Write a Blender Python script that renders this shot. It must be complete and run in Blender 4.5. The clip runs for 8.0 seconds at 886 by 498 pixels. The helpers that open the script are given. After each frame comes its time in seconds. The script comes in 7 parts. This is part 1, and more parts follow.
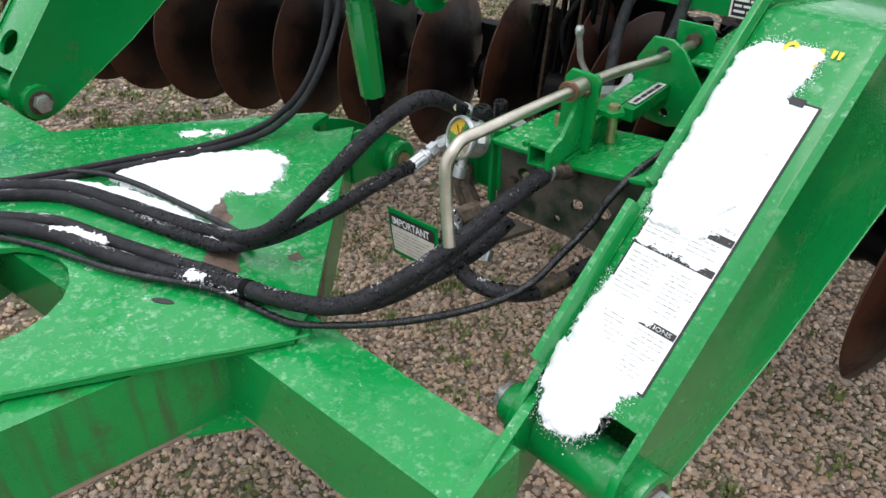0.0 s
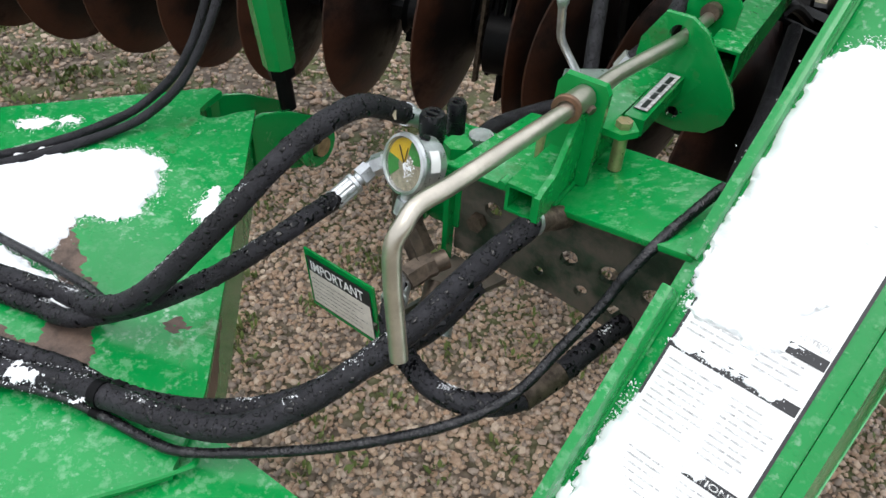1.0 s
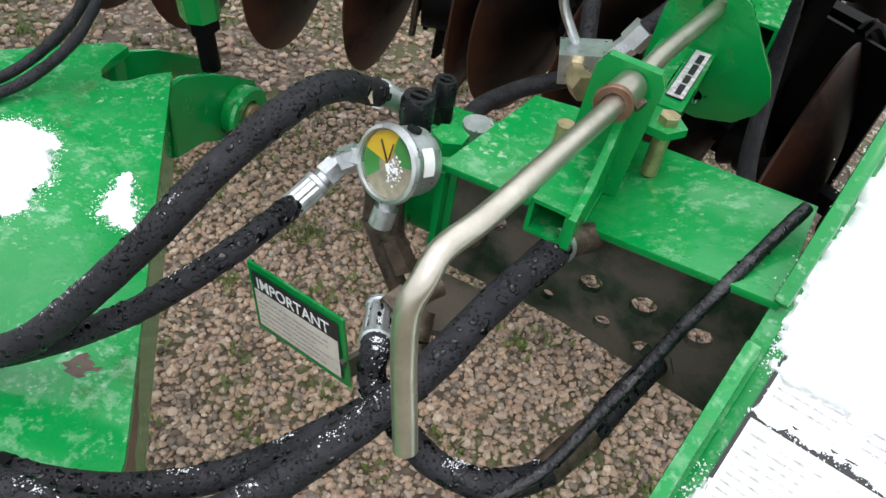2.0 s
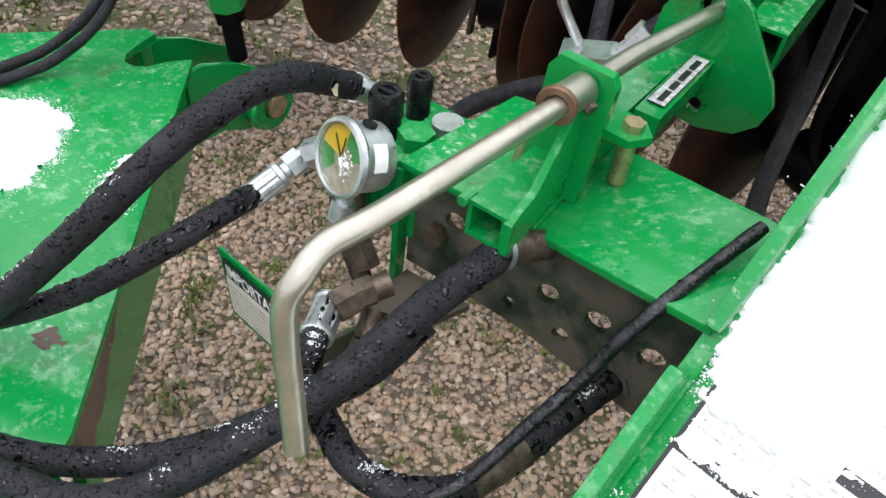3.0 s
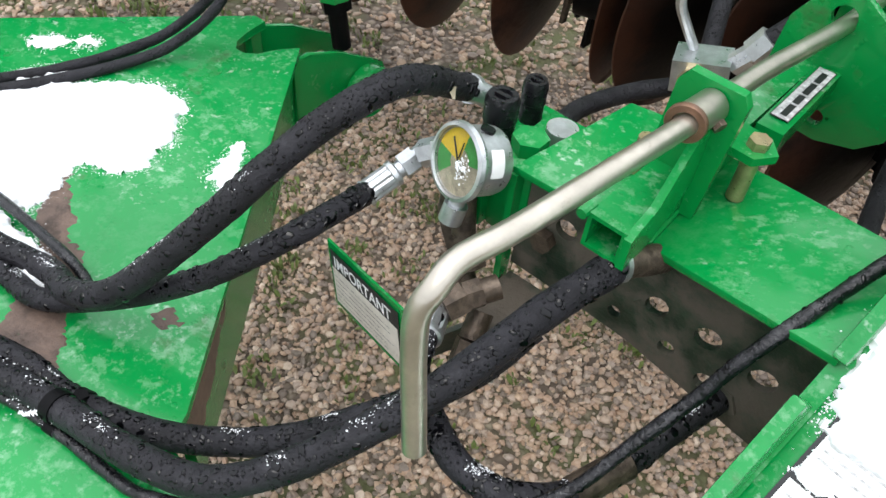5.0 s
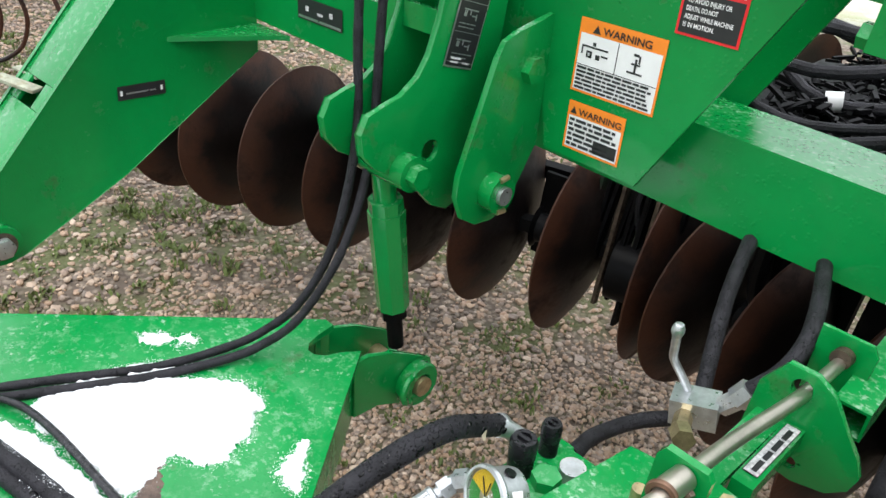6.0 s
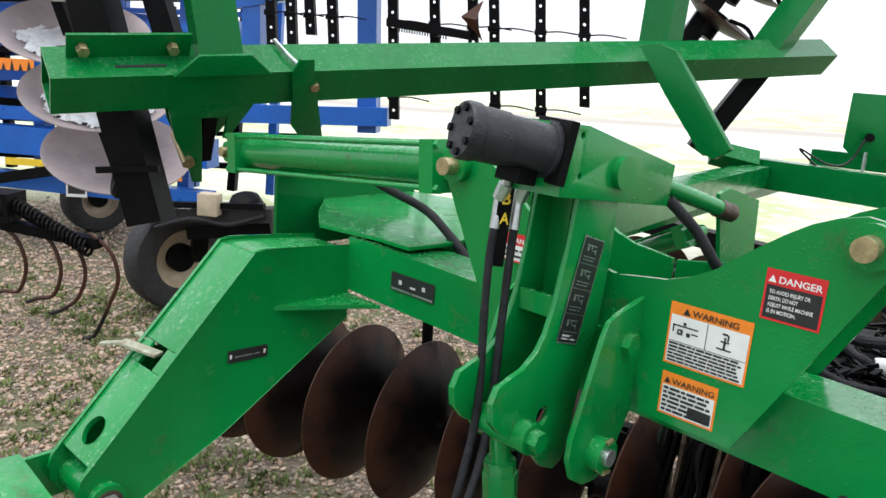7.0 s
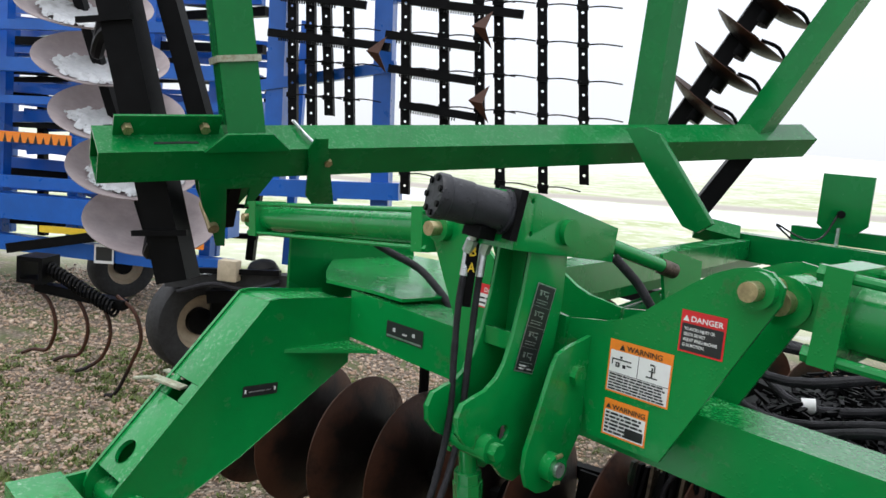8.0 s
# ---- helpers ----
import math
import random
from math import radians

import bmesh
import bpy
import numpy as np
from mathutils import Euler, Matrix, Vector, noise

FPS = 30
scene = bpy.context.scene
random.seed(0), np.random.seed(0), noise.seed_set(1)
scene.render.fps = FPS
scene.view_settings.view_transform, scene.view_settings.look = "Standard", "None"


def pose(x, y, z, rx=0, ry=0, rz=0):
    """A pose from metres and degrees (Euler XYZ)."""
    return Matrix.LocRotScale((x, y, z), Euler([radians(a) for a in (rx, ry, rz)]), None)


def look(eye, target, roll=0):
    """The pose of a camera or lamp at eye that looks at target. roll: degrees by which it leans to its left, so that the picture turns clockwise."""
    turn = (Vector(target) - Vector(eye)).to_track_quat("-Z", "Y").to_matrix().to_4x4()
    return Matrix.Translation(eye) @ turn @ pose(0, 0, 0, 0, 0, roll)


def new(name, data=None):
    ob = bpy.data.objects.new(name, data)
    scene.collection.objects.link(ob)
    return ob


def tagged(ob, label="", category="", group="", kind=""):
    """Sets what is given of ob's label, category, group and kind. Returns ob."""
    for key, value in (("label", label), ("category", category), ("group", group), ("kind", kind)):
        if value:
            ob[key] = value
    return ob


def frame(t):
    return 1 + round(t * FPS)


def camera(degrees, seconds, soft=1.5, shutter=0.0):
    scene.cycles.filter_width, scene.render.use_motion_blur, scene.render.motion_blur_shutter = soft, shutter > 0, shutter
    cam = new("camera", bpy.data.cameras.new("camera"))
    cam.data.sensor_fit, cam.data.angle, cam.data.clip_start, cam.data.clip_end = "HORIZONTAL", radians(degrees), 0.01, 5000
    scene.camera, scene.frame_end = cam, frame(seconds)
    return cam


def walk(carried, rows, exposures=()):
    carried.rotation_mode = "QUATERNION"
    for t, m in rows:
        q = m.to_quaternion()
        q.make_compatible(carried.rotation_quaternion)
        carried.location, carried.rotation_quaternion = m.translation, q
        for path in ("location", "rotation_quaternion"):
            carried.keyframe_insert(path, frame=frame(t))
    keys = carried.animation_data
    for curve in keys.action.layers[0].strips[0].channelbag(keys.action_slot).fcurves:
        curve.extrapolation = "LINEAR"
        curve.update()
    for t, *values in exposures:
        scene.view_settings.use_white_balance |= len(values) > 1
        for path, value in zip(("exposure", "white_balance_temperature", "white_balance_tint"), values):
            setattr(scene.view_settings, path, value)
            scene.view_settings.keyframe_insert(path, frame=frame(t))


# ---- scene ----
cam = camera(59.1, 8.0)
PATH = [
    (0, (0.133, 0.218, 1.848), (0.064, 1.865, 0.715), 0.3),
    (0.5, (0.099, 0.478, 1.797), (0.154, 2.044, 0.554), 2.2),
    (1, (0.095, 0.64, 1.782), (0.23, 2.155, 0.484), 3.6),
    (1.5, (0.026, 0.789, 1.735), (0.292, 2.249, 0.393), 6.6),
    (2, (0.029, 0.845, 1.698), (0.401, 2.249, 0.323), 10.3),
    (2.2, (0.05, 0.847, 1.704), (0.427, 2.253, 0.332), 10.6),
    (3.3, (0.165, 0.849, 1.692), (0.227, 2.259, 0.275), 7.0),
    (3.5, (0.164, 0.848, 1.682), (0.198, 2.24, 0.247), 6.8),
    (4, (0.147, 0.861, 1.685), (0.176, 2.217, 0.216), 6.4),
    (4.2, (0.144, 0.869, 1.683), (0.164, 2.215, 0.204), 5.7),
    (5.3, (0.105, 0.845, 1.758), (0.065, 2.271, 0.355), 6.5),
    (5.5, (0.109, 0.833, 1.799), (0.024, 2.326, 0.471), 6.0),
    (6, (0.109, 0.786, 1.94), (-0.085, 2.495, 0.919), 5.1),
    (6.5, (0.02, 0.705, 1.998), (-0.237, 2.57, 1.324), 4.6),
    (7, (-0.084, 0.612, 2.032), (-0.353, 2.541, 1.577), 4.6),
    (7.5, (-0.051, 0.456, 2.055), (-0.313, 2.406, 1.696), 5.3),
    (8, (0.049, 0.295, 2.041), (-0.281, 2.25, 1.774), 5.1),
]
EXPOSURES = [(0, 0.17), (1.5, 0.29), (2.2, 0.41), (3.5, 0.5), (4.2, 0.5), (5.5, 0.5), (6.0, 0.58), (6.5, 0.68), (7.0, 0.30), (7.5, 0.09), (8, 0.0)]
walk(cam, [(t, look(eye, target, roll)) for t, eye, target, roll in PATH], EXPOSURES)

# ---- light ----
SUN_EL, SUN_AZ = 76.0, 205.0
world = bpy.data.worlds.new("overcast_sky")
scene.world = world
world.use_nodes = True
wn, wl = world.node_tree.nodes, world.node_tree.links
sky = wn.new("ShaderNodeTexSky")
sky.sky_type, sky.sun_disc = "NISHITA", False
sky.sun_elevation, sky.sun_rotation = radians(SUN_EL), radians(SUN_AZ)
cloud = wn.new("ShaderNodeMix")
cloud.data_type = "RGBA"
cloud.inputs[0].default_value = 0.9
wl.new(sky.outputs[0], cloud.inputs[6])
cloud.inputs[7].default_value = (10.0, 10.35, 11.0, 1)
# an overcast sky is brighter overhead than at the horizon
height = wn.new("ShaderNodeSeparateXYZ")
wl.new(wn.new("ShaderNodeTexCoord").outputs["Generated"], height.inputs[0])
swell = wn.new("ShaderNodeMapRange")
swell.inputs[1].default_value, swell.inputs[2].default_value, swell.inputs[3].default_value, swell.inputs[4].default_value = 0.0, 1.0, 0.84, 1.55
wl.new(height.outputs[2], swell.inputs[0])
dome = wn.new("ShaderNodeVectorMath")
dome.operation = "SCALE"
wl.new(cloud.outputs[2], dome.inputs[0])
wl.new(swell.outputs[0], dome.inputs["Scale"])
wl.new(dome.outputs[0], wn["Background"].inputs[0])
wn["Background"].inputs[1].default_value = 0.116
sun_data = bpy.data.lights.new("sun", "SUN")
sun_data.energy, sun_data.angle, sun_data.color = 1.2, radians(35), (1.0, 0.97, 0.93)
sun = new("sun", sun_data)
sun.matrix_world = pose(0, 0, 20, 90 - SUN_EL, 0, 180 - SUN_AZ)

# ---- materials ----
def material(name, color, rough=0.5, metal=0.0, var=0.25, scale=8.0, bump=0.0, bscale=60.0, dirt=None, dirt_amt=0.0, dirt_scale=5.0,
             beads=0.0, bead_scale=120.0, frost=0.0, coat=0.0, random_tint=0.0, spec=0.5, streak=None, bead_depth=0.003, bead_share=0.48, fleck_scale=95.0, bead_gloss=0.25, rim=None):
    """A painted, cast or worn surface: colour variation at two scales, stains, relief, water beads, and thin sleet with
    painted wet sheen on what faces up.
    """
    mat = bpy.data.materials.new(name)
    mat.use_nodes = True
    n, l = mat.node_tree.nodes, mat.node_tree.links
    b = n["Principled BSDF"]
    b.inputs["Roughness"].default_value = rough
    b.inputs["Metallic"].default_value = metal
    b.inputs["Specular IOR Level"].default_value = spec
    if coat:
        b.inputs["Coat Weight"].default_value = coat
        b.inputs["Coat Roughness"].default_value = 0.09
    tc = n.new("ShaderNodeTexCoord").outputs["Object"]

    def noise_tex(sc, detail=4.0, rough_n=0.6):
        t = n.new("ShaderNodeTexNoise")
        t.inputs["Scale"].default_value, t.inputs["Detail"].default_value, t.inputs["Roughness"].default_value = sc, detail, rough_n
        l.new(tc, t.inputs["Vector"])
        return t.outputs["Fac"]

    def ramp(src, lo, hi, a=0.0, c=1.0):
        r = n.new("ShaderNodeMapRange")
        r.inputs[1].default_value, r.inputs[2].default_value, r.inputs[3].default_value, r.inputs[4].default_value = lo, hi, a, c
        l.new(src, r.inputs[0])
        return r.outputs[0]

    def mix(fac, a, c):
        m_ = n.new("ShaderNodeMix")
        m_.data_type = "RGBA"
        for value, socket in ((fac, m_.inputs[0]), (a, m_.inputs[6]), (c, m_.inputs[7])):
            if isinstance(value, (int, float)):
                socket.default_value = value
            elif isinstance(value, tuple):
                socket.default_value = (*value, 1)
            else:
                l.new(value, socket)
        return m_.outputs[2]

    def times(a, c):
        m_ = n.new("ShaderNodeMath")
        m_.operation = "MULTIPLY"
        for value, socket in ((a, m_.inputs[0]), (c, m_.inputs[1])):
            if isinstance(value, (int, float)):
                socket.default_value = value
            else:
                l.new(value, socket)
        return m_.outputs[0]

    dark = tuple(v * (1 - var) for v in color)
    light = tuple(min(1, v * (1 + var)) for v in color)
    col = mix(ramp(noise_tex(scale), 0.3, 0.7), dark, light)
    col = mix(ramp(noise_tex(scale * 9, 2.0), 0.35, 0.75, 0, 0.35), col, dark)
    if random_tint:
        info = n.new("ShaderNodeNewGeometry").outputs["Random Per Island"]
        hue = n.new("ShaderNodeValToRGB")
        ramp_ = hue.color_ramp
        ramp_.elements[0].color = (*(v * (1 - random_tint) for v in color), 1)
        ramp_.elements[1].color = (*(min(1, v * (1 + random_tint)) for v in color), 1)
        for at, tint in ((0.22, (0.62, 0.58, 0.6)), (0.4, (1.05, 0.8, 0.62)), (0.55, (0.95, 0.95, 1.0)), (0.72, (1.3, 1.12, 0.95)), (0.86, (0.8, 0.62, 0.5))):
            ramp_.elements.new(at).color = (*(c * v for c, v in zip(color, tint)), 1)
        l.new(info, hue.inputs[0])
        col = mix(0.75, col, hue.outputs[0])
    if rim:
        flat_ = n.new("ShaderNodeVectorMath")
        flat_.operation = "MULTIPLY"
        flat_.inputs[1].default_value = (0, 1, 1)
        l.new(tc, flat_.inputs[0])
        far = n.new("ShaderNodeVectorMath")
        far.operation = "LENGTH"
        l.new(flat_.outputs[0], far.inputs[0])
        edge = n.new("ShaderNodeMath")
        edge.operation = "ADD"
        l.new(far.outputs["Value"], edge.inputs[0])
        l.new(ramp(noise_tex(9.0, 5.0), 0.3, 0.7, -0.05, 0.05), edge.inputs[1])
        col = mix(ramp(edge.outputs[0], rim[0], rim[1]), col, rim[2])
    rough_out = None
    if dirt:
        d = times(ramp(noise_tex(dirt_scale, 8.0, 0.7), 0.62 - dirt_amt * 0.4, 0.72 - dirt_amt * 0.3), min(1, 0.5 + dirt_amt))
        col = mix(d, col, dirt)
        rough_out = ramp(d, 0, 1, rough, 0.85)
    if streak:
        stretch = n.new("ShaderNodeMapping")
        stretch.inputs["Scale"].default_value = (1, 1, 0.07)
        l.new(tc, stretch.inputs["Vector"])
        run = n.new("ShaderNodeTexNoise")
        run.inputs["Scale"].default_value, run.inputs["Detail"].default_value = 34.0, 5.0
        l.new(stretch.outputs[0], run.inputs["Vector"])
        col = mix(times(ramp(run.outputs["Fac"], 0.52, 0.7), ramp(noise_tex(4.0, 3.0), 0.4, 0.6, 0.15, 0.85)), col, streak)
    if frost:
        geo = n.new("ShaderNodeNewGeometry")
        sep = n.new("ShaderNodeSeparateXYZ")
        l.new(geo.outputs["True Normal"], sep.inputs[0])
        up = ramp(sep.outputs[2], 0.35, 0.8)
        # melting sleet, and the wet paint's sky sheen put into the colour as pale patches
        melt = times(ramp(noise_tex(60.0, 6.0, 0.66), 0.52, 0.64, 0, 1), ramp(noise_tex(6.0, 4.0, 0.6), 0.36, 0.6, 0.15, 1))
        sheen = times(ramp(noise_tex(16.0, 7.0, 0.72), 0.52, 0.74, 0, 1), 0.3)
        both = n.new("ShaderNodeMath")
        both.operation = "MAXIMUM"
        l.new(melt, both.inputs[0])
        l.new(sheen, both.inputs[1])
        spots = both.outputs[0]
        flecks = times(ramp(noise_tex(fleck_scale, 3.0, 0.6), 0.59, 0.75, 0, 1), ramp(noise_tex(7.0, 3.0, 0.6), 0.42, 0.6, 0, 1))
        wet = times(times(spots, 0.42), up)
        grain = times(times(flecks, 0.42), up)
        pale = tuple(0.26 + 0.9 * v for v in color)
        col = mix(times(wet, frost), col, pale)
        col = mix(times(grain, frost), col, (0.74, 0.79, 0.77))
    l.new(col, b.inputs["Base Color"])
    if rough_out is None:
        rough_out = ramp(noise_tex(scale * 2.3), 0.3, 0.7, max(0.02, rough - 0.1), min(1, rough + 0.12))
    last = None
    if bump:
        bp = n.new("ShaderNodeBump")
        bp.inputs["Strength"].default_value, bp.inputs["Distance"].default_value = bump, 0.004
        l.new(noise_tex(bscale, 5.0, 0.65), bp.inputs["Height"])
        last = bp.outputs[0]
    if beads:
        vo = n.new("ShaderNodeTexVoronoi")
        vo.inputs["Scale"].default_value = bead_scale
        l.new(tc, vo.inputs["Vector"])
        drop = ramp(vo.outputs["Distance"], 0.18, 0.36, 1, 0)
        keep = times(drop, ramp(noise_tex(bead_scale * 0.25, 2.0), bead_share, bead_share + 0.08))
        bp2 = n.new("ShaderNodeBump")
        bp2.inputs["Strength"].default_value, bp2.inputs["Distance"].default_value = beads, bead_depth
        l.new(keep, bp2.inputs["Height"])
        rough_out = times(rough_out, ramp(keep, 0, 1, 1.0, bead_gloss))
        if last:
            l.new(last, bp2.inputs["Normal"])
        last = bp2.outputs[0]
    l.new(rough_out, b.inputs["Roughness"])
    if last:
        l.new(last, b.inputs["Normal"])
    return mat


GREEN = material("green_paint", (0.0010, 0.215, 0.042), 0.26, var=0.12, scale=3, bump=0.06, bscale=25, dirt=(0.07, 0.035, 0.02), dirt_amt=0.05, dirt_scale=9, beads=0.18, bead_scale=110, frost=1.0, coat=0.35, spec=0.3)
GREEN_DRIP = material("green_paint_with_rust_runs", (0.002, 0.225, 0.043), 0.3, var=0.15, scale=4, bump=0.08, bscale=25, dirt=(0.06, 0.035, 0.022), dirt_amt=0.12, dirt_scale=7, beads=0.2, bead_scale=150, frost=0.6, coat=0.4, streak=(0.055, 0.042, 0.028))
# the same green, darkened in colour for shaded far beams, wing and under-deck tube
GREEN_SHADED = material("green_paint_shaded", (0.0010, 0.145, 0.030), 0.22, var=0.12, scale=3, bump=0.04, bscale=25, frost=0.5, coat=0.12, spec=0.16)
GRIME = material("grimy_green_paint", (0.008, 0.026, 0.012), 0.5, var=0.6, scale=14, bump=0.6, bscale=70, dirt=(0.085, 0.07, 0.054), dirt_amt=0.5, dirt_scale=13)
RUBBER = material("wet_black_rubber", (0.0155, 0.015, 0.0185), 0.55, var=0.5, scale=30, bump=0.5, bscale=420, beads=1.0, bead_scale=260, frost=0.08, spec=0.26, bead_depth=0.003, bead_share=0.42, bead_gloss=0.4, fleck_scale=330.0)
DROP = material("water_drop_on_rubber", (0.0022, 0.0022, 0.003), 0.12, var=0.2, scale=40, spec=0.3)
CABLE = material("black_cable_tape", (0.006, 0.006, 0.008), 0.2, var=0.4, scale=60, bump=0.9, bscale=90, frost=0.3, spec=0.4, fleck_scale=300.0)
BLACK = material("black_paint", (0.0045, 0.0045, 0.005), 0.42, var=0.3, scale=10, bump=0.1, bscale=80, dirt=(0.02, 0.018, 0.016), dirt_amt=0.05, spec=0.07)
MOTOR = material("charcoal_motor_paint", (0.022, 0.023, 0.028), 0.4, var=0.3, scale=25, bump=0.15, bscale=90, beads=0.3, frost=0.35, spec=0.3)
PLASTIC = material("black_plastic", (0.008, 0.008, 0.0095), 0.3, var=0.25, scale=20, bump=0.05, beads=0.3, spec=0.3)
ZINC = material("zinc_plated_steel", (0.55, 0.57, 0.58), 0.34, 0.85, var=0.25, scale=40, bump=0.1, bscale=150)
STEEL = material("bare_steel_rod", (0.5, 0.46, 0.39), 0.3, 0.9, var=0.22, scale=18, bump=0.08, bscale=160, dirt=(0.2, 0.13, 0.07), dirt_amt=0.01, dirt_scale=20)
BRASS = material("yellow_zinc_bolt", (0.46, 0.37, 0.21), 0.35, 0.8, var=0.3, scale=60, bump=0.1)
RUSTY = material("rusted_disc_steel", (0.0085, 0.0055, 0.005), 0.45, 0.1, var=0.6, scale=5, bump=0.3, bscale=70, dirt=(0.006, 0.005, 0.005), dirt_amt=0.2, dirt_scale=4.5, spec=0.3, rim=(0.205, 0.285, (0.055, 0.02, 0.0105)))
FITTING = material("dirty_brown_fitting", (0.10, 0.075, 0.055), 0.42, 0.55, var=0.5, scale=60, bump=0.4, bscale=150, dirt=(0.03, 0.022, 0.016), dirt_amt=0.3, dirt_scale=40)
RUSTRING = material("rusty_collar_ring", (0.17, 0.095, 0.06), 0.45, 0.5, var=0.3, scale=80, bump=0.2, bscale=200)
FAINT = material("fine_grey_print", (0.5, 0.5, 0.5), 0.5, var=0.5, scale=200)
SNOW = material("wet_snow", (0.8, 0.82, 0.84), 0.6, var=0.03, scale=30, bump=0.35, bscale=220)
WHITE = material("white_decal", (0.78, 0.78, 0.77), 0.4, var=0.05, scale=30)
INK = material("black_decal_print", (0.018, 0.018, 0.02), 0.4, var=0.2, scale=60)
ORANGE = material("orange_decal", (0.85, 0.24, 0.02), 0.4, var=0.06, scale=30)
RED = material("red_decal", (0.62, 0.02, 0.025), 0.4, var=0.06, scale=30)
YELLOW = material("yellow_print", (0.8, 0.55, 0.03), 0.45, var=0.08, scale=30)
AMBER = material("amber_reflector", (0.8, 0.36, 0.02), 0.3, var=0.1, scale=60)
DIAL = material("gauge_dial_cream", (0.42, 0.38, 0.28), 0.4, var=0.35, scale=120)
NOTICE = material("dirty_cream_notice", (0.6, 0.56, 0.49), 0.5, var=0.15, scale=40, dirt=(0.25, 0.2, 0.14), dirt_amt=0.08, dirt_scale=60)
DIALGREEN = material("gauge_dial_green", (0.05, 0.3, 0.06), 0.4, var=0.1, scale=90)
BLUE = material("blue_paint", (0.003, 0.098, 0.44), 0.35, var=0.15, scale=3, bump=0.05, frost=0.3, coat=0.15)
TYRE = material("black_tyre_rubber", (0.02, 0.02, 0.021), 0.7, var=0.3, scale=15, bump=0.2, bscale=60)
CREAM = material("cream_wheel_rim", (0.45, 0.36, 0.25), 0.5, var=0.2, scale=9, dirt=(0.2, 0.12, 0.06), dirt_amt=0.1)
PALE = material("weathered_pale_disc_steel", (0.40, 0.335, 0.34), 0.5, 0.1, var=0.18, scale=9, bump=0.1)
STAIN = material("rust_brown_stain", (0.17, 0.115, 0.085), 0.6, var=0.3, scale=12, bump=0.1)
WORN = material("worn_pale_green_paint", (0.34, 0.35, 0.26), 0.55, var=0.4, scale=40, bump=0.2, dirt=(0.2, 0.16, 0.1), dirt_amt=0.3, dirt_scale=30)
PEEL = material("bare_primer_brown", (0.10, 0.066, 0.05), 0.6, var=0.5, scale=24, bump=0.5, bscale=140, dirt=(0.03, 0.022, 0.018), dirt_amt=0.25, dirt_scale=28)
STONE = material("gravel_stone", (0.38, 0.305, 0.235), 0.5, var=0.35, scale=35, bump=0.25, bscale=120, random_tint=0.72)
LEAF = material("weed_leaf", (0.105, 0.14, 0.03), 0.6, var=0.4, scale=20)
TAN = material("tan_plastic", (0.5, 0.42, 0.3), 0.5, var=0.15, scale=20)
GLASS = bpy.data.materials.new("gauge_glass")
GLASS.use_nodes = True
GLASS.node_tree.nodes["Principled BSDF"].inputs["Transmission Weight"].default_value = 1.0
GLASS.node_tree.nodes["Principled BSDF"].inputs["Roughness"].default_value = 0.04
GLASS.node_tree.nodes["Principled BSDF"].inputs["IOR"].default_value = 1.3

# ---- building helpers ----
M = Matrix.Translation((0, 2, 0)) @ Matrix.Rotation(radians(-35), 4, "Z")   # the harrow's own axes
WORLD = Matrix.Identity(4)
BASE = {}


def thing(name, base, label, category, group="", axes=M):
    ob = new(name)
    ob.matrix_world = axes @ Matrix.Translation(base)
    ob.empty_display_size = 0.05
    BASE[ob] = Vector(base)
    return tagged(ob, label, category, group)


def finish(bm, bevel=0.0, seg=2, angle=32):
    if bevel:
        edges = [e for e in bm.edges if len(e.link_faces) == 2 and e.calc_face_angle(0) > radians(angle)]
        bmesh.ops.bevel(bm, geom=edges, offset=bevel, segments=seg, affect="EDGES", profile=0.6, clamp_overlap=True)
    bmesh.ops.recalc_face_normals(bm, faces=bm.faces)
    for f in bm.faces:
        f.smooth = True
    for e in bm.edges:
        e.smooth = not (len(e.link_faces) == 2 and e.calc_face_angle(0) > radians(angle))


def part(name, bm, mat, parent, label="", bevel=0.0, seg=2):
    finish(bm, bevel, seg)
    base = BASE[parent]
    bmesh.ops.translate(bm, verts=bm.verts, vec=-base)
    me = bpy.data.meshes.new(name)
    bm.to_mesh(me)
    bm.free()
    me.materials.append(mat)
    ob = new(name, me)
    ob.parent = parent
    BASE[ob] = base
    if label:
        tagged(ob, label)
    return ob


def box(lo, hi, bm=None):
    bm = bm or bmesh.new()
    r = bmesh.ops.create_cube(bm, size=1)
    for v in r["verts"]:
        v.co = Vector([lo[i] + (hi[i] - lo[i]) * (v.co[i] + 0.5) for i in range(3)])
    return bm


def axes_of(d, up):
    d = Vector(d).normalized()
    up = Vector(up)
    if abs(d.dot(up.normalized())) > 0.98:
        up = Vector((1, 0, 0))
    s = d.cross(up).normalized()
    return d, s, s.cross(d).normalized()


def beam(p0, p1, w, h, up=(0, 0, 1), bm=None):
    """A solid bar from p0 to p1, w wide and h high."""
    bm = bm or bmesh.new()
    p0, p1 = Vector(p0), Vector(p1)
    d, s, n_ = axes_of(p1 - p0, up)
    vs = []
    for p in (p0, p1):
        for a, c in ((-1, -1), (1, -1), (1, 1), (-1, 1)):
            vs.append(bm.verts.new(p + s * (a * w / 2) + n_ * (c * h / 2)))
    for f in ((3, 2, 1, 0), (4, 5, 6, 7), (0, 1, 5, 4), (1, 2, 6, 5), (2, 3, 7, 6), (3, 0, 4, 7)):
        bm.faces.new([vs[i] for i in f])
    return bm


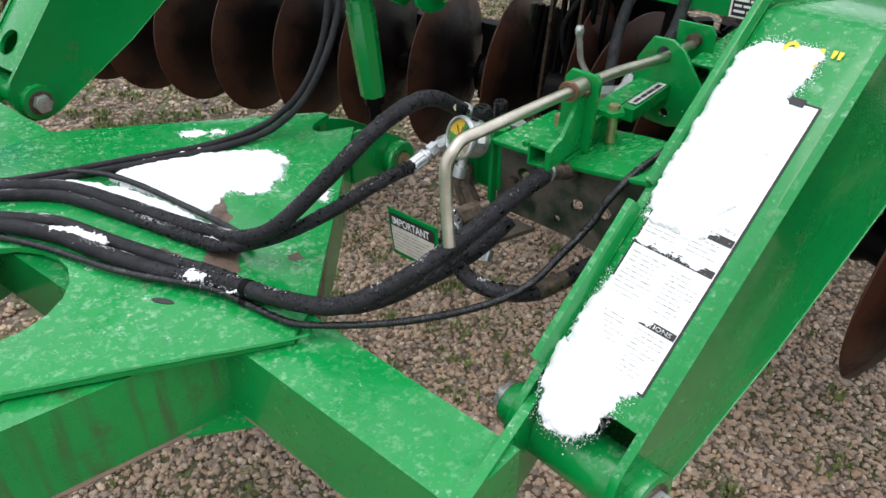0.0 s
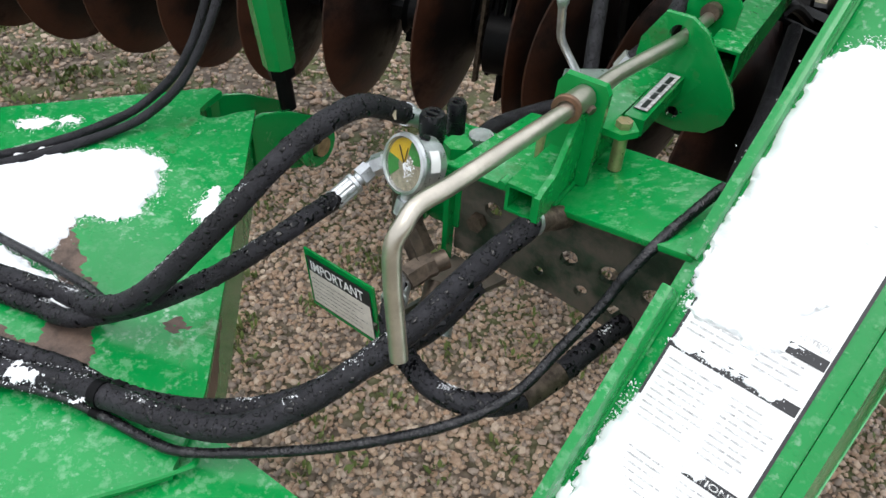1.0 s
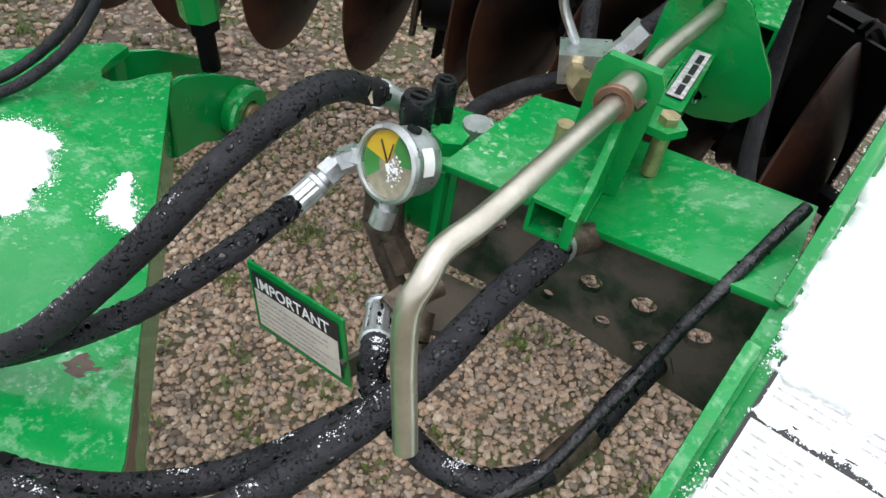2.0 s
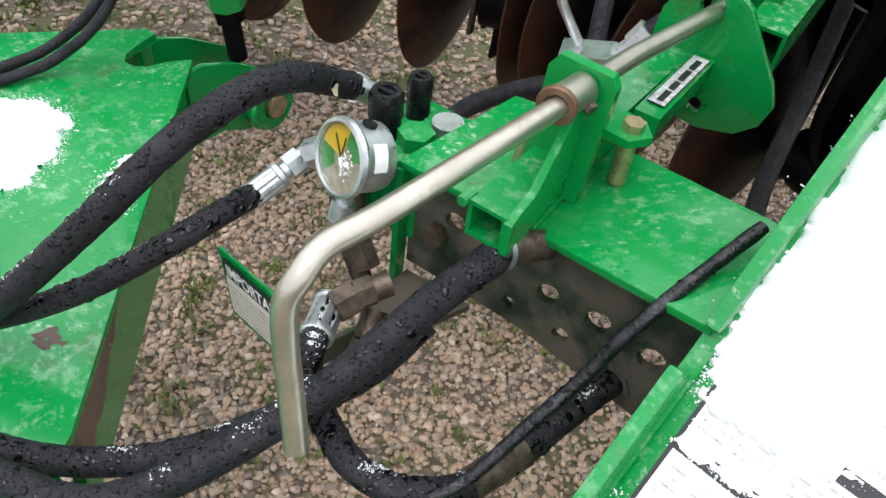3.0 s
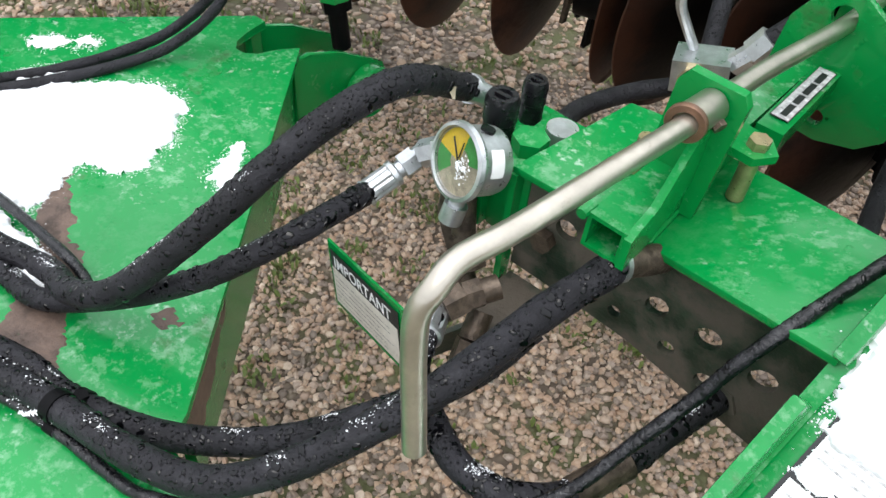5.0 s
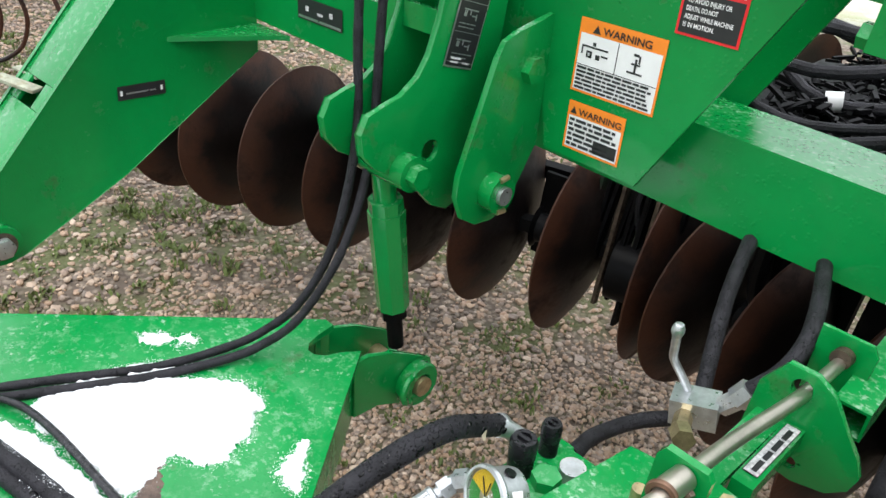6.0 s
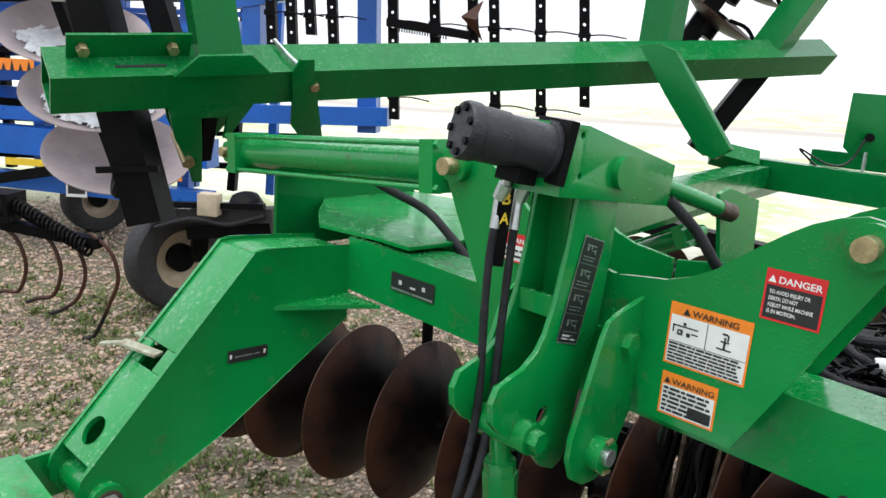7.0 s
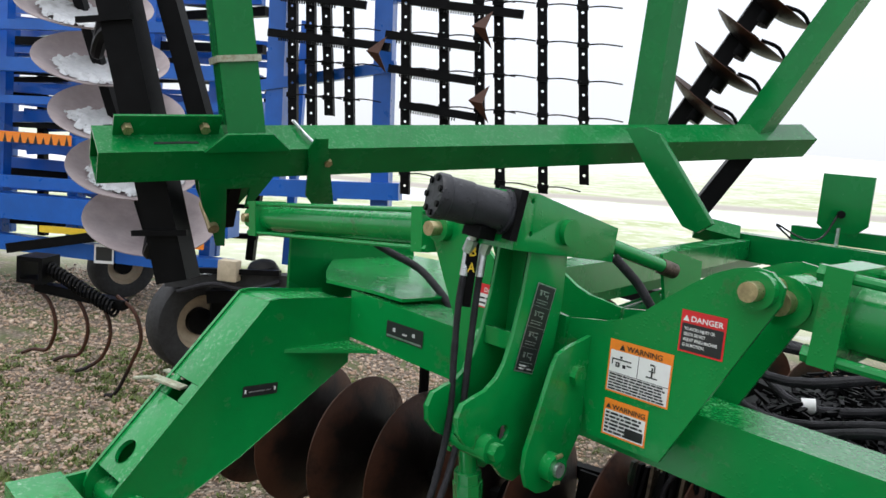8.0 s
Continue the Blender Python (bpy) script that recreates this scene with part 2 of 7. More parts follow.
def hollow(p0, p1, w, h, t, up=(0, 0, 1), bm=None):
    """A rectangular tube with open ends."""
    bm = bm or bmesh.new()
    p0, p1 = Vector(p0), Vector(p1)
    d, s, n_ = axes_of(p1 - p0, up)
    rings = []
    for p in (p0, p1):
        for q in (0, t):
            rings.append([bm.verts.new(p + s * (a * (w / 2 - q)) + n_ * (c * (h / 2 - q))) for a, c in ((-1, -1), (1, -1), (1, 1), (-1, 1))])
    o0, i0, o1, i1 = rings
    for k in range(4):
        j = (k + 1) % 4
        for a, b_ in ((o0, o1), (i1, i0), (i0, o0), (o1, i1)):
            bm.faces.new((a[k], a[j], b_[j], b_[k]))
    return bm


def prism(pts, axis, a, b, holes=(), bm=None, seg=20):
    """A plate: a polygon in the plane across an axis (0, 1 or 2), from a to b, with round holes (x, y, r)."""
    bm = bm or bmesh.new()
    others = [i for i in range(3) if i != axis]

    def vert(p, level):
        c = [0, 0, 0]
        c[others[0]], c[others[1]], c[axis] = p[0], p[1], level
        return bm.verts.new(c)

    loops = [list(pts)] + [[(x + r * math.cos(2 * math.pi * k / seg), y + r * math.sin(2 * math.pi * k / seg)) for k in range(seg)] for x, y, r in holes]
    sides = []
    for level in (a, b):
        rings = [[vert(p, level) for p in lp] for lp in loops]
        if holes:
            edges = [bm.edges.new((rg[k], rg[(k + 1) % len(rg)])) for rg in rings for k in range(len(rg))]
            bmesh.ops.triangle_fill(bm, use_beauty=True, use_dissolve=False, edges=edges)
        else:
            bm.faces.new(rings[0])
        sides.append(rings)
    for r0, r1 in zip(*sides):
        for k in range(len(r0)):
            j = (k + 1) % len(r0)
            bm.faces.new((r0[k], r0[j], r1[j], r1[k]))
    return bm


def cyl(p0, p1, r0, r1=None, seg=24, bm=None):
    bm = bm or bmesh.new()
    p0, p1 = Vector(p0), Vector(p1)
    r1 = r0 if r1 is None else r1
    d, s, n_ = axes_of(p1 - p0, (0, 0, 1))
    rings = [[bm.verts.new(p + (s * math.cos(2 * math.pi * k / seg) + n_ * math.sin(2 * math.pi * k / seg)) * r) for k in range(seg)] for p, r in ((p0, r0), (p1, r1))]
    for k in range(seg):
        j = (k + 1) % seg
        bm.faces.new((rings[0][k], rings[0][j], rings[1][j], rings[1][k]))
    bm.faces.new(rings[0][::-1])
    bm.faces.new(rings[1])
    return bm


def lathe(profile, origin, axis, seg=40, bm=None):
    """profile: (radius, height along the axis) rows."""
    bm = bm or bmesh.new()
    o = Vector(origin)
    d, s, n_ = axes_of(axis, (0, 0, 1))
    rings = []
    for r, h in profile:
        if r < 1e-6:
            rings.append([bm.verts.new(o + d * h)])
        else:
            rings.append([bm.verts.new(o + d * h + (s * math.cos(2 * math.pi * k / seg) + n_ * math.sin(2 * math.pi * k / seg)) * r) for k in range(seg)])
    for a, c in zip(rings, rings[1:]):
        for k in range(seg):
            j = (k + 1) % seg
            q = [a[k % len(a)], a[j % len(a)], c[j % len(c)], c[k % len(c)]]
            q = [v for i, v in enumerate(q) if v not in q[:i]]
            if len(q) > 2:
                bm.faces.new(q)
    return bm


def smooth_path(pts, sub=8):
    p = [Vector(q) for q in pts]
    p = [p[0] * 2 - p[1]] + p + [p[-1] * 2 - p[-2]]
    out = []
    for i in range(1, len(p) - 2):
        for k in range(sub):
            t = k / sub
            a, b_, c, d = p[i - 1], p[i], p[i + 1], p[i + 2]
            out.append(0.5 * ((2 * b_) + (c - a) * t + (2 * a - 5 * b_ + 4 * c - d) * t * t + (3 * b_ - a - 3 * c + d) * t ** 3))
    return out + [p[-2]]


def sweep(pts, r, seg=12, sub=8, bm=None, wobble=0.0, smooth=True):
    bm = bm or bmesh.new()
    path = smooth_path(pts, sub) if smooth else [Vector(q) for q in pts]
    rings, side = [], None
    for i, p in enumerate(path):
        d = (path[min(i + 1, len(path) - 1)] - path[max(i - 1, 0)]).normalized()
        side = axes_of(d, (0, 0, 1))[1] if side is None else (side - d * side.dot(d)).normalized()
        n_ = side.cross(d)
        q = r * (1 + wobble * noise.noise(p * 60))
        rings.append([bm.verts.new(p + (side * math.cos(2 * math.pi * k / seg) + n_ * math.sin(2 * math.pi * k / seg)) * q) for k in range(seg)])
    for a, c in zip(rings, rings[1:]):
        for k in range(seg):
            j = (k + 1) % seg
            bm.faces.new((a[k], a[j], c[j], c[k]))
    bm.faces.new(rings[0][::-1])
    bm.faces.new(rings[-1])
    return bm


def hexa(p, n_, r, h, bm=None):
    p, n_ = Vector(p), Vector(n_).normalized()
    return cyl(p, p + n_ * h, r, r, 6, bm)


def letters(text, size, name="lettering"):
    cu = bpy.data.curves.new(name, "FONT")
    cu.body, cu.size, cu.align_x, cu.align_y = text, size, "LEFT", "CENTER"
    cu.offset = size * 0.018
    ob = bpy.data.objects.new(name, cu)
    scene.collection.objects.link(ob)
    bpy.context.view_layer.update()
    me = bpy.data.meshes.new_from_object(ob.evaluated_get(bpy.context.evaluated_depsgraph_get()))
    bpy.data.objects.remove(ob)
    return me


def decal(parent, o, ex, ey, items, name="decal", label=""):
    """Flat printed layers on a surface. o: lower left corner; ex, ey: unit directions; items: (x, y, w, h, material[, text]), from the bottom layer up."""
    ex, ey, o = Vector(ex).normalized(), Vector(ey).normalized(), Vector(o)
    nrm = ex.cross(ey)
    base, top = BASE[parent], None
    for k, it in enumerate(items):
        x, y, w, h, mat = it[:5]
        lift = nrm * (0.0012 + 0.0005 * min(k, 3))
        if len(it) > 5 and isinstance(it[5], tuple):
            # unreadable print: plain word-long bars, row by row, in one mesh
            rows, fill, rag, seed = it[5]
            rng, bm = random.Random(seed), bmesh.new()
            for i in range(rows):
                y1 = y + h - h / rows * (i + 0.5 - fill / 2)
                y0, x1, stop = y1 - h / rows * fill, x, x + w * (1 - rng.random() * rag)
                while x1 < stop:
                    wide = min(stop - x1, h / rows * rng.uniform(0.8, 3.2))
                    bm.faces.new([bm.verts.new(o + ex * a + ey * b_ + lift) for a, b_ in ((x1, y0), (x1 + wide, y0), (x1 + wide, y1), (x1, y1))])
                    x1 += wide + h / rows * 0.3
            part("small_print", bm, mat, top or parent)
            continue
        if len(it) > 5 and it[5] == "^":
            bm = bmesh.new()
            bm.faces.new([bm.verts.new(o + ex * (x + a * w) + ey * (y + b_ * h) + lift) for a, b_ in ((0, 0), (1, 0), (0.5, 1))])
            part("alert_triangle", bm, mat, top or parent)
            continue
        if len(it) > 5:
            me = letters(it[5], h)
            wide = max(v.co.x for v in me.vertices) or 1
            for v in me.vertices:
                v.co = o + ex * (x + v.co.x * w / wide) + ey * (y + h * 0.36 + v.co.y) + lift - base
            me.materials.clear()
            me.materials.append(mat)
            ob = new("lettering", me)
            ob.parent = top or parent
            BASE[ob] = base
        else:
            bm = bmesh.new()
            c = [o + ex * (x + a * w) + ey * (y + b_ * h) + lift for a, b_ in ((0, 0), (1, 0), (1, 1), (0, 1))]
            bm.faces.new([bm.verts.new(q) for q in c])
            nm = name if k == 0 else "print"
            ob = part(nm, bm, mat, top or parent, label if k == 0 else "")
        top = top or ob
    return top


def bars(x, y, w, h, rows, mat, fill=0.55, rag=0.25, seed=1):
    """Unreadable print: plain bars, row by row."""
    return [(x, y, w, h, mat, (rows, fill, rag, seed))]


def snow_patch(parent, outline, place, height=0.012, cell=0.006, rag=0.02, name="snow", seed=3.0, crumbs=0):
    """A lump of wet snow on a surface: a closed outline in surface coordinates (x, y); place(x, y, h) gives the point."""
    xs, ys = [p[0] for p in outline], [p[1] for p in outline]
    n_ = len(outline)

    def depth(x, y):
        inside, best = False, 9.0
        for i in range(n_):
            (x0, y0), (x1, y1) = outline[i], outline[(i + 1) % n_]
            if (y0 > y) != (y1 > y) and x < (x1 - x0) * (y - y0) / (y1 - y0) + x0:
                inside = not inside
            dx, dy = x1 - x0, y1 - y0
            t = max(0, min(1, ((x - x0) * dx + (y - y0) * dy) / (dx * dx + dy * dy + 1e-12)))
            best = min(best, math.hypot(x - x0 - t * dx, y - y0 - t * dy))
        d = best if inside else -best
        return d + rag * noise.noise(Vector((x * 26, y * 26, seed))) + rag * 0.55 * noise.noise(Vector((x * 80, y * 80, seed))) + rag * 0.4 * noise.noise(Vector((x * 210, y * 210, seed)))

    bm = bmesh.new()
    grid, level = {}, {}
    nx, ny = int((max(xs) - min(xs) + 0.06) / cell), int((max(ys) - min(ys) + 0.06) / cell)
    for i in range(nx):
        for j in range(ny):
            x, y = min(xs) - 0.03 + i * cell, min(ys) - 0.03 + j * cell
            d = depth(x, y)
            if d > -cell * 1.6:
                k = max(0.0, min(1.0, d / (height * 1.6)))
                h = height * math.sqrt(k) * (0.8 + 0.35 * noise.noise(Vector((x * 40, y * 40, seed + 5)))) + 0.0012 * noise.noise(Vector((x * 190, y * 190, seed)))
                level[i, j] = d
                if d <= 0.0:
                    h = -0.001
                jx, jy = cell * 0.3 * noise.noise(Vector((x * 300, y * 300, 1))), cell * 0.3 * noise.noise(Vector((x * 300, y * 300, 9)))
                if d <= 0.0:
                    e = cell * 0.25
                    gx, gy = (depth(x + e, y) - depth(x - e, y)) / (2 * e), (depth(x, y + e) - depth(x, y - e)) / (2 * e)
                    k2 = max(0.3, gx * gx + gy * gy)
                    jx, jy = -d * gx / k2, -d * gy / k2
                grid[i, j] = bm.verts.new(place(x + jx, y + jy, max(h, -0.001)))
    for (i, j), v in grid.items():
        q = [grid.get(k) for k in ((i, j), (i + 1, j), (i + 1, j + 1), (i, j + 1))]
        if all(q) and max(level[k] for k in ((i, j), (i + 1, j), (i + 1, j + 1), (i, j + 1))) > 0:
            bm.faces.new(q)
    for v in [v for v in bm.verts if not v.link_faces]:
        bm.verts.remove(v)
    # loose grains of slush, thinning out from the edge
    rng = random.Random(int(seed * 10))
    runs = [math.hypot(outline[i][0] - outline[i - 1][0], outline[i][1] - outline[i - 1][1]) for i in range(n_)]
    for _ in range(crumbs):
        i = rng.choices(range(n_), runs)[0]
        (x0, y0), (x1, y1), t = outline[i - 1], outline[i], rng.random()
        x, y = x0 + (x1 - x0) * t + rng.gauss(0, 0.008), y0 + (y1 - y0) * t + rng.gauss(0, 0.008)
        d = depth(x, y)
        if -0.022 * rng.random() ** 1.6 < d < 0.002:
            size = rng.uniform(0.0003, 0.0009) * (1.6 if rng.random() < 0.08 else 1.0)
            c, ux, uy = place(x, y, 0.0002), place(x + 0.001, y, 0.0002), place(x, y + 0.001, 0.0002)
            ux, uy = (ux - c).normalized(), (uy - c).normalized()
            ring = [bm.verts.new(c + (ux * math.cos(a) + uy * math.sin(a)) * size * rng.uniform(0.5, 1.4)) for a in (0, 1.26, 2.51, 3.77, 5.03)]
            tip = bm.verts.new(c + ux.cross(uy) * size * 0.9)
            for k in range(5):
                bm.faces.new((ring[k], ring[(k + 1) % 5], tip))
    return part(name, bm, SNOW, parent)

# ---- ground ----
def ground_material():
    mat = bpy.data.materials.new("gravel_yard_and_field")
    mat.use_nodes = True
    n, l = mat.node_tree.nodes, mat.node_tree.links
    b = n["Principled BSDF"]
    b.inputs["Roughness"].default_value = 0.85
    pos = n.new("ShaderNodeTexCoord").outputs["Object"]

    def tex(kind, sc, detail=4.0):
        t = n.new(kind)
        t.inputs["Scale"].default_value = sc
        if kind == "ShaderNodeTexNoise":
            t.inputs["Detail"].default_value = detail
        l.new(pos, t.inputs["Vector"])
        return t

    def rng(src, lo, hi, a=0.0, c=1.0):
        r = n.new("ShaderNodeMapRange")
        r.inputs[1].default_value, r.inputs[2].default_value, r.inputs[3].default_value, r.inputs[4].default_value = lo, hi, a, c
        l.new(src, r.inputs[0])
        return r.outputs[0]

    def mix(fac, a, c):
        m_ = n.new("ShaderNodeMix")
        m_.data_type = "RGBA"
        for value, socket in ((fac, m_.inputs[0]), (a, m_.inputs[6]), (c, m_.inputs[7])):
            if isinstance(value, tuple):
                socket.default_value = (*value, 1)
            elif isinstance(value, float):
                socket.default_value = value
            else:
                l.new(value, socket)
        return m_.outputs[2]

    vor = tex("ShaderNodeTexVoronoi", 30.0)
    hsv = n.new("ShaderNodeSeparateColor")
    l.new(vor.outputs["Color"], hsv.inputs[0])
    stones = mix(hsv.outputs[0], (0.13, 0.098, 0.072), (0.4, 0.33, 0.255))
    stones = mix(rng(vor.outputs["Distance"], 0.3, 0.62), stones, (0.05, 0.036, 0.027))
    soil = mix(rng(tex("ShaderNodeTexNoise", 9.0, 6.0).outputs["Fac"], 0.35, 0.65), (0.13, 0.098, 0.07), (0.23, 0.178, 0.13))
    near = mix(0.6, soil, stones)
    green = n.new("ShaderNodeMath")
    green.operation = "ADD"
    l.new(tex("ShaderNodeTexNoise", 2.3, 7.0).outputs["Fac"], green.inputs[0])
    side = n.new("ShaderNodeSeparateXYZ")
    l.new(pos, side.inputs[0])
    l.new(rng(side.outputs[0], -0.9, -2.0, 0.0, 0.055), green.inputs[1])
    moss = rng(green.outputs[0], 0.47, 0.6, 0, 0.8)
    near = mix(moss, near, (0.085, 0.105, 0.03))
    sep = n.new("ShaderNodeSeparateXYZ")
    l.new(pos, sep.inputs[0])
    field = mix(rng(tex("ShaderNodeTexNoise", 0.5, 9.0).outputs["Fac"], 0.4, 0.62), (0.42, 0.47, 0.25), (0.62, 0.64, 0.5))
    field = mix(rng(tex("ShaderNodeTexNoise", 2.6, 9.0).outputs["Fac"], 0.52, 0.66, 0, 0.7), field, (0.75, 0.77, 0.72))
    road = n.new("ShaderNodeMath")
    road.operation = "MULTIPLY"
    l.new(rng(sep.outputs[1], 26.0, 27.0), road.inputs[0])
    l.new(rng(sep.outputs[1], 33.0, 34.5, 1.0, 0.0), road.inputs[1])
    field = mix(road.outputs[0], field, (0.8, 0.8, 0.82))
    verge = n.new("ShaderNodeMath")
    verge.operation = "MULTIPLY"
    l.new(rng(sep.outputs[1], 34.0, 35.0), verge.inputs[0])
    l.new(rng(sep.outputs[1], 37.0, 39.0, 1.0, 0.0), verge.inputs[1])
    field = mix(verge.outputs[0], field, (0.42, 0.38, 0.34))
    # distance haze painted into the field colour, paler further out
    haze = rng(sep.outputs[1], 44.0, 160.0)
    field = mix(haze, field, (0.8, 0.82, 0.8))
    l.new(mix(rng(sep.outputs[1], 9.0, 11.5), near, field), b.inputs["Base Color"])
    bp = n.new("ShaderNodeBump")
    bp.inputs["Strength"].default_value, bp.inputs["Distance"].default_value = 0.7, 0.02
    l.new(rng(vor.outputs["Distance"], 0.0, 0.6, 1, 0), bp.inputs["Height"])
    l.new(bp.outputs[0], b.inputs["Normal"])
    return mat


def rise(x, y):
    far = max(0.0, y - 9.0)
    return 0.025 * far * max(0.0, min(1.0, (x + 6) / 25)) + 0.05 * noise.noise(Vector((x * 0.05, y * 0.05, 0))) * min(1, far / 20)


def build_ground():
    marks = sorted({-1500, -700, -300, -120, -60, -30, -18, *range(-12, 13), 18, 30, 60, 120, 300, 700, 1500})
    ys = sorted({-1500, -400, -100, -30, *range(-10, 31), 36, 45, 60, 80, 120, 200, 400, 900, 2500})
    verts = [(x, y, rise(x, y)) for y in ys for x in marks]
    k = len(marks)
    faces = [(j * k + i, j * k + i + 1, (j + 1) * k + i + 1, (j + 1) * k + i) for j in range(len(ys) - 1) for i in range(k - 1)]
    me = bpy.data.meshes.new("ground")
    me.from_pydata(verts, [], faces)
    me.polygons.foreach_set("use_smooth", [True] * len(faces))
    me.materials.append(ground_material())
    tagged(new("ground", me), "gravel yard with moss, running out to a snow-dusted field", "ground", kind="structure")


def build_gravel():
    ico = bmesh.new()
    bmesh.ops.create_icosphere(ico, subdivisions=1, radius=1)
    vs = np.array([v.co[:] for v in ico.verts])
    fs = np.array([[v.index for v in f.verts] for f in ico.faces])
    ico.free()
    rng = np.random.default_rng(5)
    spots = []
    for x0, x1, y0, y1, per, lo, hi in ((-1.3, 1.6, 0.7, 3.3, 6800, 0.0060, 0.0140), (-4.6, 1.6, 3.3, 6.6, 1250, 0.007, 0.021), (-4.6, -1.3, 0.9, 3.3, 1100, 0.0065, 0.024), (1.6, 3.2, 0.4, 3.3, 900, 0.007, 0.016), (-6.5, 0.5, 6.6, 9.4, 650, 0.009, 0.026), (-4.6, 3.2, -2.0, 0.8, 320, 0.007, 0.016), (1.6, 3.4, 3.3, 6.6, 320, 0.008, 0.018)):
        c = int((x1 - x0) * (y1 - y0) * per)
        r = lo + (hi - lo) * rng.random(c) ** (1.7 if hi < 0.018 else 2.1)
        spots.append(np.stack([rng.uniform(x0, x1, c), rng.uniform(y0, y1, c), r], 1))
    spots = np.concatenate(spots)
    spots[:, :2] += rng.normal(0, 0.14, (len(spots), 2))
    c = len(spots)
    size = spots[:, 2:3] * rng.uniform(0.65, 1.25, (c, 3)) * np.array([1, 1, 0.66])
    lump = 1 + rng.uniform(-0.24, 0.22, (c, len(vs), 1))
    p = vs[None] * size[:, None] * lump
    a, t = rng.uniform(0, 6.283, c), rng.uniform(-0.45, 0.45, c)
    ca, sa, ct, st = np.cos(a)[:, None], np.sin(a)[:, None], np.cos(t)[:, None], np.sin(t)[:, None]
    y_, z_ = p[..., 1] * ct - p[..., 2] * st, p[..., 1] * st + p[..., 2] * ct
    x_ = p[..., 0]
    q = np.stack([x_ * ca - y_ * sa + spots[:, 0:1], x_ * sa + y_ * ca + spots[:, 1:2], z_ + size[:, 2:3] * rng.uniform(0.1, 0.95, (c, 1))], -1)
    faces = (fs[None] + (np.arange(c) * len(vs))[:, None, None]).reshape(-1, 3)
    me = bpy.data.meshes.new("gravel")
    me.vertices.add(c * len(vs))
    me.vertices.foreach_set("co", q.reshape(-1))
    me.loops.add(len(faces) * 3)
    me.loops.foreach_set("vertex_index", faces.reshape(-1))
    me.polygons.add(len(faces))
    me.polygons.foreach_set("loop_start", np.arange(len(faces)) * 3)
    me.polygons.foreach_set("use_smooth", np.repeat(rng.random(c) < 0.35, len(fs)))
    me.update(calc_edges=True)
    me.materials.append(STONE)
    tagged(new("gravel", me), "loose wet brown and grey gravel stones", "gravel", kind="stuff")


def build_weeds():
    rng = random.Random(8)
    bm = bmesh.new()
    for spot in range(1950):
        x, y = rng.uniform(-4.4, 1.5 if spot < 1500 else -1.0), rng.uniform(1.0, 6.4)
        if noise.noise(Vector((x * 1.6, y * 1.6, 4))) < 0.0 and rng.random() < 0.6:
            continue
        for _ in range(rng.randint(10, 22)):
            a, ln, lean = rng.uniform(0, 6.28), rng.uniform(0.012, 0.028) * (1.35 if x < -1 else 1.0), rng.uniform(0.3, 1.3)
            ox, oy = x + rng.gauss(0, 0.025), y + rng.gauss(0, 0.025)
            d = Vector((math.cos(a), math.sin(a), 0))
            s = Vector((-d.y, d.x, 0)) * ln * 0.26
            b0 = Vector((ox, oy, 0.008))
            tip = b0 + d * ln * math.sin(lean) + Vector((0, 0, ln * math.cos(lean) + 0.008))
            midp = (b0 + tip) / 2 + Vector((0, 0, ln * 0.15))
            v = [bm.verts.new(q) for q in (b0 - s * 0.4, b0 + s * 0.4, midp + s, midp - s, tip)]
            bm.faces.new((v[0], v[1], v[2], v[3]))
            bm.faces.new((v[3], v[2], v[4]))
    me = bpy.data.meshes.new("weeds")
    bm.to_mesh(me)
    bm.free()
    me.materials.append(LEAF)
    tagged(new("weeds", me), "low green weeds and moss between the stones", "weeds", kind="stuff")


build_ground()

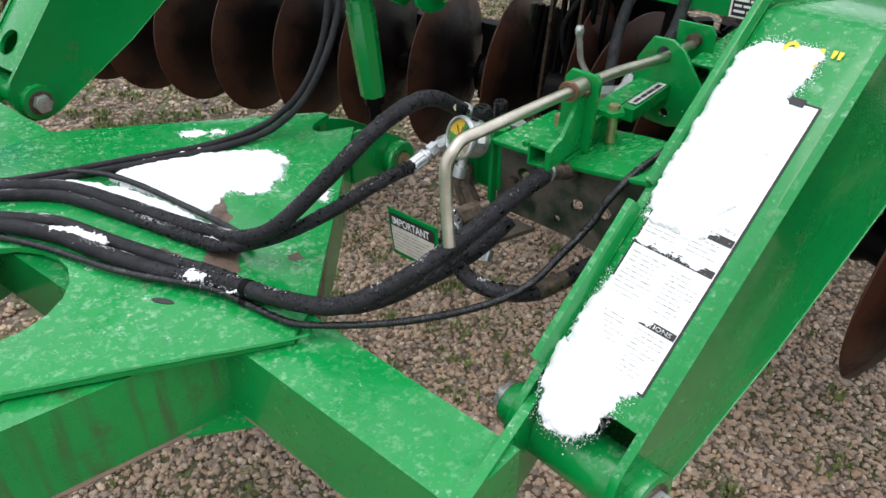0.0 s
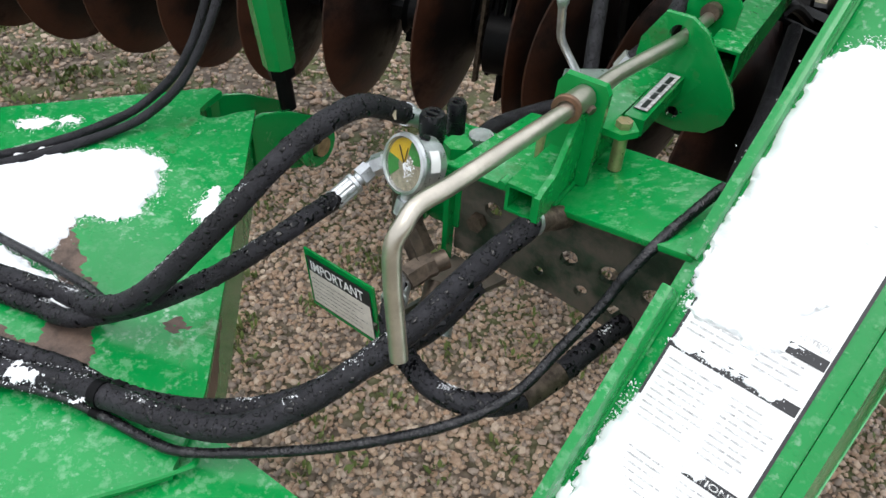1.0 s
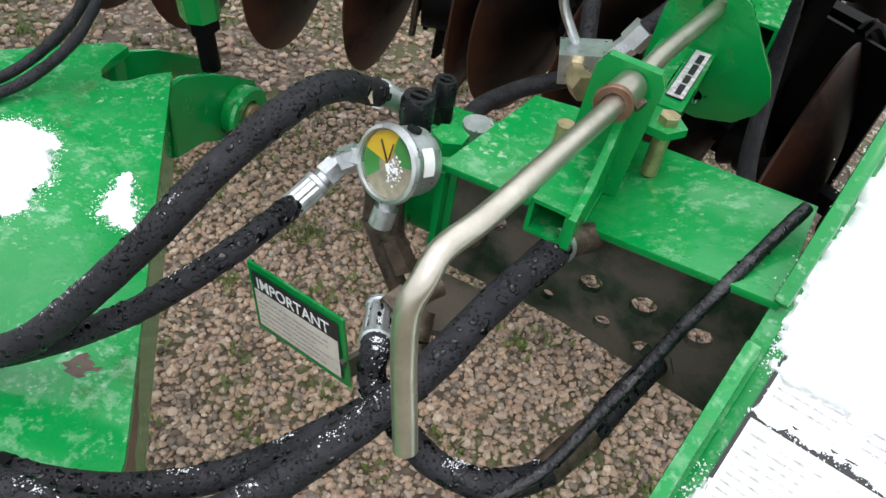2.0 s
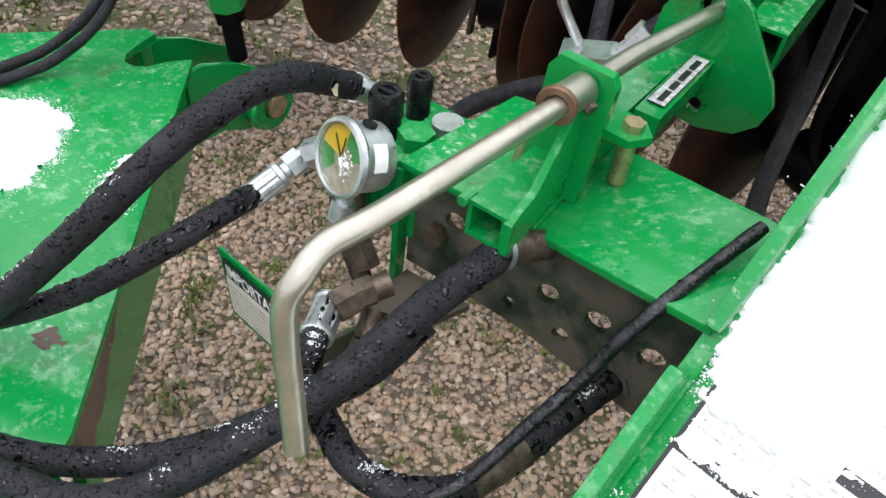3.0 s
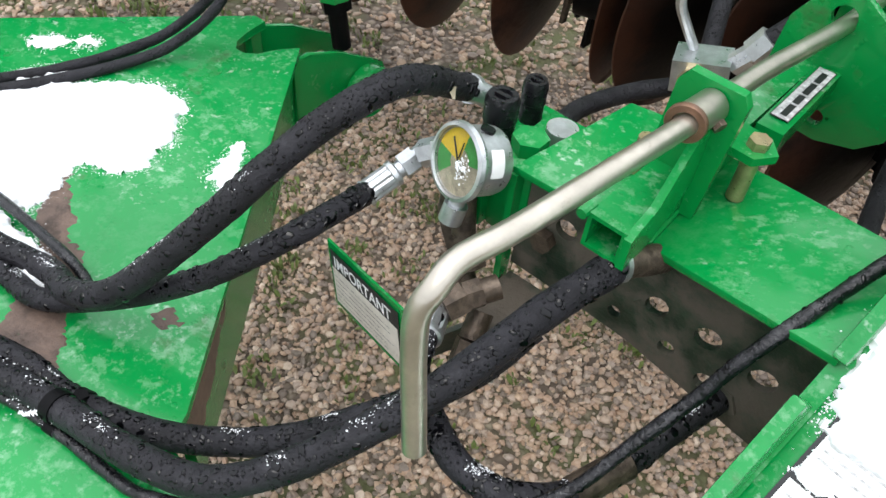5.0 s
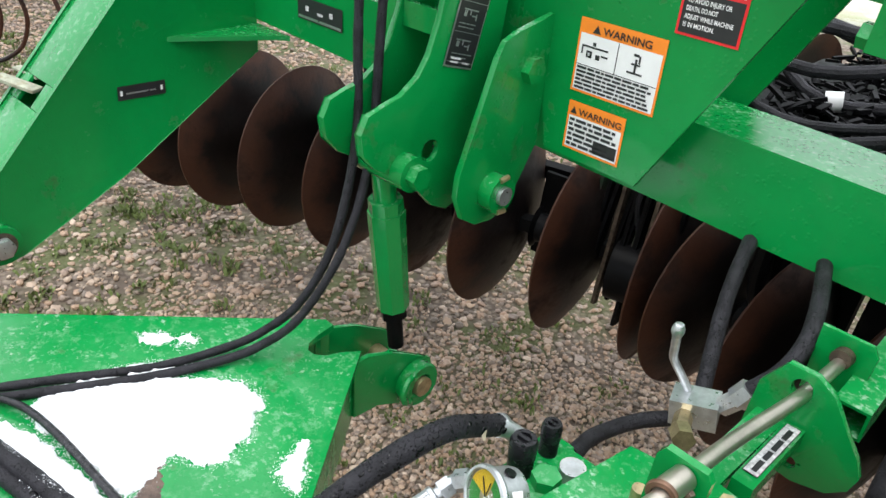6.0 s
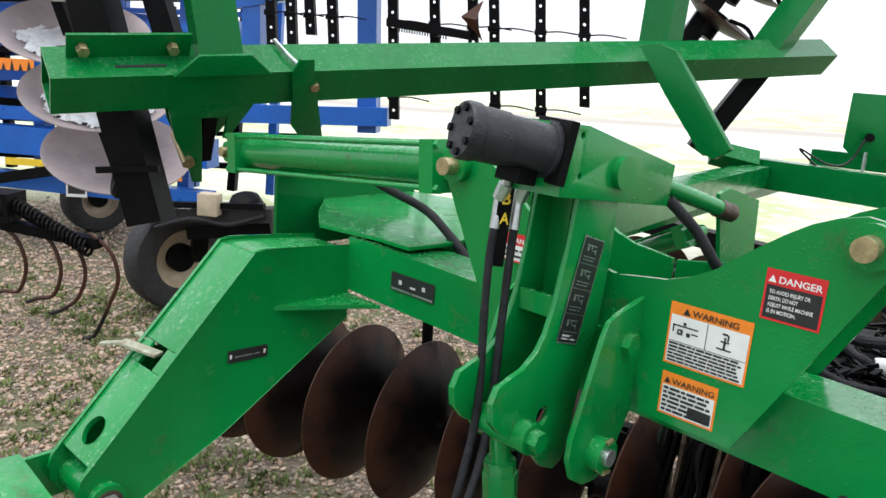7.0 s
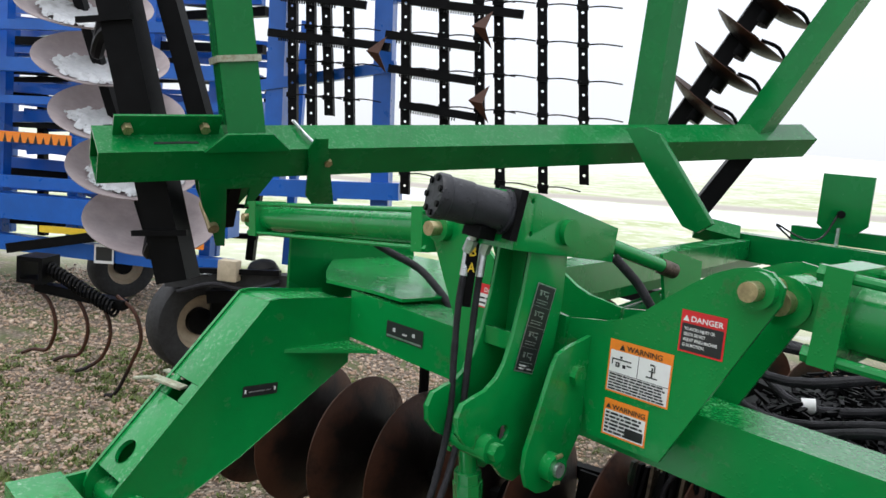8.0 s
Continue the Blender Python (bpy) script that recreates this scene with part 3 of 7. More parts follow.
# ---- the harrow: tongue ----
def build_tongue():
    t = thing("drawbar_tongue", (-0.11, -0.7, 0.9), "green steel drawbar tongue with a wide deck plate under snow", "drawbar")
    outline = [(-0.058, -0.177), (0.335, -0.69), (0.385, -0.79), (0.145, -1.13), (0.05, -1.9), (-0.27, -1.9), (-0.365, -1.16), (-0.61, -0.80), (-0.59, -0.63), (-0.175, -0.165), (-0.152, -0.165), (-0.146, -0.205), (-0.137, -0.234), (-0.122, -0.248), (-0.105, -0.247), (-0.09, -0.234), (-0.078, -0.205)]
    part("deck_plate", prism(outline, 2, 1.03, 1.042, holes=[(-0.11, -1.04, 0.145), ]), GREEN, t, bevel=0.003)
    for a, b in (((-0.06, -0.185), (0.335, -0.695)), ((-0.165, -0.175), (-0.58, -0.63))):
        k = 1 if a[0] > -0.1 else -1
        part("side_plate", beam((a[0] - k * 0.012, a[1], 0.965), (b[0] - k * 0.012, b[1], 0.965), 0.012, 0.13), GREEN, t, "green side plate with a rust-brown stain", bevel=0.002)
    # drawbar tubes running to the hitch
    for x0, x1 in ((0.2275, 0.02), (-0.4475, -0.24)):
        part("drawbar_tube", beam((x0, -0.78, 0.942), (x1, -1.55, 0.942), 0.13, 0.165), GREEN_DRIP, t, bevel=0.02, seg=5)
    # cross tubes to the two arms
    part("cross_tube", beam((0.17, -0.773, 0.945), (0.775, -0.816, 0.945), 0.132, 0.165), GREEN, t, bevel=0.022, seg=5)
    part("cross_tube", hollow((-0.40, -0.709, 0.958), (-1.16, -0.672, 0.958), 0.14, 0.165, 0.01), GREEN, t, bevel=0.008, seg=3)
    part("gusset", prism([(0.206, -0.996), (0.337, -0.841), (0.33, -0.79), (0.15, -0.79), (0.15, -1.02)], 2, 0.856, 0.864), GREEN, t, bevel=0.001)
    # end plates carrying the arm pins
    part("end_plate", beam((0.775, -0.91, 0.955), (0.745, -0.62, 0.975), 0.016, 0.15), GREEN, t, bevel=0.003)
    part("end_plate", beam((-1.15, -0.66, 0.965), (-1.15, -0.42, 0.972), 0.014, 0.12), GREEN, t, bevel=0.003)
    # seen through the deck hole; part of its shade is in the darker green
    part("middle_tube", hollow((0.18, -0.88, 0.962), (-0.44, -0.88, 0.962), 0.10, 0.125, 0.01), GREEN_SHADED, t, "shaded green tube under the deck", bevel=0.006)
    # rear lug of the deck
    lug = [(-0.20, 1.028), (-0.165, 1.030), (-0.10, 1.005), (-0.03, 0.962), (0.0, 0.942), (0.008, 0.912), (-0.004, 0.878), (-0.04, 0.862), (-0.085, 0.868), (-0.14, 0.895), (-0.20, 0.90)]
    for x in (-0.165, -0.052):
        part("rear_lug", prism(lug, 0, x - 0.006, x + 0.006, holes=[(-0.049, 0.912, 0.02)]), GREEN, t, bevel=0.003)
    part("lug_boss", lathe([(0.022, 0.0), (0.046, 0.0), (0.048, 0.004), (0.048, 0.024), (0.044, 0.028), (0.026, 0.028), (0.022, 0.024)], (-0.047, -0.049, 0.912), (1, 0, 0), 28), GREEN, t)
    part("lug_pin", cyl((-0.175, -0.049, 0.912), (-0.012, -0.049, 0.912), 0.0205), BRASS, t, "worn yellow-zinc pin", bevel=0.003)
    part("pin_clip", sweep([(-0.022, -0.075, 0.885), (-0.015, -0.098, 0.90), (-0.014, -0.105, 0.925), (-0.018, -0.092, 0.945), (-0.022, -0.07, 0.948)], 0.0075, 8, 6), GREEN, t, "green retaining clip")
    # no hole is cut: the slot's shaded inside is a flat black patch
    slot = [(0.146 + 0.021 * math.cos(a) * 0.92 - 0.0065 * math.sin(a) * 0.39, -0.858 + 0.021 * math.cos(a) * 0.39 + 0.0065 * math.sin(a) * 0.92) for a in [k * math.pi / 9 for k in range(18)]]
    part("deck_slot", prism(slot, 2, 1.0415, 1.0432), INK, t, "dark oval slot in the deck")
    for run in ([(0.2925, -0.79, 0.8605), (0.19, -1.17, 0.8605), (0.086, -1.54, 0.8605)], [(0.30, -0.845, 0.8645), (0.5, -0.859, 0.8645), (0.74, -0.877, 0.8645)]):
        part("rust_edge", sweep(run, 0.0045, 6, 10, wobble=0.6), STAIN, t, "rust along the lower edge")
    weld = [(0.145, -1.128, 1.043), (0.27, -0.95, 1.043), (0.385, -0.792, 1.043), (0.395, -0.76, 1.042)]
    part("weld_seam", sweep(weld, 0.004, 6, 10, wobble=0.5), GREEN, t)
    return t


def flat(x, y, h):
    return Vector((x, y, 1.0422 + h))


def build_tongue_snow():
    s = thing("snow_patch", (-0.12, -0.55, 1.042), "thick wet white snow lying on the green deck plate", "snow")
    snow_patch(s, [(-0.30, -0.64), (-0.272, -0.578), (-0.246, -0.53), (-0.206, -0.465), (-0.141, -0.397), (-0.093, -0.378), (-0.048, -0.400), (-0.008, -0.450), (0.012, -0.496), (0.002, -0.52), (-0.012, -0.543), (-0.045, -0.556), (-0.046, -0.585), (-0.018, -0.63), (-0.01, -0.651), (-0.055, -0.657), (-0.124, -0.662), (-0.2, -0.672), (-0.28, -0.675)], flat, 0.012, cell=0.003, rag=0.014, crumbs=5200)
    s = thing("snow_patch", (0.09, -0.44, 1.042), "small wet snow spot on the green deck plate", "snow")
    snow_patch(s, [(0.060, -0.393), (0.092, -0.421), (0.113, -0.432), (0.131, -0.463), (0.11, -0.467), (0.083, -0.462), (0.066, -0.439), (0.063, -0.412)], flat, 0.004, cell=0.0025, rag=0.014, seed=8.0, crumbs=1500)
    s = thing("snow_patch", (-0.1, -0.72, 1.06), "thick strip of wet snow packed against two hoses", "snow")
    snow_patch(s, [(-0.335, -0.805), (-0.33, -0.776), (-0.312, -0.738), (-0.256, -0.712), (-0.198, -0.690), (-0.132, -0.677), (-0.058, -0.671), (0.0, -0.669), (0.08, -0.672), (0.13, -0.682), (0.128, -0.700), (0.06, -0.712), (0.019, -0.720), (-0.052, -0.726), (-0.125, -0.734), (-0.185, -0.750), (-0.229, -0.770), (-0.281, -0.790)], lambda x, y, h: flat(x, y, h + 0.010), 0.032, cell=0.003, rag=0.009, seed=2.0, crumbs=2600)
    s = thing("snow_patch", (-0.26, -0.5, 1.05), "ridge of slush along the slim hoses on the deck", "snow")
    snow_patch(s, [(-0.306, -0.613), (-0.292, -0.569), (-0.287, -0.528), (-0.266, -0.474), (-0.238, -0.434), (-0.212, -0.425), (-0.225, -0.478), (-0.256, -0.533), (-0.276, -0.593)], lambda x, y, h: flat(x, y, h + 0.003), 0.010, cell=0.003, rag=0.02, seed=4.0, crumbs=2200)
    s = thing("snow_patch", (-0.31, -0.42, 1.042), "thin scraps of slush near the slim hoses", "snow")
    snow_patch(s, [(-0.352, -0.447), (-0.32, -0.42), (-0.297, -0.393), (-0.27, -0.378), (-0.277, -0.418), (-0.299, -0.434), (-0.328, -0.447)], flat, 0.003, cell=0.003, rag=0.03, seed=6.0, crumbs=1600)


def build_peel(tongue):
    for k, outline in enumerate(([(-0.045, -0.575), (0.004, -0.597), (0.047, -0.626), (0.092, -0.645), (0.128, -0.675), (0.155, -0.709), (0.184, -0.728), (0.198, -0.745), (0.173, -0.763), (0.110, -0.755), (0.085, -0.70), (0.034, -0.658), (-0.02, -0.64), (-0.035, -0.603)], [(0.012, -0.772), (0.044, -0.754), (0.092, -0.757), (0.123, -0.748), (0.175, -0.752), (0.173, -0.765), (0.11, -0.777), (0.055, -0.788)], [(0.205, -0.645), (0.222, -0.622), (0.238, -0.628), (0.226, -0.65)])):
        p = snow_patch(tongue, outline, flat, 0.0006, cell=0.005, rag=0.012, name="bare_patch", seed=20.0 + k)
        p.data.materials[0] = PEEL
    # the brown run down the side plate
    d0, d1 = Vector((-0.06, -0.185, 0)), Vector((0.335, -0.695, 0))
    run = (d1 - d0).normalized()
    face = Vector((-run.y, run.x, 0)) * -1
    if face.x < 0:
        face = -face

    def side(x, y, h):
        return d0 + run * x + Vector((0, 0, y)) + face * (-0.0035 + h) + Vector((-0.0, 0, 0))

    p = snow_patch(tongue, [(0.40, 1.026), (0.64, 1.026), (0.645, 0.965), (0.60, 0.955), (0.55, 0.968), (0.50, 0.988), (0.45, 1.008)], side, 0.0007, cell=0.006, rag=0.010, name="rust_stain", seed=25.0)
    p.data.materials[0] = STAIN


tongue = build_tongue()
build_tongue_snow()
build_peel(tongue)


# ---- the two lift arms ----
def arm_side():
    return [(-0.535, 0.945), (-0.552, 0.975), (-0.552, 1.01), (-0.542, 1.041), (-0.091, 1.53), (-0.06, 1.535), (0.222, 1.515), (0.222, 1.30), (-0.17, 1.055), (-0.435, 0.925), (-0.475, 0.915), (-0.51, 0.922)]


def build_arm(place, label, lip, slot, outer=0.09, pin_out=0.022):
    """A box arm in its own axes: x across (0 is the middle), y towards the rear, z up; place maps these onto the harrow."""
    t = thing("support_girder", tuple(place @ Vector((0, -0.487, 0.9))), label, "girder")

    def put(name, bm, mat=GREEN, text="", bevel=0.0035):
        bmesh.ops.transform(bm, matrix=place, verts=bm.verts)
        return part(name, bm, mat, t, text, bevel)

    inner = -0.09
    for x in (inner, outer - 0.012):
        put("side_plate", prism(arm_side(), 0, x, x + 0.012, holes=[(-0.487, 0.973, 0.02)]))
    d = Vector((0, 0.451, 0.489)).normalized()
    nrm = Vector((0, -d.z, d.y))
    up0 = Vector((0, -0.542, 1.041)) - nrm * 0.010

    def along(s0, s1, x0=inner + 0.012, x1=outer - 0.012):
        a, b = up0 + d * s0, up0 + d * s1
        return beam((((x0 + x1) / 2), a.y, a.z), ((x0 + x1) / 2, b.y, b.z), x1 - x0, 0.012, up=nrm)

    if slot:
        bm = prism([(inner + 0.012, 0.03), (outer - 0.012, 0.03), (outer - 0.012, 0.285), (inner + 0.012, 0.285)], 2, -0.006, 0.006, holes=[(0.0, 0.10, 0.036)])
        for v in bm.verts:
            q = up0 + d * v.co.y + nrm * v.co.z
            v.co = Vector((v.co.x, q.y, q.z))
        put("top_plate", bm)
        put("top_plate", along(0.285, 0.35, 0.036, outer - 0.012))
        put("top_plate", along(0.285, 0.35, inner + 0.012, -0.036))
        put("top_plate", along(0.35, 0.662))
        p = up0 + d * 0.32
        put("latch", beam((0.01, p.y + 0.006, p.z + 0.004), (-0.10, p.y - 0.04, p.z + 0.016), 0.034, 0.009), WORN, "worn pale latch handle", 0.003)
        put("latch_tip", beam((-0.09, p.y - 0.036, p.z + 0.016), (-0.145, p.y - 0.075, p.z + 0.004), 0.02, 0.008), WORN, "", 0.003)
        put("latch_keeper", beam((-0.03, p.y + 0.03, p.z + 0.018), (-0.12, p.y + 0.012, p.z + 0.022), 0.022, 0.007), WORN, "", 0.002)
    else:
        put("top_plate", along(0.06, 0.662))
    put("crown_plate", prism([(-0.092, 1.517), (-0.06, 1.523), (0.222, 1.503), (0.222, 1.491), (-0.06, 1.511), (-0.085, 1.505)], 0, inner + 0.012, outer - 0.012))
    put("belly_plate", prism([(0.2, 1.30), (-0.17, 1.068), (-0.42, 0.945), (-0.42, 0.957), (-0.18, 1.078), (0.2, 1.312)], 0, inner + 0.012, outer - 0.012))
    for s in (-1, 1):
        x = outer if s > 0 else inner
        w = 0.022 if s > 0 else pin_out
        put("pin_boss", cyl((x - s * 0.004, -0.487, 0.973), (x + s * 0.022, -0.487, 0.973), 0.048), GREEN, "", 0.004)
        if w > 0.03:
            put("pin_collar", cyl((x + s * 0.022, -0.487, 0.973), (x + s * w, -0.487, 0.973), 0.036), GREEN, "", 0.004)
        bm = hexa((x + s * w, -0.487, 0.973), (s, 0, 0), 0.026, 0.02)
        put("pin_nut", bm, ZINC, "worn zinc nut")
        put("pin_washer", cyl((x + s * (w - 0.002), -0.487, 0.973), (x + s * (w + 0.002), -0.487, 0.973), 0.034), FITTING, "", 0.001)
    put("hinge_tube", cyl((inner + 0.012, -0.487, 0.973), (outer - 0.012, -0.487, 0.973), 0.045))
    if lip:
        for s0, s1, h in ((0.068, 0.329, 0.028), (0.363, 0.69, 0.016)):
            a, b = up0 + d * s0 + nrm * h / 2, up0 + d * s1 + nrm * h / 2
            put("lip", beam((inner + 0.006, a.y, a.z), (inner + 0.006, b.y, b.z), 0.012, h + 0.02, up=nrm))
    return t, up0, d, nrm


left_place = Matrix.Translation((-1.035, 0, 0))
arm_l, _, _, _ = build_arm(left_place @ Matrix.Scale(1, 4), "green box-section girder with a latch slot, pinned at its foot", False, True)
right_place = Matrix.Translation((0.852, -0.5, 0)) @ Matrix.Rotation(radians(-11.5), 4, "Z") @ Matrix.Translation((0, 0.325, 0))
ARM_MID = Vector((0, -0.336, 1.259))
right_place = right_place @ Matrix.Translation(ARM_MID + Vector((0.0021, 0.0127, -0.0061))) @ Matrix.Rotation(radians(-0.51), 4, "Z") @ Matrix.Rotation(radians(-2.44), 4, "X") @ Matrix.Rotation(radians(-1.99), 4, "Y") @ Matrix.Translation(-ARM_MID)
arm_r, up0, along_d, arm_n = build_arm(right_place, "green box-section girder carrying a white instruction label under snow", True, False, 0.099, 0.05)
part("reinforcing_rib", prism([(-0.946, -0.03), (-0.946, 0.222), (-0.80, 0.222), (-0.83, 0.19)], 2, 1.362, 1.374), GREEN, arm_l, bevel=0.002)


def on_arm(x, s, h):
    """A point on the right arm's top plate: x across, s along it from the foot, h above."""
    q = up0 + along_d * s + arm_n * (0.0065 + h)
    return right_place @ Vector((x, q.y, q.z))


def build_arm_label():
    o = on_arm(-0.0635, 0.104, 0)
    ex = on_arm(1, 0.16, 0) - on_arm(0, 0.16, 0)
    ey = on_arm(0, 1.16, 0) - on_arm(0, 0.16, 0)
    items = [(0, 0, 0.132, 0.44, INK), (0.0032, 0.0032, 0.1256, 0.4336, WHITE)]
    items += [(0.0032, 0.177, 0.124, 0.0105, INK), (0.092, 0.224, 0.036, 0.011, INK), (0.072, 0.0815, 0.056, 0.0105, INK), (0.088, 0.432, 0.022, 0.012, INK)]
    items += [(0.077, 0.0832, 0.045, 0.0085, WHITE, "CTIONS"), (0.100, 0.240, 0.026, 0.008, FAINT, "NTROL")]
    for y0 in (0.012, 0.102, 0.196):
        items += bars(0.008, y0, 0.06, 0.068, 10, FAINT, 0.24, 0.4, int(y0 * 1000)) + bars(0.074, y0, 0.05, 0.026 if y0 > 0.19 else 0.066, 4 if y0 > 0.19 else 10, FAINT, 0.26, 0.4, int(y0 * 1000) + 1)
    decal(arm_r, o, ex, ey, items, "instruction_label", "white printed instruction label with black borders")
    decal(arm_r, on_arm(-0.024, 0.592, 0.001), ex, ey, [(0.0, 0, 0.08, 0.040, YELLOW, '0-1"')], "painted_mark")
    s = thing("snow_patch", tuple(on_arm(0, 0.3, 0)), "long bank of wet white snow lying down the sloping arm", "snow")
    snow_patch(s, [(-0.068, 0.325), (-0.074, 0.337), (-0.080, 0.378), (-0.081, 0.434), (-0.082, 0.475), (-0.081, 0.537), (-0.078, 0.585), (-0.05, 0.614), (-0.02, 0.618), (0.01, 0.618), (0.031, 0.611), (0.030, 0.581), (0.027, 0.545), (0.042, 0.52), (0.041, 0.457), (0.045, 0.407), (0.046, 0.384), (0.033, 0.368), (0.022, 0.355), (0.02, 0.333), (0.007, 0.3125), (-0.021, 0.3165), (-0.05, 0.319)], on_arm, 0.011, cell=0.0032, rag=0.012, seed=12.0, crumbs=6000)
    s = thing("snow_patch", tuple(on_arm(-0.02, 0.1, 0)), "wet snow heaped at the foot of the sloping arm", "snow")
    snow_patch(s, [(-0.064, 0.235), (-0.070, 0.19), (-0.073, 0.15), (-0.077, 0.10), (-0.075, 0.065), (-0.05, 0.010), (-0.028, 0.0), (0.019, 0.004), (0.033, 0.029), (0.039, 0.057), (0.041, 0.086), (0.054, 0.104), (0.03, 0.125), (-0.015, 0.135), (-0.04, 0.165), (-0.052, 0.21)], on_arm, 0.010, cell=0.0032, rag=0.012, seed=14.0, crumbs=3500)
    s = thing("snow_patch", tuple(on_arm(0, 0.285, 0)), "slush crusted over the black bars of the label", "snow")
    for x0, x1, s0, s1, k in ((-0.060, 0.040, 0.286, 0.2925, 0), (0.028, 0.042, 0.334, 0.341, 1), (0.008, 0.022, 0.190, 0.197, 2)):
        rim = [(x0, s0), ((x0 + x1) / 2, s0 + 0.001), (x1, s0), (x1 + 0.004, (s0 + s1) / 2), (x1, s1), ((x0 + x1) / 2, s1 - 0.001), (x0, s1)]
        snow_patch(s, rim, lambda x, y, h: on_arm(x, y, h + 0.0022), 0.0015, cell=0.0016, rag=0.0065, seed=17.0 + k, crumbs=160 if k else 600)
    decal(arm_r, right_place @ Vector((0.0905, 0.02, 1.33)), right_place.to_3x3() @ Vector((0, 0.707, 0.707)), right_place.to_3x3() @ Vector((0, -0.707, 0.707)), [(0, 0, 0.06, 0.07, AMBER)], "reflector", "amber reflector sticker")


build_arm_label()

# ---- valve support between the arms ----
def slab(pts, t):
    bm = bmesh.new()
    f = bm.faces.new([bm.verts.new(p) for p in pts])
    ext = bmesh.ops.extrude_face_region(bm, geom=[f])
    bmesh.ops.translate(bm, verts=[g for g in ext["geom"] if isinstance(g, bmesh.types.BMVert)], vec=(0, 0, -t))
    return bm


def lean(bm):
    """The support runs askew: towards the front and upwards to the right."""
    for v in bm.verts:
        k = v.co.x - 0.478
        v.co.y -= 0.14 * max(0, k - 0.13)
        v.co.z += 0.26 * max(0, k - 0.13)
    return bm


def build_support():
    t = thing("valve_support", (0.62, -0.3, 1.05), "green channel support with a grimy perforated front wall", "support")
    part("top_plate", slab([(0.470, -0.388, 1.254), (0.615, -0.392, 1.260), (0.615, -0.215, 1.262), (0.502, -0.232, 1.262)], 0.008), GREEN, t, bevel=0.0015)
    part("top_plate", slab([(0.606, -0.388, 1.2525), (0.778, -0.445, 1.3035), (0.788, -0.305, 1.3055), (0.655, -0.245, 1.267), (0.606, -0.225, 1.2525)], 0.008), GREEN, t, bevel=0.0015)
    wall = lean(prism([(0.478, 1.118), (0.563, 1.115), (0.62, 1.110), (0.80, 1.055), (0.80, 1.238), (0.608, 1.238), (0.478, 1.238)], 1, -0.372, -0.364, holes=[(0.637, 1.172, 0.012), (0.69, 1.165, 0.013), (0.745, 1.15, 0.013), (0.66, 1.128, 0.009), (0.705, 1.112, 0.011), (0.60, 1.138, 0.007), (0.53, 1.20, 0.012)], seg=12))
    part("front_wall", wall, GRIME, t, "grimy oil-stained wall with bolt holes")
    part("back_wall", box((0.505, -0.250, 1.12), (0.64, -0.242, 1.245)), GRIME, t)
    part("side_wall", prism([(-0.390, 1.246), (-0.390, 1.085), (-0.374, 1.085), (-0.372, 1.246)], 0, 0.470, 0.477), GREEN, t, bevel=0.0015)
    part("side_wall", beam((0.476, -0.372, 1.205), (0.504, -0.245, 1.208), 0.007, 0.084), GREEN, t, bevel=0.0015)
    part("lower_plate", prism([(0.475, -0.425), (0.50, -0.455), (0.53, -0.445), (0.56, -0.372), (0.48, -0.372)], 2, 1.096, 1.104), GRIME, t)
    part("bolt", hexa((0.513, -0.375, 1.18), (0, -1, 0), 0.012, 0.012), FITTING, t)
    part("bolt", hexa((0.745, -0.372, 1.13), (0, -1, 0), 0.011, 0.012), FITTING, t)
    return t


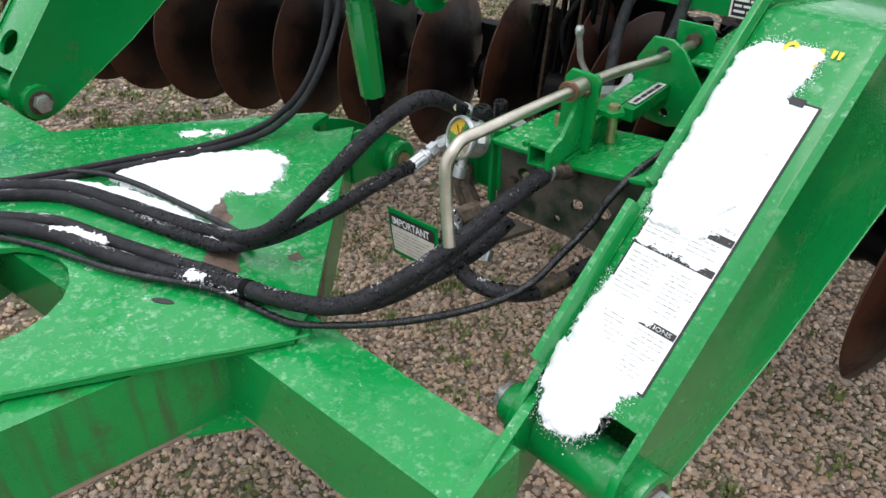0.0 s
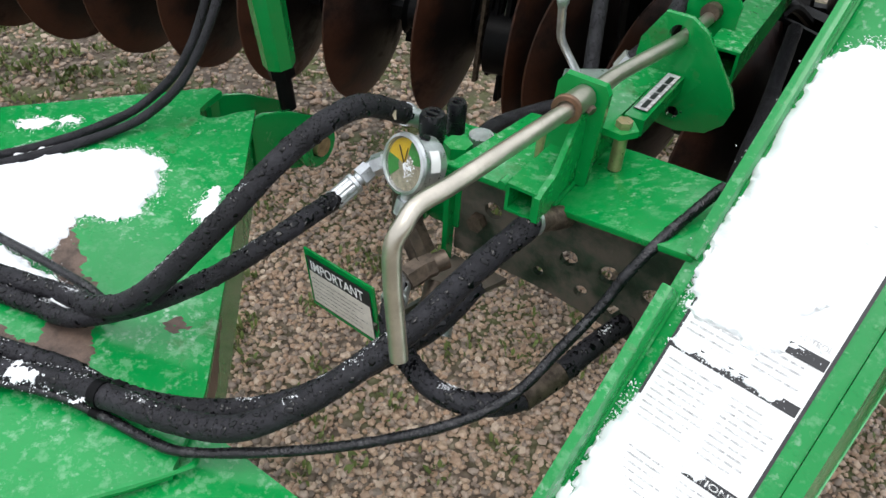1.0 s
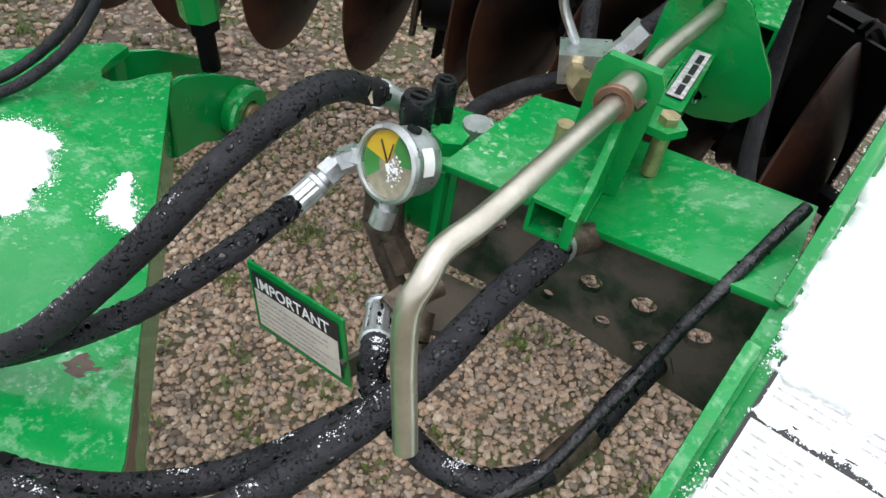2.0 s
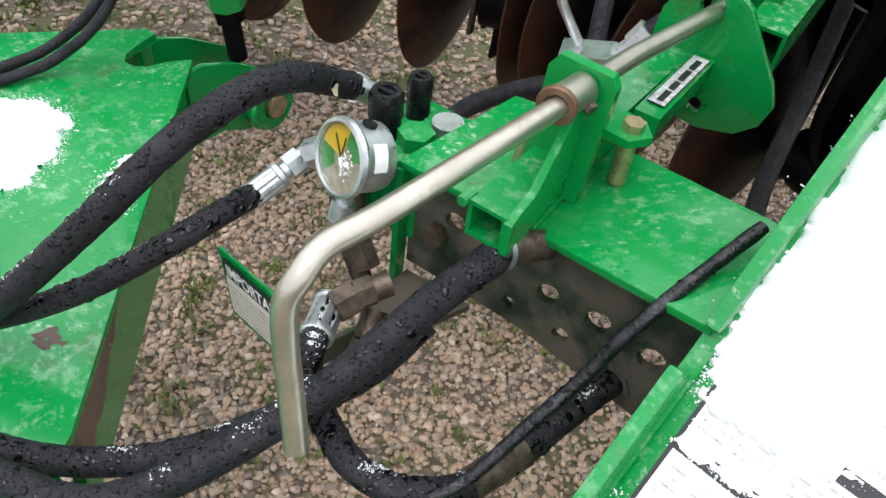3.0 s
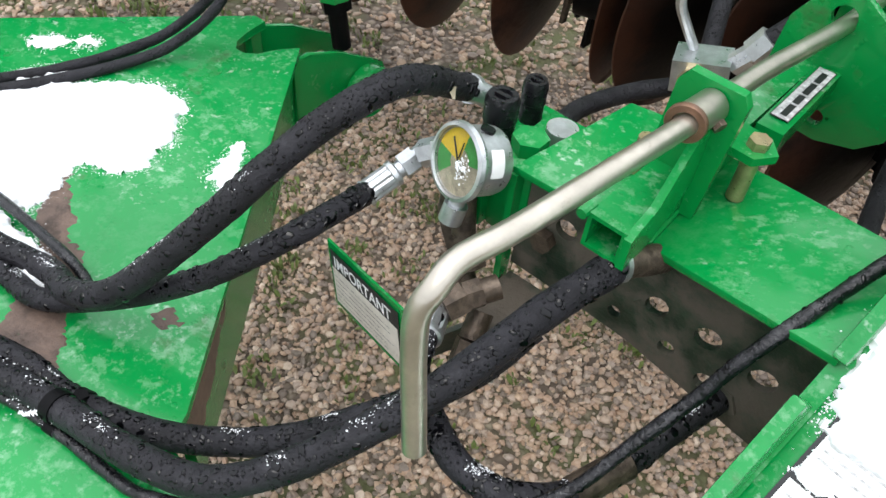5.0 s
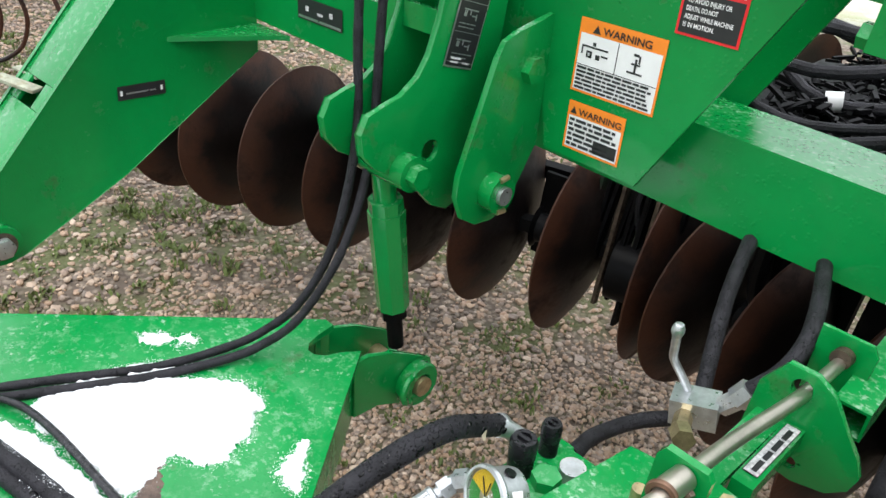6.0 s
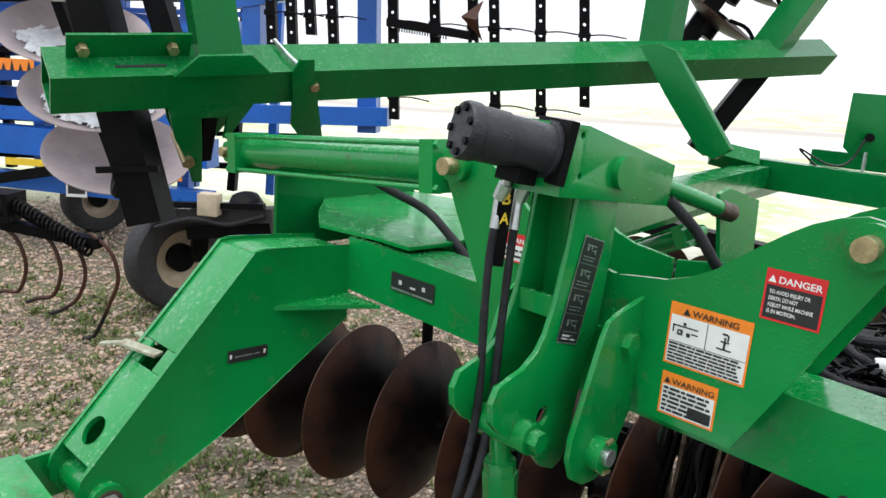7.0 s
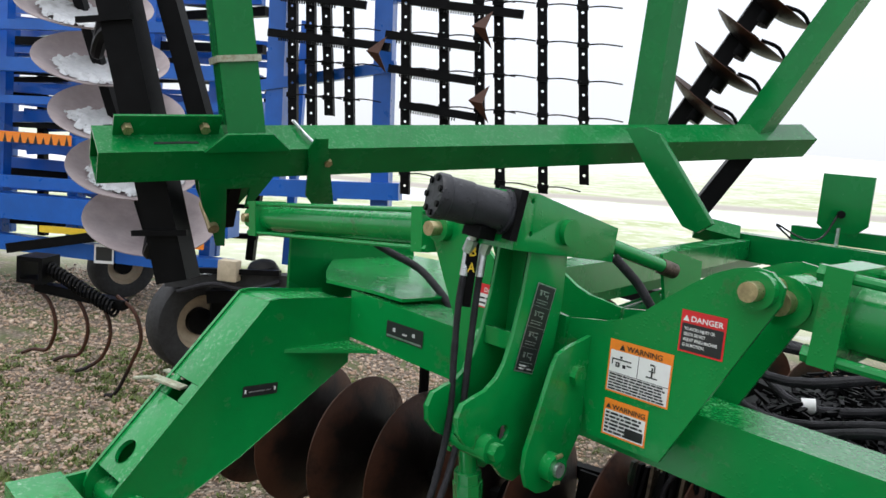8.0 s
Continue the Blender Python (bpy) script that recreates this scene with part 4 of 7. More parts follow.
def build_index_rail():
    t = thing("crank_bracket", (0.6, -0.25, 1.262), "green bracket with a square tube that carries the crank rod", "bracket")
    part("square_tube", hollow((0.591, -0.438, 1.281), (0.607, -0.06, 1.279), 0.036, 0.036, 0.004), GREEN, t, bevel=0.003)
    part("front_face", prism([(0.568, 1.258), (0.626, 1.258), (0.634, 1.378), (0.628, 1.388), (0.582, 1.390), (0.574, 1.378)], 1, -0.340, -0.330), GREEN, t, bevel=0.0015)
    part("side_gusset", prism([(-0.441, 1.264), (-0.441, 1.296), (-0.43, 1.301), (-0.405, 1.306), (-0.345, 1.376), (-0.332, 1.382), (-0.328, 1.31), (-0.36, 1.275), (-0.41, 1.262)], 0, 0.608, 0.615), GREEN, t, bevel=0.0015)
    part("rear_bracket", prism([(0.575, 1.26), (0.59, 1.235), (0.615, 1.222), (0.655, 1.218), (0.695, 1.228), (0.716, 1.248), (0.722, 1.272), (0.712, 1.296), (0.69, 1.325), (0.665, 1.362), (0.64, 1.377), (0.605, 1.377), (0.58, 1.335)], 1, -0.085, -0.075, holes=[(0.628, 1.352, 0.013), (0.645, 1.243, 0.009), (0.657, 1.247, 0.002)]), GREEN, t, bevel=0.003)
    part("end_bracket", prism([(0.60, 1.27), (0.67, 1.27), (0.675, 1.36), (0.665, 1.375), (0.60, 1.375)], 1, 0.035, 0.043, holes=[(0.637, 1.345, 0.011)]), GREEN, t, bevel=0.003)
    part("label_bar", beam((0.634, -0.225, 1.287), (0.637, -0.084, 1.287), 0.026, 0.022), GREEN, t, bevel=0.002)
    part("tie_bar", beam((0.655, -0.08, 1.285), (0.655, 0.04, 1.285), 0.03, 0.012), GREEN, t, bevel=0.001)
    part("bolt_tab", prism([(0.612, -0.310), (0.648, -0.313), (0.662, -0.294), (0.648, -0.275), (0.612, -0.270)], 2, 1.315, 1.323), GREEN, t, bevel=0.001)
    bolt = part("bolt", hexa((0.643, -0.294, 1.323), (0, 0, 1), 0.0098, 0.008), BRASS, t, "yellow-zinc bolt", bevel=0.001)
    part("bolt_shank", cyl((0.643, -0.294, 1.266), (0.643, -0.294, 1.315), 0.008), BRASS, bolt)
    part("bolt", cyl((0.56, -0.32, 1.262), (0.56, -0.32, 1.30), 0.0085), BRASS, t)
    part("side_pin", cyl((0.569, -0.442, 1.297), (0.570, -0.426, 1.298), 0.005, seg=10), GREEN, t)
    decal(t, (0.616, -0.205, 1.2985), (0.035, 1, 0), (-1, 0.035, 0), [(0, -0.027, 0.115, 0.019, INK), (0.001, -0.026, 0.113, 0.017, FAINT)] + bars(0.006, -0.024, 0.1, 0.011, 1, INK, 0.6, 0.05, 3), "index_label", "grey index strip with black marks")
    return t


def build_crank():
    t = thing("crank_rod", (0.6, -0.35, 1.37), "bare steel crank rod with a bent handle through a collar", "crank")
    path = [(0.639, 0.049, 1.337), (0.632, -0.094, 1.348), (0.614, -0.265, 1.366), (0.605, -0.382, 1.372), (0.589, -0.489, 1.372), (0.576, -0.563, 1.37), (0.566, -0.601, 1.367), (0.565, -0.622, 1.357), (0.562, -0.633, 1.339), (0.566, -0.639, 1.306), (0.574, -0.645, 1.266), (0.584, -0.653, 1.225)]
    part("rod", sweep(path, 0.009, 16, 8), STEEL, t)
    part("collar", cyl((0.6035, -0.379, 1.3722), (0.6075, -0.342, 1.3705), 0.0142), STEEL, t, "worn steel collar", bevel=0.002)
    part("washer", lathe([(0.0105, 0.0), (0.0158, 0.0), (0.0165, 0.001), (0.0165, 0.005), (0.0105, 0.005), (0.0105, 0.0)], (0.6045, -0.383, 1.3725), (-0.13, 0.99, 0.0), 28), RUSTRING, t, "rusty washer")
    part("rear_collar", cyl((0.637, 0.02, 1.346), (0.640, 0.055, 1.344), 0.0135), FITTING, t, bevel=0.001)
    part("set_screw", hexa((0.616, -0.35, 1.365), (0.8, -0.3, -0.3), 0.006, 0.008), FITTING, t)
    return t


build_support()
build_index_rail()
build_crank()


def fitting_run(name, pts, radii, mat, parent, seg=6, label=""):
    bm = bmesh.new()
    for a, c, r in zip(pts, pts[1:], radii):
        cyl(a, c, r, seg=seg if r > 0.0125 else 16, bm=bm)
    return part(name, bm, mat, parent, label, bevel=0.0012, seg=1)


def build_gauge():
    t = thing("pressure_gauge", (0.425, -0.40, 1.2), "round steel pressure gauge with a yellow and green dial", "gauge")
    G = 1.16
    c, back = Vector((0.435, -0.427, 1.261)), Vector((0.30, 0.90, -0.30)).normalized()
    _, sx, up = axes_of(back, (0, 0, 1))
    part("case", lathe([(r * G, h * G) for r, h in ((0.0, 0.036), (0.022, 0.036), (0.0275, 0.033), (0.0285, 0.028), (0.0285, 0.004), (0.0315, 0.004), (0.0325, 0.001), (0.0315, -0.003), (0.0285, -0.004), (0.0275, -0.001), (0.0272, 0.002))], c, back, 48), ZINC, t, "brushed steel case and bezel")
    part("dial", lathe([(0.0, 0.0015), (0.0275 * G, 0.0015), (0.0275 * G, 0.003), (0, 0.003)], c, back, 48), DIAL, t, "cream dial with a yellow and a green sector")

    def sector(name, a0, a1, r0, r1, mat, lift):
        bm = bmesh.new()
        steps = 14
        inner = [bm.verts.new(c - back * lift + (sx * math.cos(a) + up * math.sin(a)) * r0 * G) for a in [radians(a0 + (a1 - a0) * k / steps) for k in range(steps + 1)]]
        outer = [bm.verts.new(c - back * lift + (sx * math.cos(a) + up * math.sin(a)) * r1 * G) for a in [radians(a0 + (a1 - a0) * k / steps) for k in range(steps + 1)]]
        for k in range(steps):
            bm.faces.new((inner[k], inner[k + 1], outer[k + 1], outer[k]))
        part(name, bm, mat, t)

    sector("yellow_sector", 88, 178, 0.002, 0.0265, YELLOW, -0.0009)
    sector("green_sector", 178, 232, 0.010, 0.0265, DIALGREEN, -0.0009)
    sector("green_sector", 20, 88, 0.012, 0.0265, DIALGREEN, -0.0009)
    part("needle", beam(c - sx * 0.016 + up * 0.017 - back * 0.0002, c + sx * 0.004 - up * 0.004 - back * 0.0002, 0.0018, 0.0006, up=back), INK, t)
    part("needle", beam(c - sx * 0.001 + up * 0.02 - back * 0.0002, c - sx * 0.0005 + up * 0.004 - back * 0.0002, 0.0012, 0.0006, up=back), INK, t)
    glass = part("lens", lathe([(0, -0.0022), (0.0273 * G, -0.0022), (0.0273 * G, -0.0012), (0, -0.0012)], c, back, 40), GLASS, t, "clear gauge lens")
    glass.visible_shadow = False
    rng, bm = random.Random(77), bmesh.new()
    for k in range(150):
        a, q = rng.uniform(-1.2, 1.2), rng.uniform(0, 0.021) * G
        p = c - back * 0.0024 + (sx * math.cos(a) * 0.9 - up * (math.sin(a) * 0.7 + 0.1)) * q
        size = rng.uniform(0.0004, 0.0014)
        ring = [bm.verts.new(p + (sx * math.cos(j * 1.26) + up * math.sin(j * 1.26)) * size * rng.uniform(0.5, 1.3)) for j in range(5)]
        tip = bm.verts.new(p - back * size * 0.6)
        for j in range(5):
            bm.faces.new((ring[j], ring[(j + 1) % 5], tip))
    tagged(part("lens_slush", bm, SNOW, t, "melting slush on the lens"), kind="stuff")
    top = c + back * 0.02
    up2 = (Vector((0, 0, 1)) - back * back.z).normalized()
    part("vent_plug", cyl(top + up2 * 0.0275 * G, top + up2 * 0.0305 * G, 0.007, seg=18), PLASTIC, t, "black rubber vent plug")
    bm = bmesh.new()
    rows = []
    for k in range(6):
        a = radians(52 - k * 9)
        w = (sx * math.cos(a) + up2 * math.sin(a)) * 0.0288 * G
        rows.append((bm.verts.new(c + back * 0.012 + w), bm.verts.new(c + back * 0.027 + w)))
    for a, b in zip(rows, rows[1:]):
        bm.faces.new((a[0], a[1], b[1], b[0]))
    part("sticker", bm, WHITE, t, "small white sticker")
    fitting_run("stem", [c + back * 0.02 - up2 * 0.034, c + back * 0.02 - up2 * 0.05, c + back * 0.02 - up2 * 0.07], [0.008, 0.012], ZINC, t)
    return t


def build_valve():
    t = thing("hydraulic_valve", (0.43, -0.33, 1.1), "green hydraulic valve block with black caps and steel fittings", "valve")
    part("body", box((0.395, -0.385, 1.15), (0.44, -0.25, 1.225)), GREEN, t, bevel=0.006)
    part("body_step", box((0.438, -0.375, 1.15), (0.485, -0.27, 1.24)), GREEN, t, bevel=0.006)
    for p, r, h in (((0.416, -0.337, 1.222), 0.0165, 0.058), ((0.420, -0.285, 1.222), 0.0125, 0.052)):
        q = Vector(p)
        cap = part("cap", lathe([(0, 0), (r, 0), (r, h * 0.5), (r * 1.06, h * 0.52), (r * 1.06, h * 0.9), (r * 0.9, h), (r * 0.55, h), (r * 0.5, h * 0.93), (0, h * 0.93)], q, (0, 0, 1), 28), PLASTIC, t, "black plastic cap")
        part("cap_lock", beam(q + Vector((-r * 0.5, 0, h * 0.96)), q + Vector((r * 0.5, 0, h * 0.96)), r * 0.3, 0.005), PLASTIC, cap)
    part("green_plug", hexa((0.458, -0.343, 1.238), (0, 0, 1), 0.0185, 0.018), GREEN, t, bevel=0.003)
    part("steel_plug", cyl((0.472, -0.310, 1.238), (0.472, -0.310, 1.256), 0.016), ZINC, t, bevel=0.002)
    fitting_run("elbow", [(0.3665, -0.324, 1.254), (0.373, -0.312, 1.247), (0.386, -0.300, 1.235), (0.405, -0.296, 1.212)], [0.0125, 0.0122, 0.0124], ZINC, t)
    fitting_run("gauge_adapter", [(0.366, -0.418, 1.211), (0.373, -0.402, 1.219), (0.388, -0.396, 1.229), (0.410, -0.400, 1.238)], [0.0105, 0.0142, 0.0145], ZINC, t)
    fitting_run("down_pipe", [(0.405, -0.39, 1.21), (0.41, -0.40, 1.165), (0.435, -0.405, 1.12), (0.455, -0.41, 1.09)], [0.010, 0.0128, 0.011], FITTING, t)
    fitting_run("down_pipe", [(0.428, -0.40, 1.2), (0.44, -0.41, 1.16), (0.462, -0.415, 1.13)], [0.0125, 0.014], FITTING, t)
    fitting_run("hose_adapter", [(0.512, -0.448, 1.168), (0.503, -0.462, 1.165), (0.494, -0.476, 1.162), (0.486, -0.496, 1.157)], [0.0124, 0.015, 0.0165], FITTING, t, label="dirty brown hose adapter")
    fitting_run("lower_fitting", [(0.505, -0.46, 1.135), (0.512, -0.482, 1.118), (0.516, -0.498, 1.10)], [0.0125, 0.0145], FITTING, t)
    fitting_run("lower_fitting", [(0.53, -0.475, 1.10), (0.535, -0.49, 1.085)], [0.0125], ZINC, t)
    return t


build_gauge()
build_valve()


def build_sign():
    t = thing("warning_plate", (0.4, -0.5, 1.0), "green metal plate with a white notice headed in black", "sign")
    a, b = Vector((0.318, -0.470, 1.006)), Vector((0.445, -0.500, 1.028))
    ex = (b - a).normalized()
    up = Vector((0, 0, 1)) - ex * ex.z
    up.normalize()
    nrm = ex.cross(up)
    part("plate", beam(a + up * 0.045 + nrm * 0.001, a + ex * 0.145 + up * 0.045 + nrm * 0.001, 0.003, 0.094, up=up), GREEN, t, bevel=0.001)
    o = a + nrm * 0.0028 + ex * 0.006 + up * 0.006
    decal(t, o, ex, up, [(0, 0, 0.132, 0.078, INK), (0.002, 0.002, 0.128, 0.052, NOTICE), (0.008, 0.0565, 0.112, 0.0215, WHITE, "IMPORTANT")] + bars(0.006, 0.006, 0.118, 0.042, 6, INK, 0.13, 0.3, 4), "notice", "white notice with a black heading")
    part("stay", beam((0.448, -0.502, 1.05), (0.50, -0.43, 1.085), 0.006, 0.03), GRIME, t)
    return t


build_sign()

# ---- hoses ----
HOSES = [
    ("hydraulic_hose", 0.0142, "thick wet black hydraulic hose arching up to the valve", [(-0.6, -1.0, 1.062), (-0.397, -0.844, 1.062), (-0.291, -0.767, 1.062), (-0.148, -0.733, 1.062), (-0.004, -0.708, 1.061), (0.102, -0.685, 1.064), (0.162, -0.694, 1.088), (0.232, -0.675, 1.129), (0.301, -0.609, 1.219), (0.337, -0.54, 1.282), (0.36, -0.477, 1.314), (0.368, -0.413, 1.309), (0.364, -0.317, 1.25)]),
    ("hydraulic_hose", 0.0122, "wet black hydraulic hose running to the pressure gauge fitting", [(-0.6, -1.02, 1.054), (-0.39, -0.864, 1.054), (-0.285, -0.787, 1.054), (-0.143, -0.752, 1.054), (-0.0, -0.729, 1.054), (0.07, -0.716, 1.055), (0.135, -0.711, 1.066), (0.219, -0.664, 1.099), (0.294, -0.617, 1.149), (0.342, -0.557, 1.19), (0.354, -0.505, 1.198), (0.355, -0.458, 1.194)]),
    ("hydraulic_hose", 0.0148, "thick wet black hydraulic hose rising to the channel support", [(-0.55, -1.07, 1.056), (-0.295, -0.927, 1.056), (-0.16, -0.87, 1.056), (-0.02, -0.845, 1.056), (0.11, -0.816, 1.058), (0.21, -0.782, 1.066), (0.282, -0.769, 1.072), (0.358, -0.758, 1.081), (0.43, -0.736, 1.094), (0.48, -0.69, 1.118), (0.516, -0.634, 1.146), (0.552, -0.57, 1.185), (0.578, -0.493, 1.222), (0.606, -0.427, 1.254)]),
    ("hydraulic_hose", 0.014, "wet black hydraulic hose passing under its neighbour", [(-0.55, -1.04, 1.056), (-0.288, -0.898, 1.056), (-0.19, -0.843, 1.056), (-0.045, -0.816, 1.056), (0.098, -0.788, 1.058), (0.184, -0.764, 1.055), (0.252, -0.755, 1.05), (0.333, -0.724, 1.045), (0.395, -0.675, 1.038), (0.439, -0.634, 1.051), (0.479, -0.596, 1.079), (0.516, -0.551, 1.106), (0.545, -0.516, 1.135), (0.564, -0.464, 1.168)]),
    ("hydraulic_hose", 0.0128, "black hydraulic hose sagging in a loop below the crank handle", [(0.476, -0.491, 1.15), (0.497, -0.539, 1.155), (0.506, -0.555, 1.133), (0.543, -0.579, 1.133), (0.592, -0.598, 1.132), (0.638, -0.589, 1.13), (0.672, -0.55, 1.122), (0.692, -0.497, 1.126), (0.709, -0.433, 1.13), (0.726, -0.377, 1.131)]),
    ("electric_cable", 0.006, "thin black taped cable hanging in a long curve to the arm", [(-0.5, -1.06, 1.05), (-0.28, -0.95, 1.05), (-0.15, -0.9, 1.05), (0.028, -0.862, 1.054), (0.194, -0.802, 1.059), (0.27, -0.784, 1.051), (0.338, -0.777, 1.05), (0.389, -0.767, 1.056), (0.48, -0.716, 1.07), (0.556, -0.668, 1.09), (0.626, -0.617, 1.118), (0.67, -0.568, 1.147), (0.694, -0.517, 1.188), (0.713, -0.476, 1.224), (0.726, -0.454, 1.261), (0.745, -0.418, 1.296), (0.76, -0.38, 1.312), (0.774, -0.347, 1.327)]),
    ("electric_cable", 0.0062, "thin black cable half buried in the snow", [(-0.36, -0.72, 1.056), (-0.28, -0.682, 1.058), (-0.186, -0.668, 1.06), (-0.076, -0.663, 1.06), (0.017, -0.660, 1.06), (0.104, -0.660, 1.058), (0.15, -0.668, 1.052)]),
    ("hydraulic_hose", 0.0078, "slim black hose rising from the deck to the hydraulic motor", [(-0.60, -0.98, 1.052), (-0.434, -0.827, 1.052), (-0.313, -0.612, 1.052), (-0.239, -0.473, 1.052), (-0.206, -0.364, 1.056), (-0.177, -0.306, 1.08), (-0.137, -0.255, 1.14), (-0.115, -0.205, 1.235), (-0.118, -0.165, 1.34), (-0.125, -0.14, 1.45), (-0.139, -0.13, 1.585), (-0.148, -0.12, 1.70), (-0.150, -0.11, 1.765)]),
    ("hydraulic_hose", 0.0078, "slim black hose rising from the deck to the hydraulic motor", [(-0.60, -1.0, 1.05), (-0.42, -0.845, 1.05), (-0.295, -0.63, 1.05), (-0.222, -0.487, 1.05), (-0.181, -0.382, 1.054), (-0.155, -0.325, 1.072), (-0.112, -0.275, 1.13), (-0.088, -0.21, 1.235), (-0.098, -0.15, 1.34), (-0.112, -0.115, 1.45), (-0.121, -0.1, 1.585), (-0.125, -0.09, 1.70), (-0.127, -0.083, 1.765)]),
    ("hydraulic_hose", 0.012, "black hose with frost rising from the shut-off valve", [(0.494, -0.01, 1.207), (0.472, 0.045, 1.25), (0.448, 0.11, 1.30), (0.425, 0.2, 1.345), (0.40, 0.32, 1.358), (0.38, 0.5, 1.42)]),
    ("hydraulic_hose", 0.012, "black hose with frost curving up from the shut-off valve", [(0.560, -0.035, 1.275), (0.582, -0.01, 1.305), (0.59, 0.03, 1.335), (0.575, 0.10, 1.353), (0.54, 0.21, 1.36), (0.5, 0.33, 1.358), (0.46, 0.5, 1.42)]),
    ("hydraulic_hose", 0.0115, "black hose lying behind the valve block", [(0.49, -0.055, 1.19), (0.447, -0.1, 1.180), (0.427, -0.18, 1.189), (0.436, -0.25, 1.205)]),
    ("hydraulic_hose", 0.013, "black hose running down from the fold cylinder", [(-1.05, 0.36, 1.69), (-0.976, 0.40, 1.655), (-0.85, 0.42, 1.62), (-0.74, 0.41, 1.57), (-0.64, 0.40, 1.51), (-0.55, 0.45, 1.4)]),
    ("hydraulic_hose", 0.012, "black hose behind the leveller gearbox", [(-0.03, 0.3, 1.80), (0.02, 0.34, 1.74), (0.06, 0.36, 1.68), (0.09, 0.42, 1.60), (0.1, 0.5, 1.5)]),
    ("hydraulic_hose", 0.013, "black hose passing behind the arm", [(0.76, -0.08, 1.10), (0.747, -0.007, 1.1), (0.736, 0.099, 1.1), (0.727, 0.244, 1.12), (0.71, 0.42, 1.2)]),
]


def crimped(p, d, ln, r):
    """A crimped hose ferrule: eight pressed flats with grooves between them and a rolled collar at each end."""
    bm = bmesh.new()
    _, sx, up = axes_of(d, (0, 0, 1))
    dv, rings = Vector(d).normalized(), []
    for k, q in ((0.0, 0.8), (0.02, 1.04), (0.09, 1.04), (0.12, 0.97), (0.80, 0.97), (0.83, 1.03), (0.95, 1.03), (1.0, 0.8)):
        ring = []
        for i in range(32):
            a = 2 * math.pi * i / 32
            groove = 0.90 if i % 4 == 0 and 0.1 < k < 0.82 else 1.0
            ring.append(bm.verts.new(Vector(p) + dv * (ln * k) + (sx * math.cos(a) + up * math.sin(a)) * r * q * groove))
        rings.append(ring)
    for a, c in zip(rings, rings[1:]):
        for i in range(32):
            j = (i + 1) % 32
            bm.faces.new((a[i], a[j], c[j], c[i]))
    bm.faces.new(rings[0][::-1])
    bm.faces.new(rings[-1])
    return bm


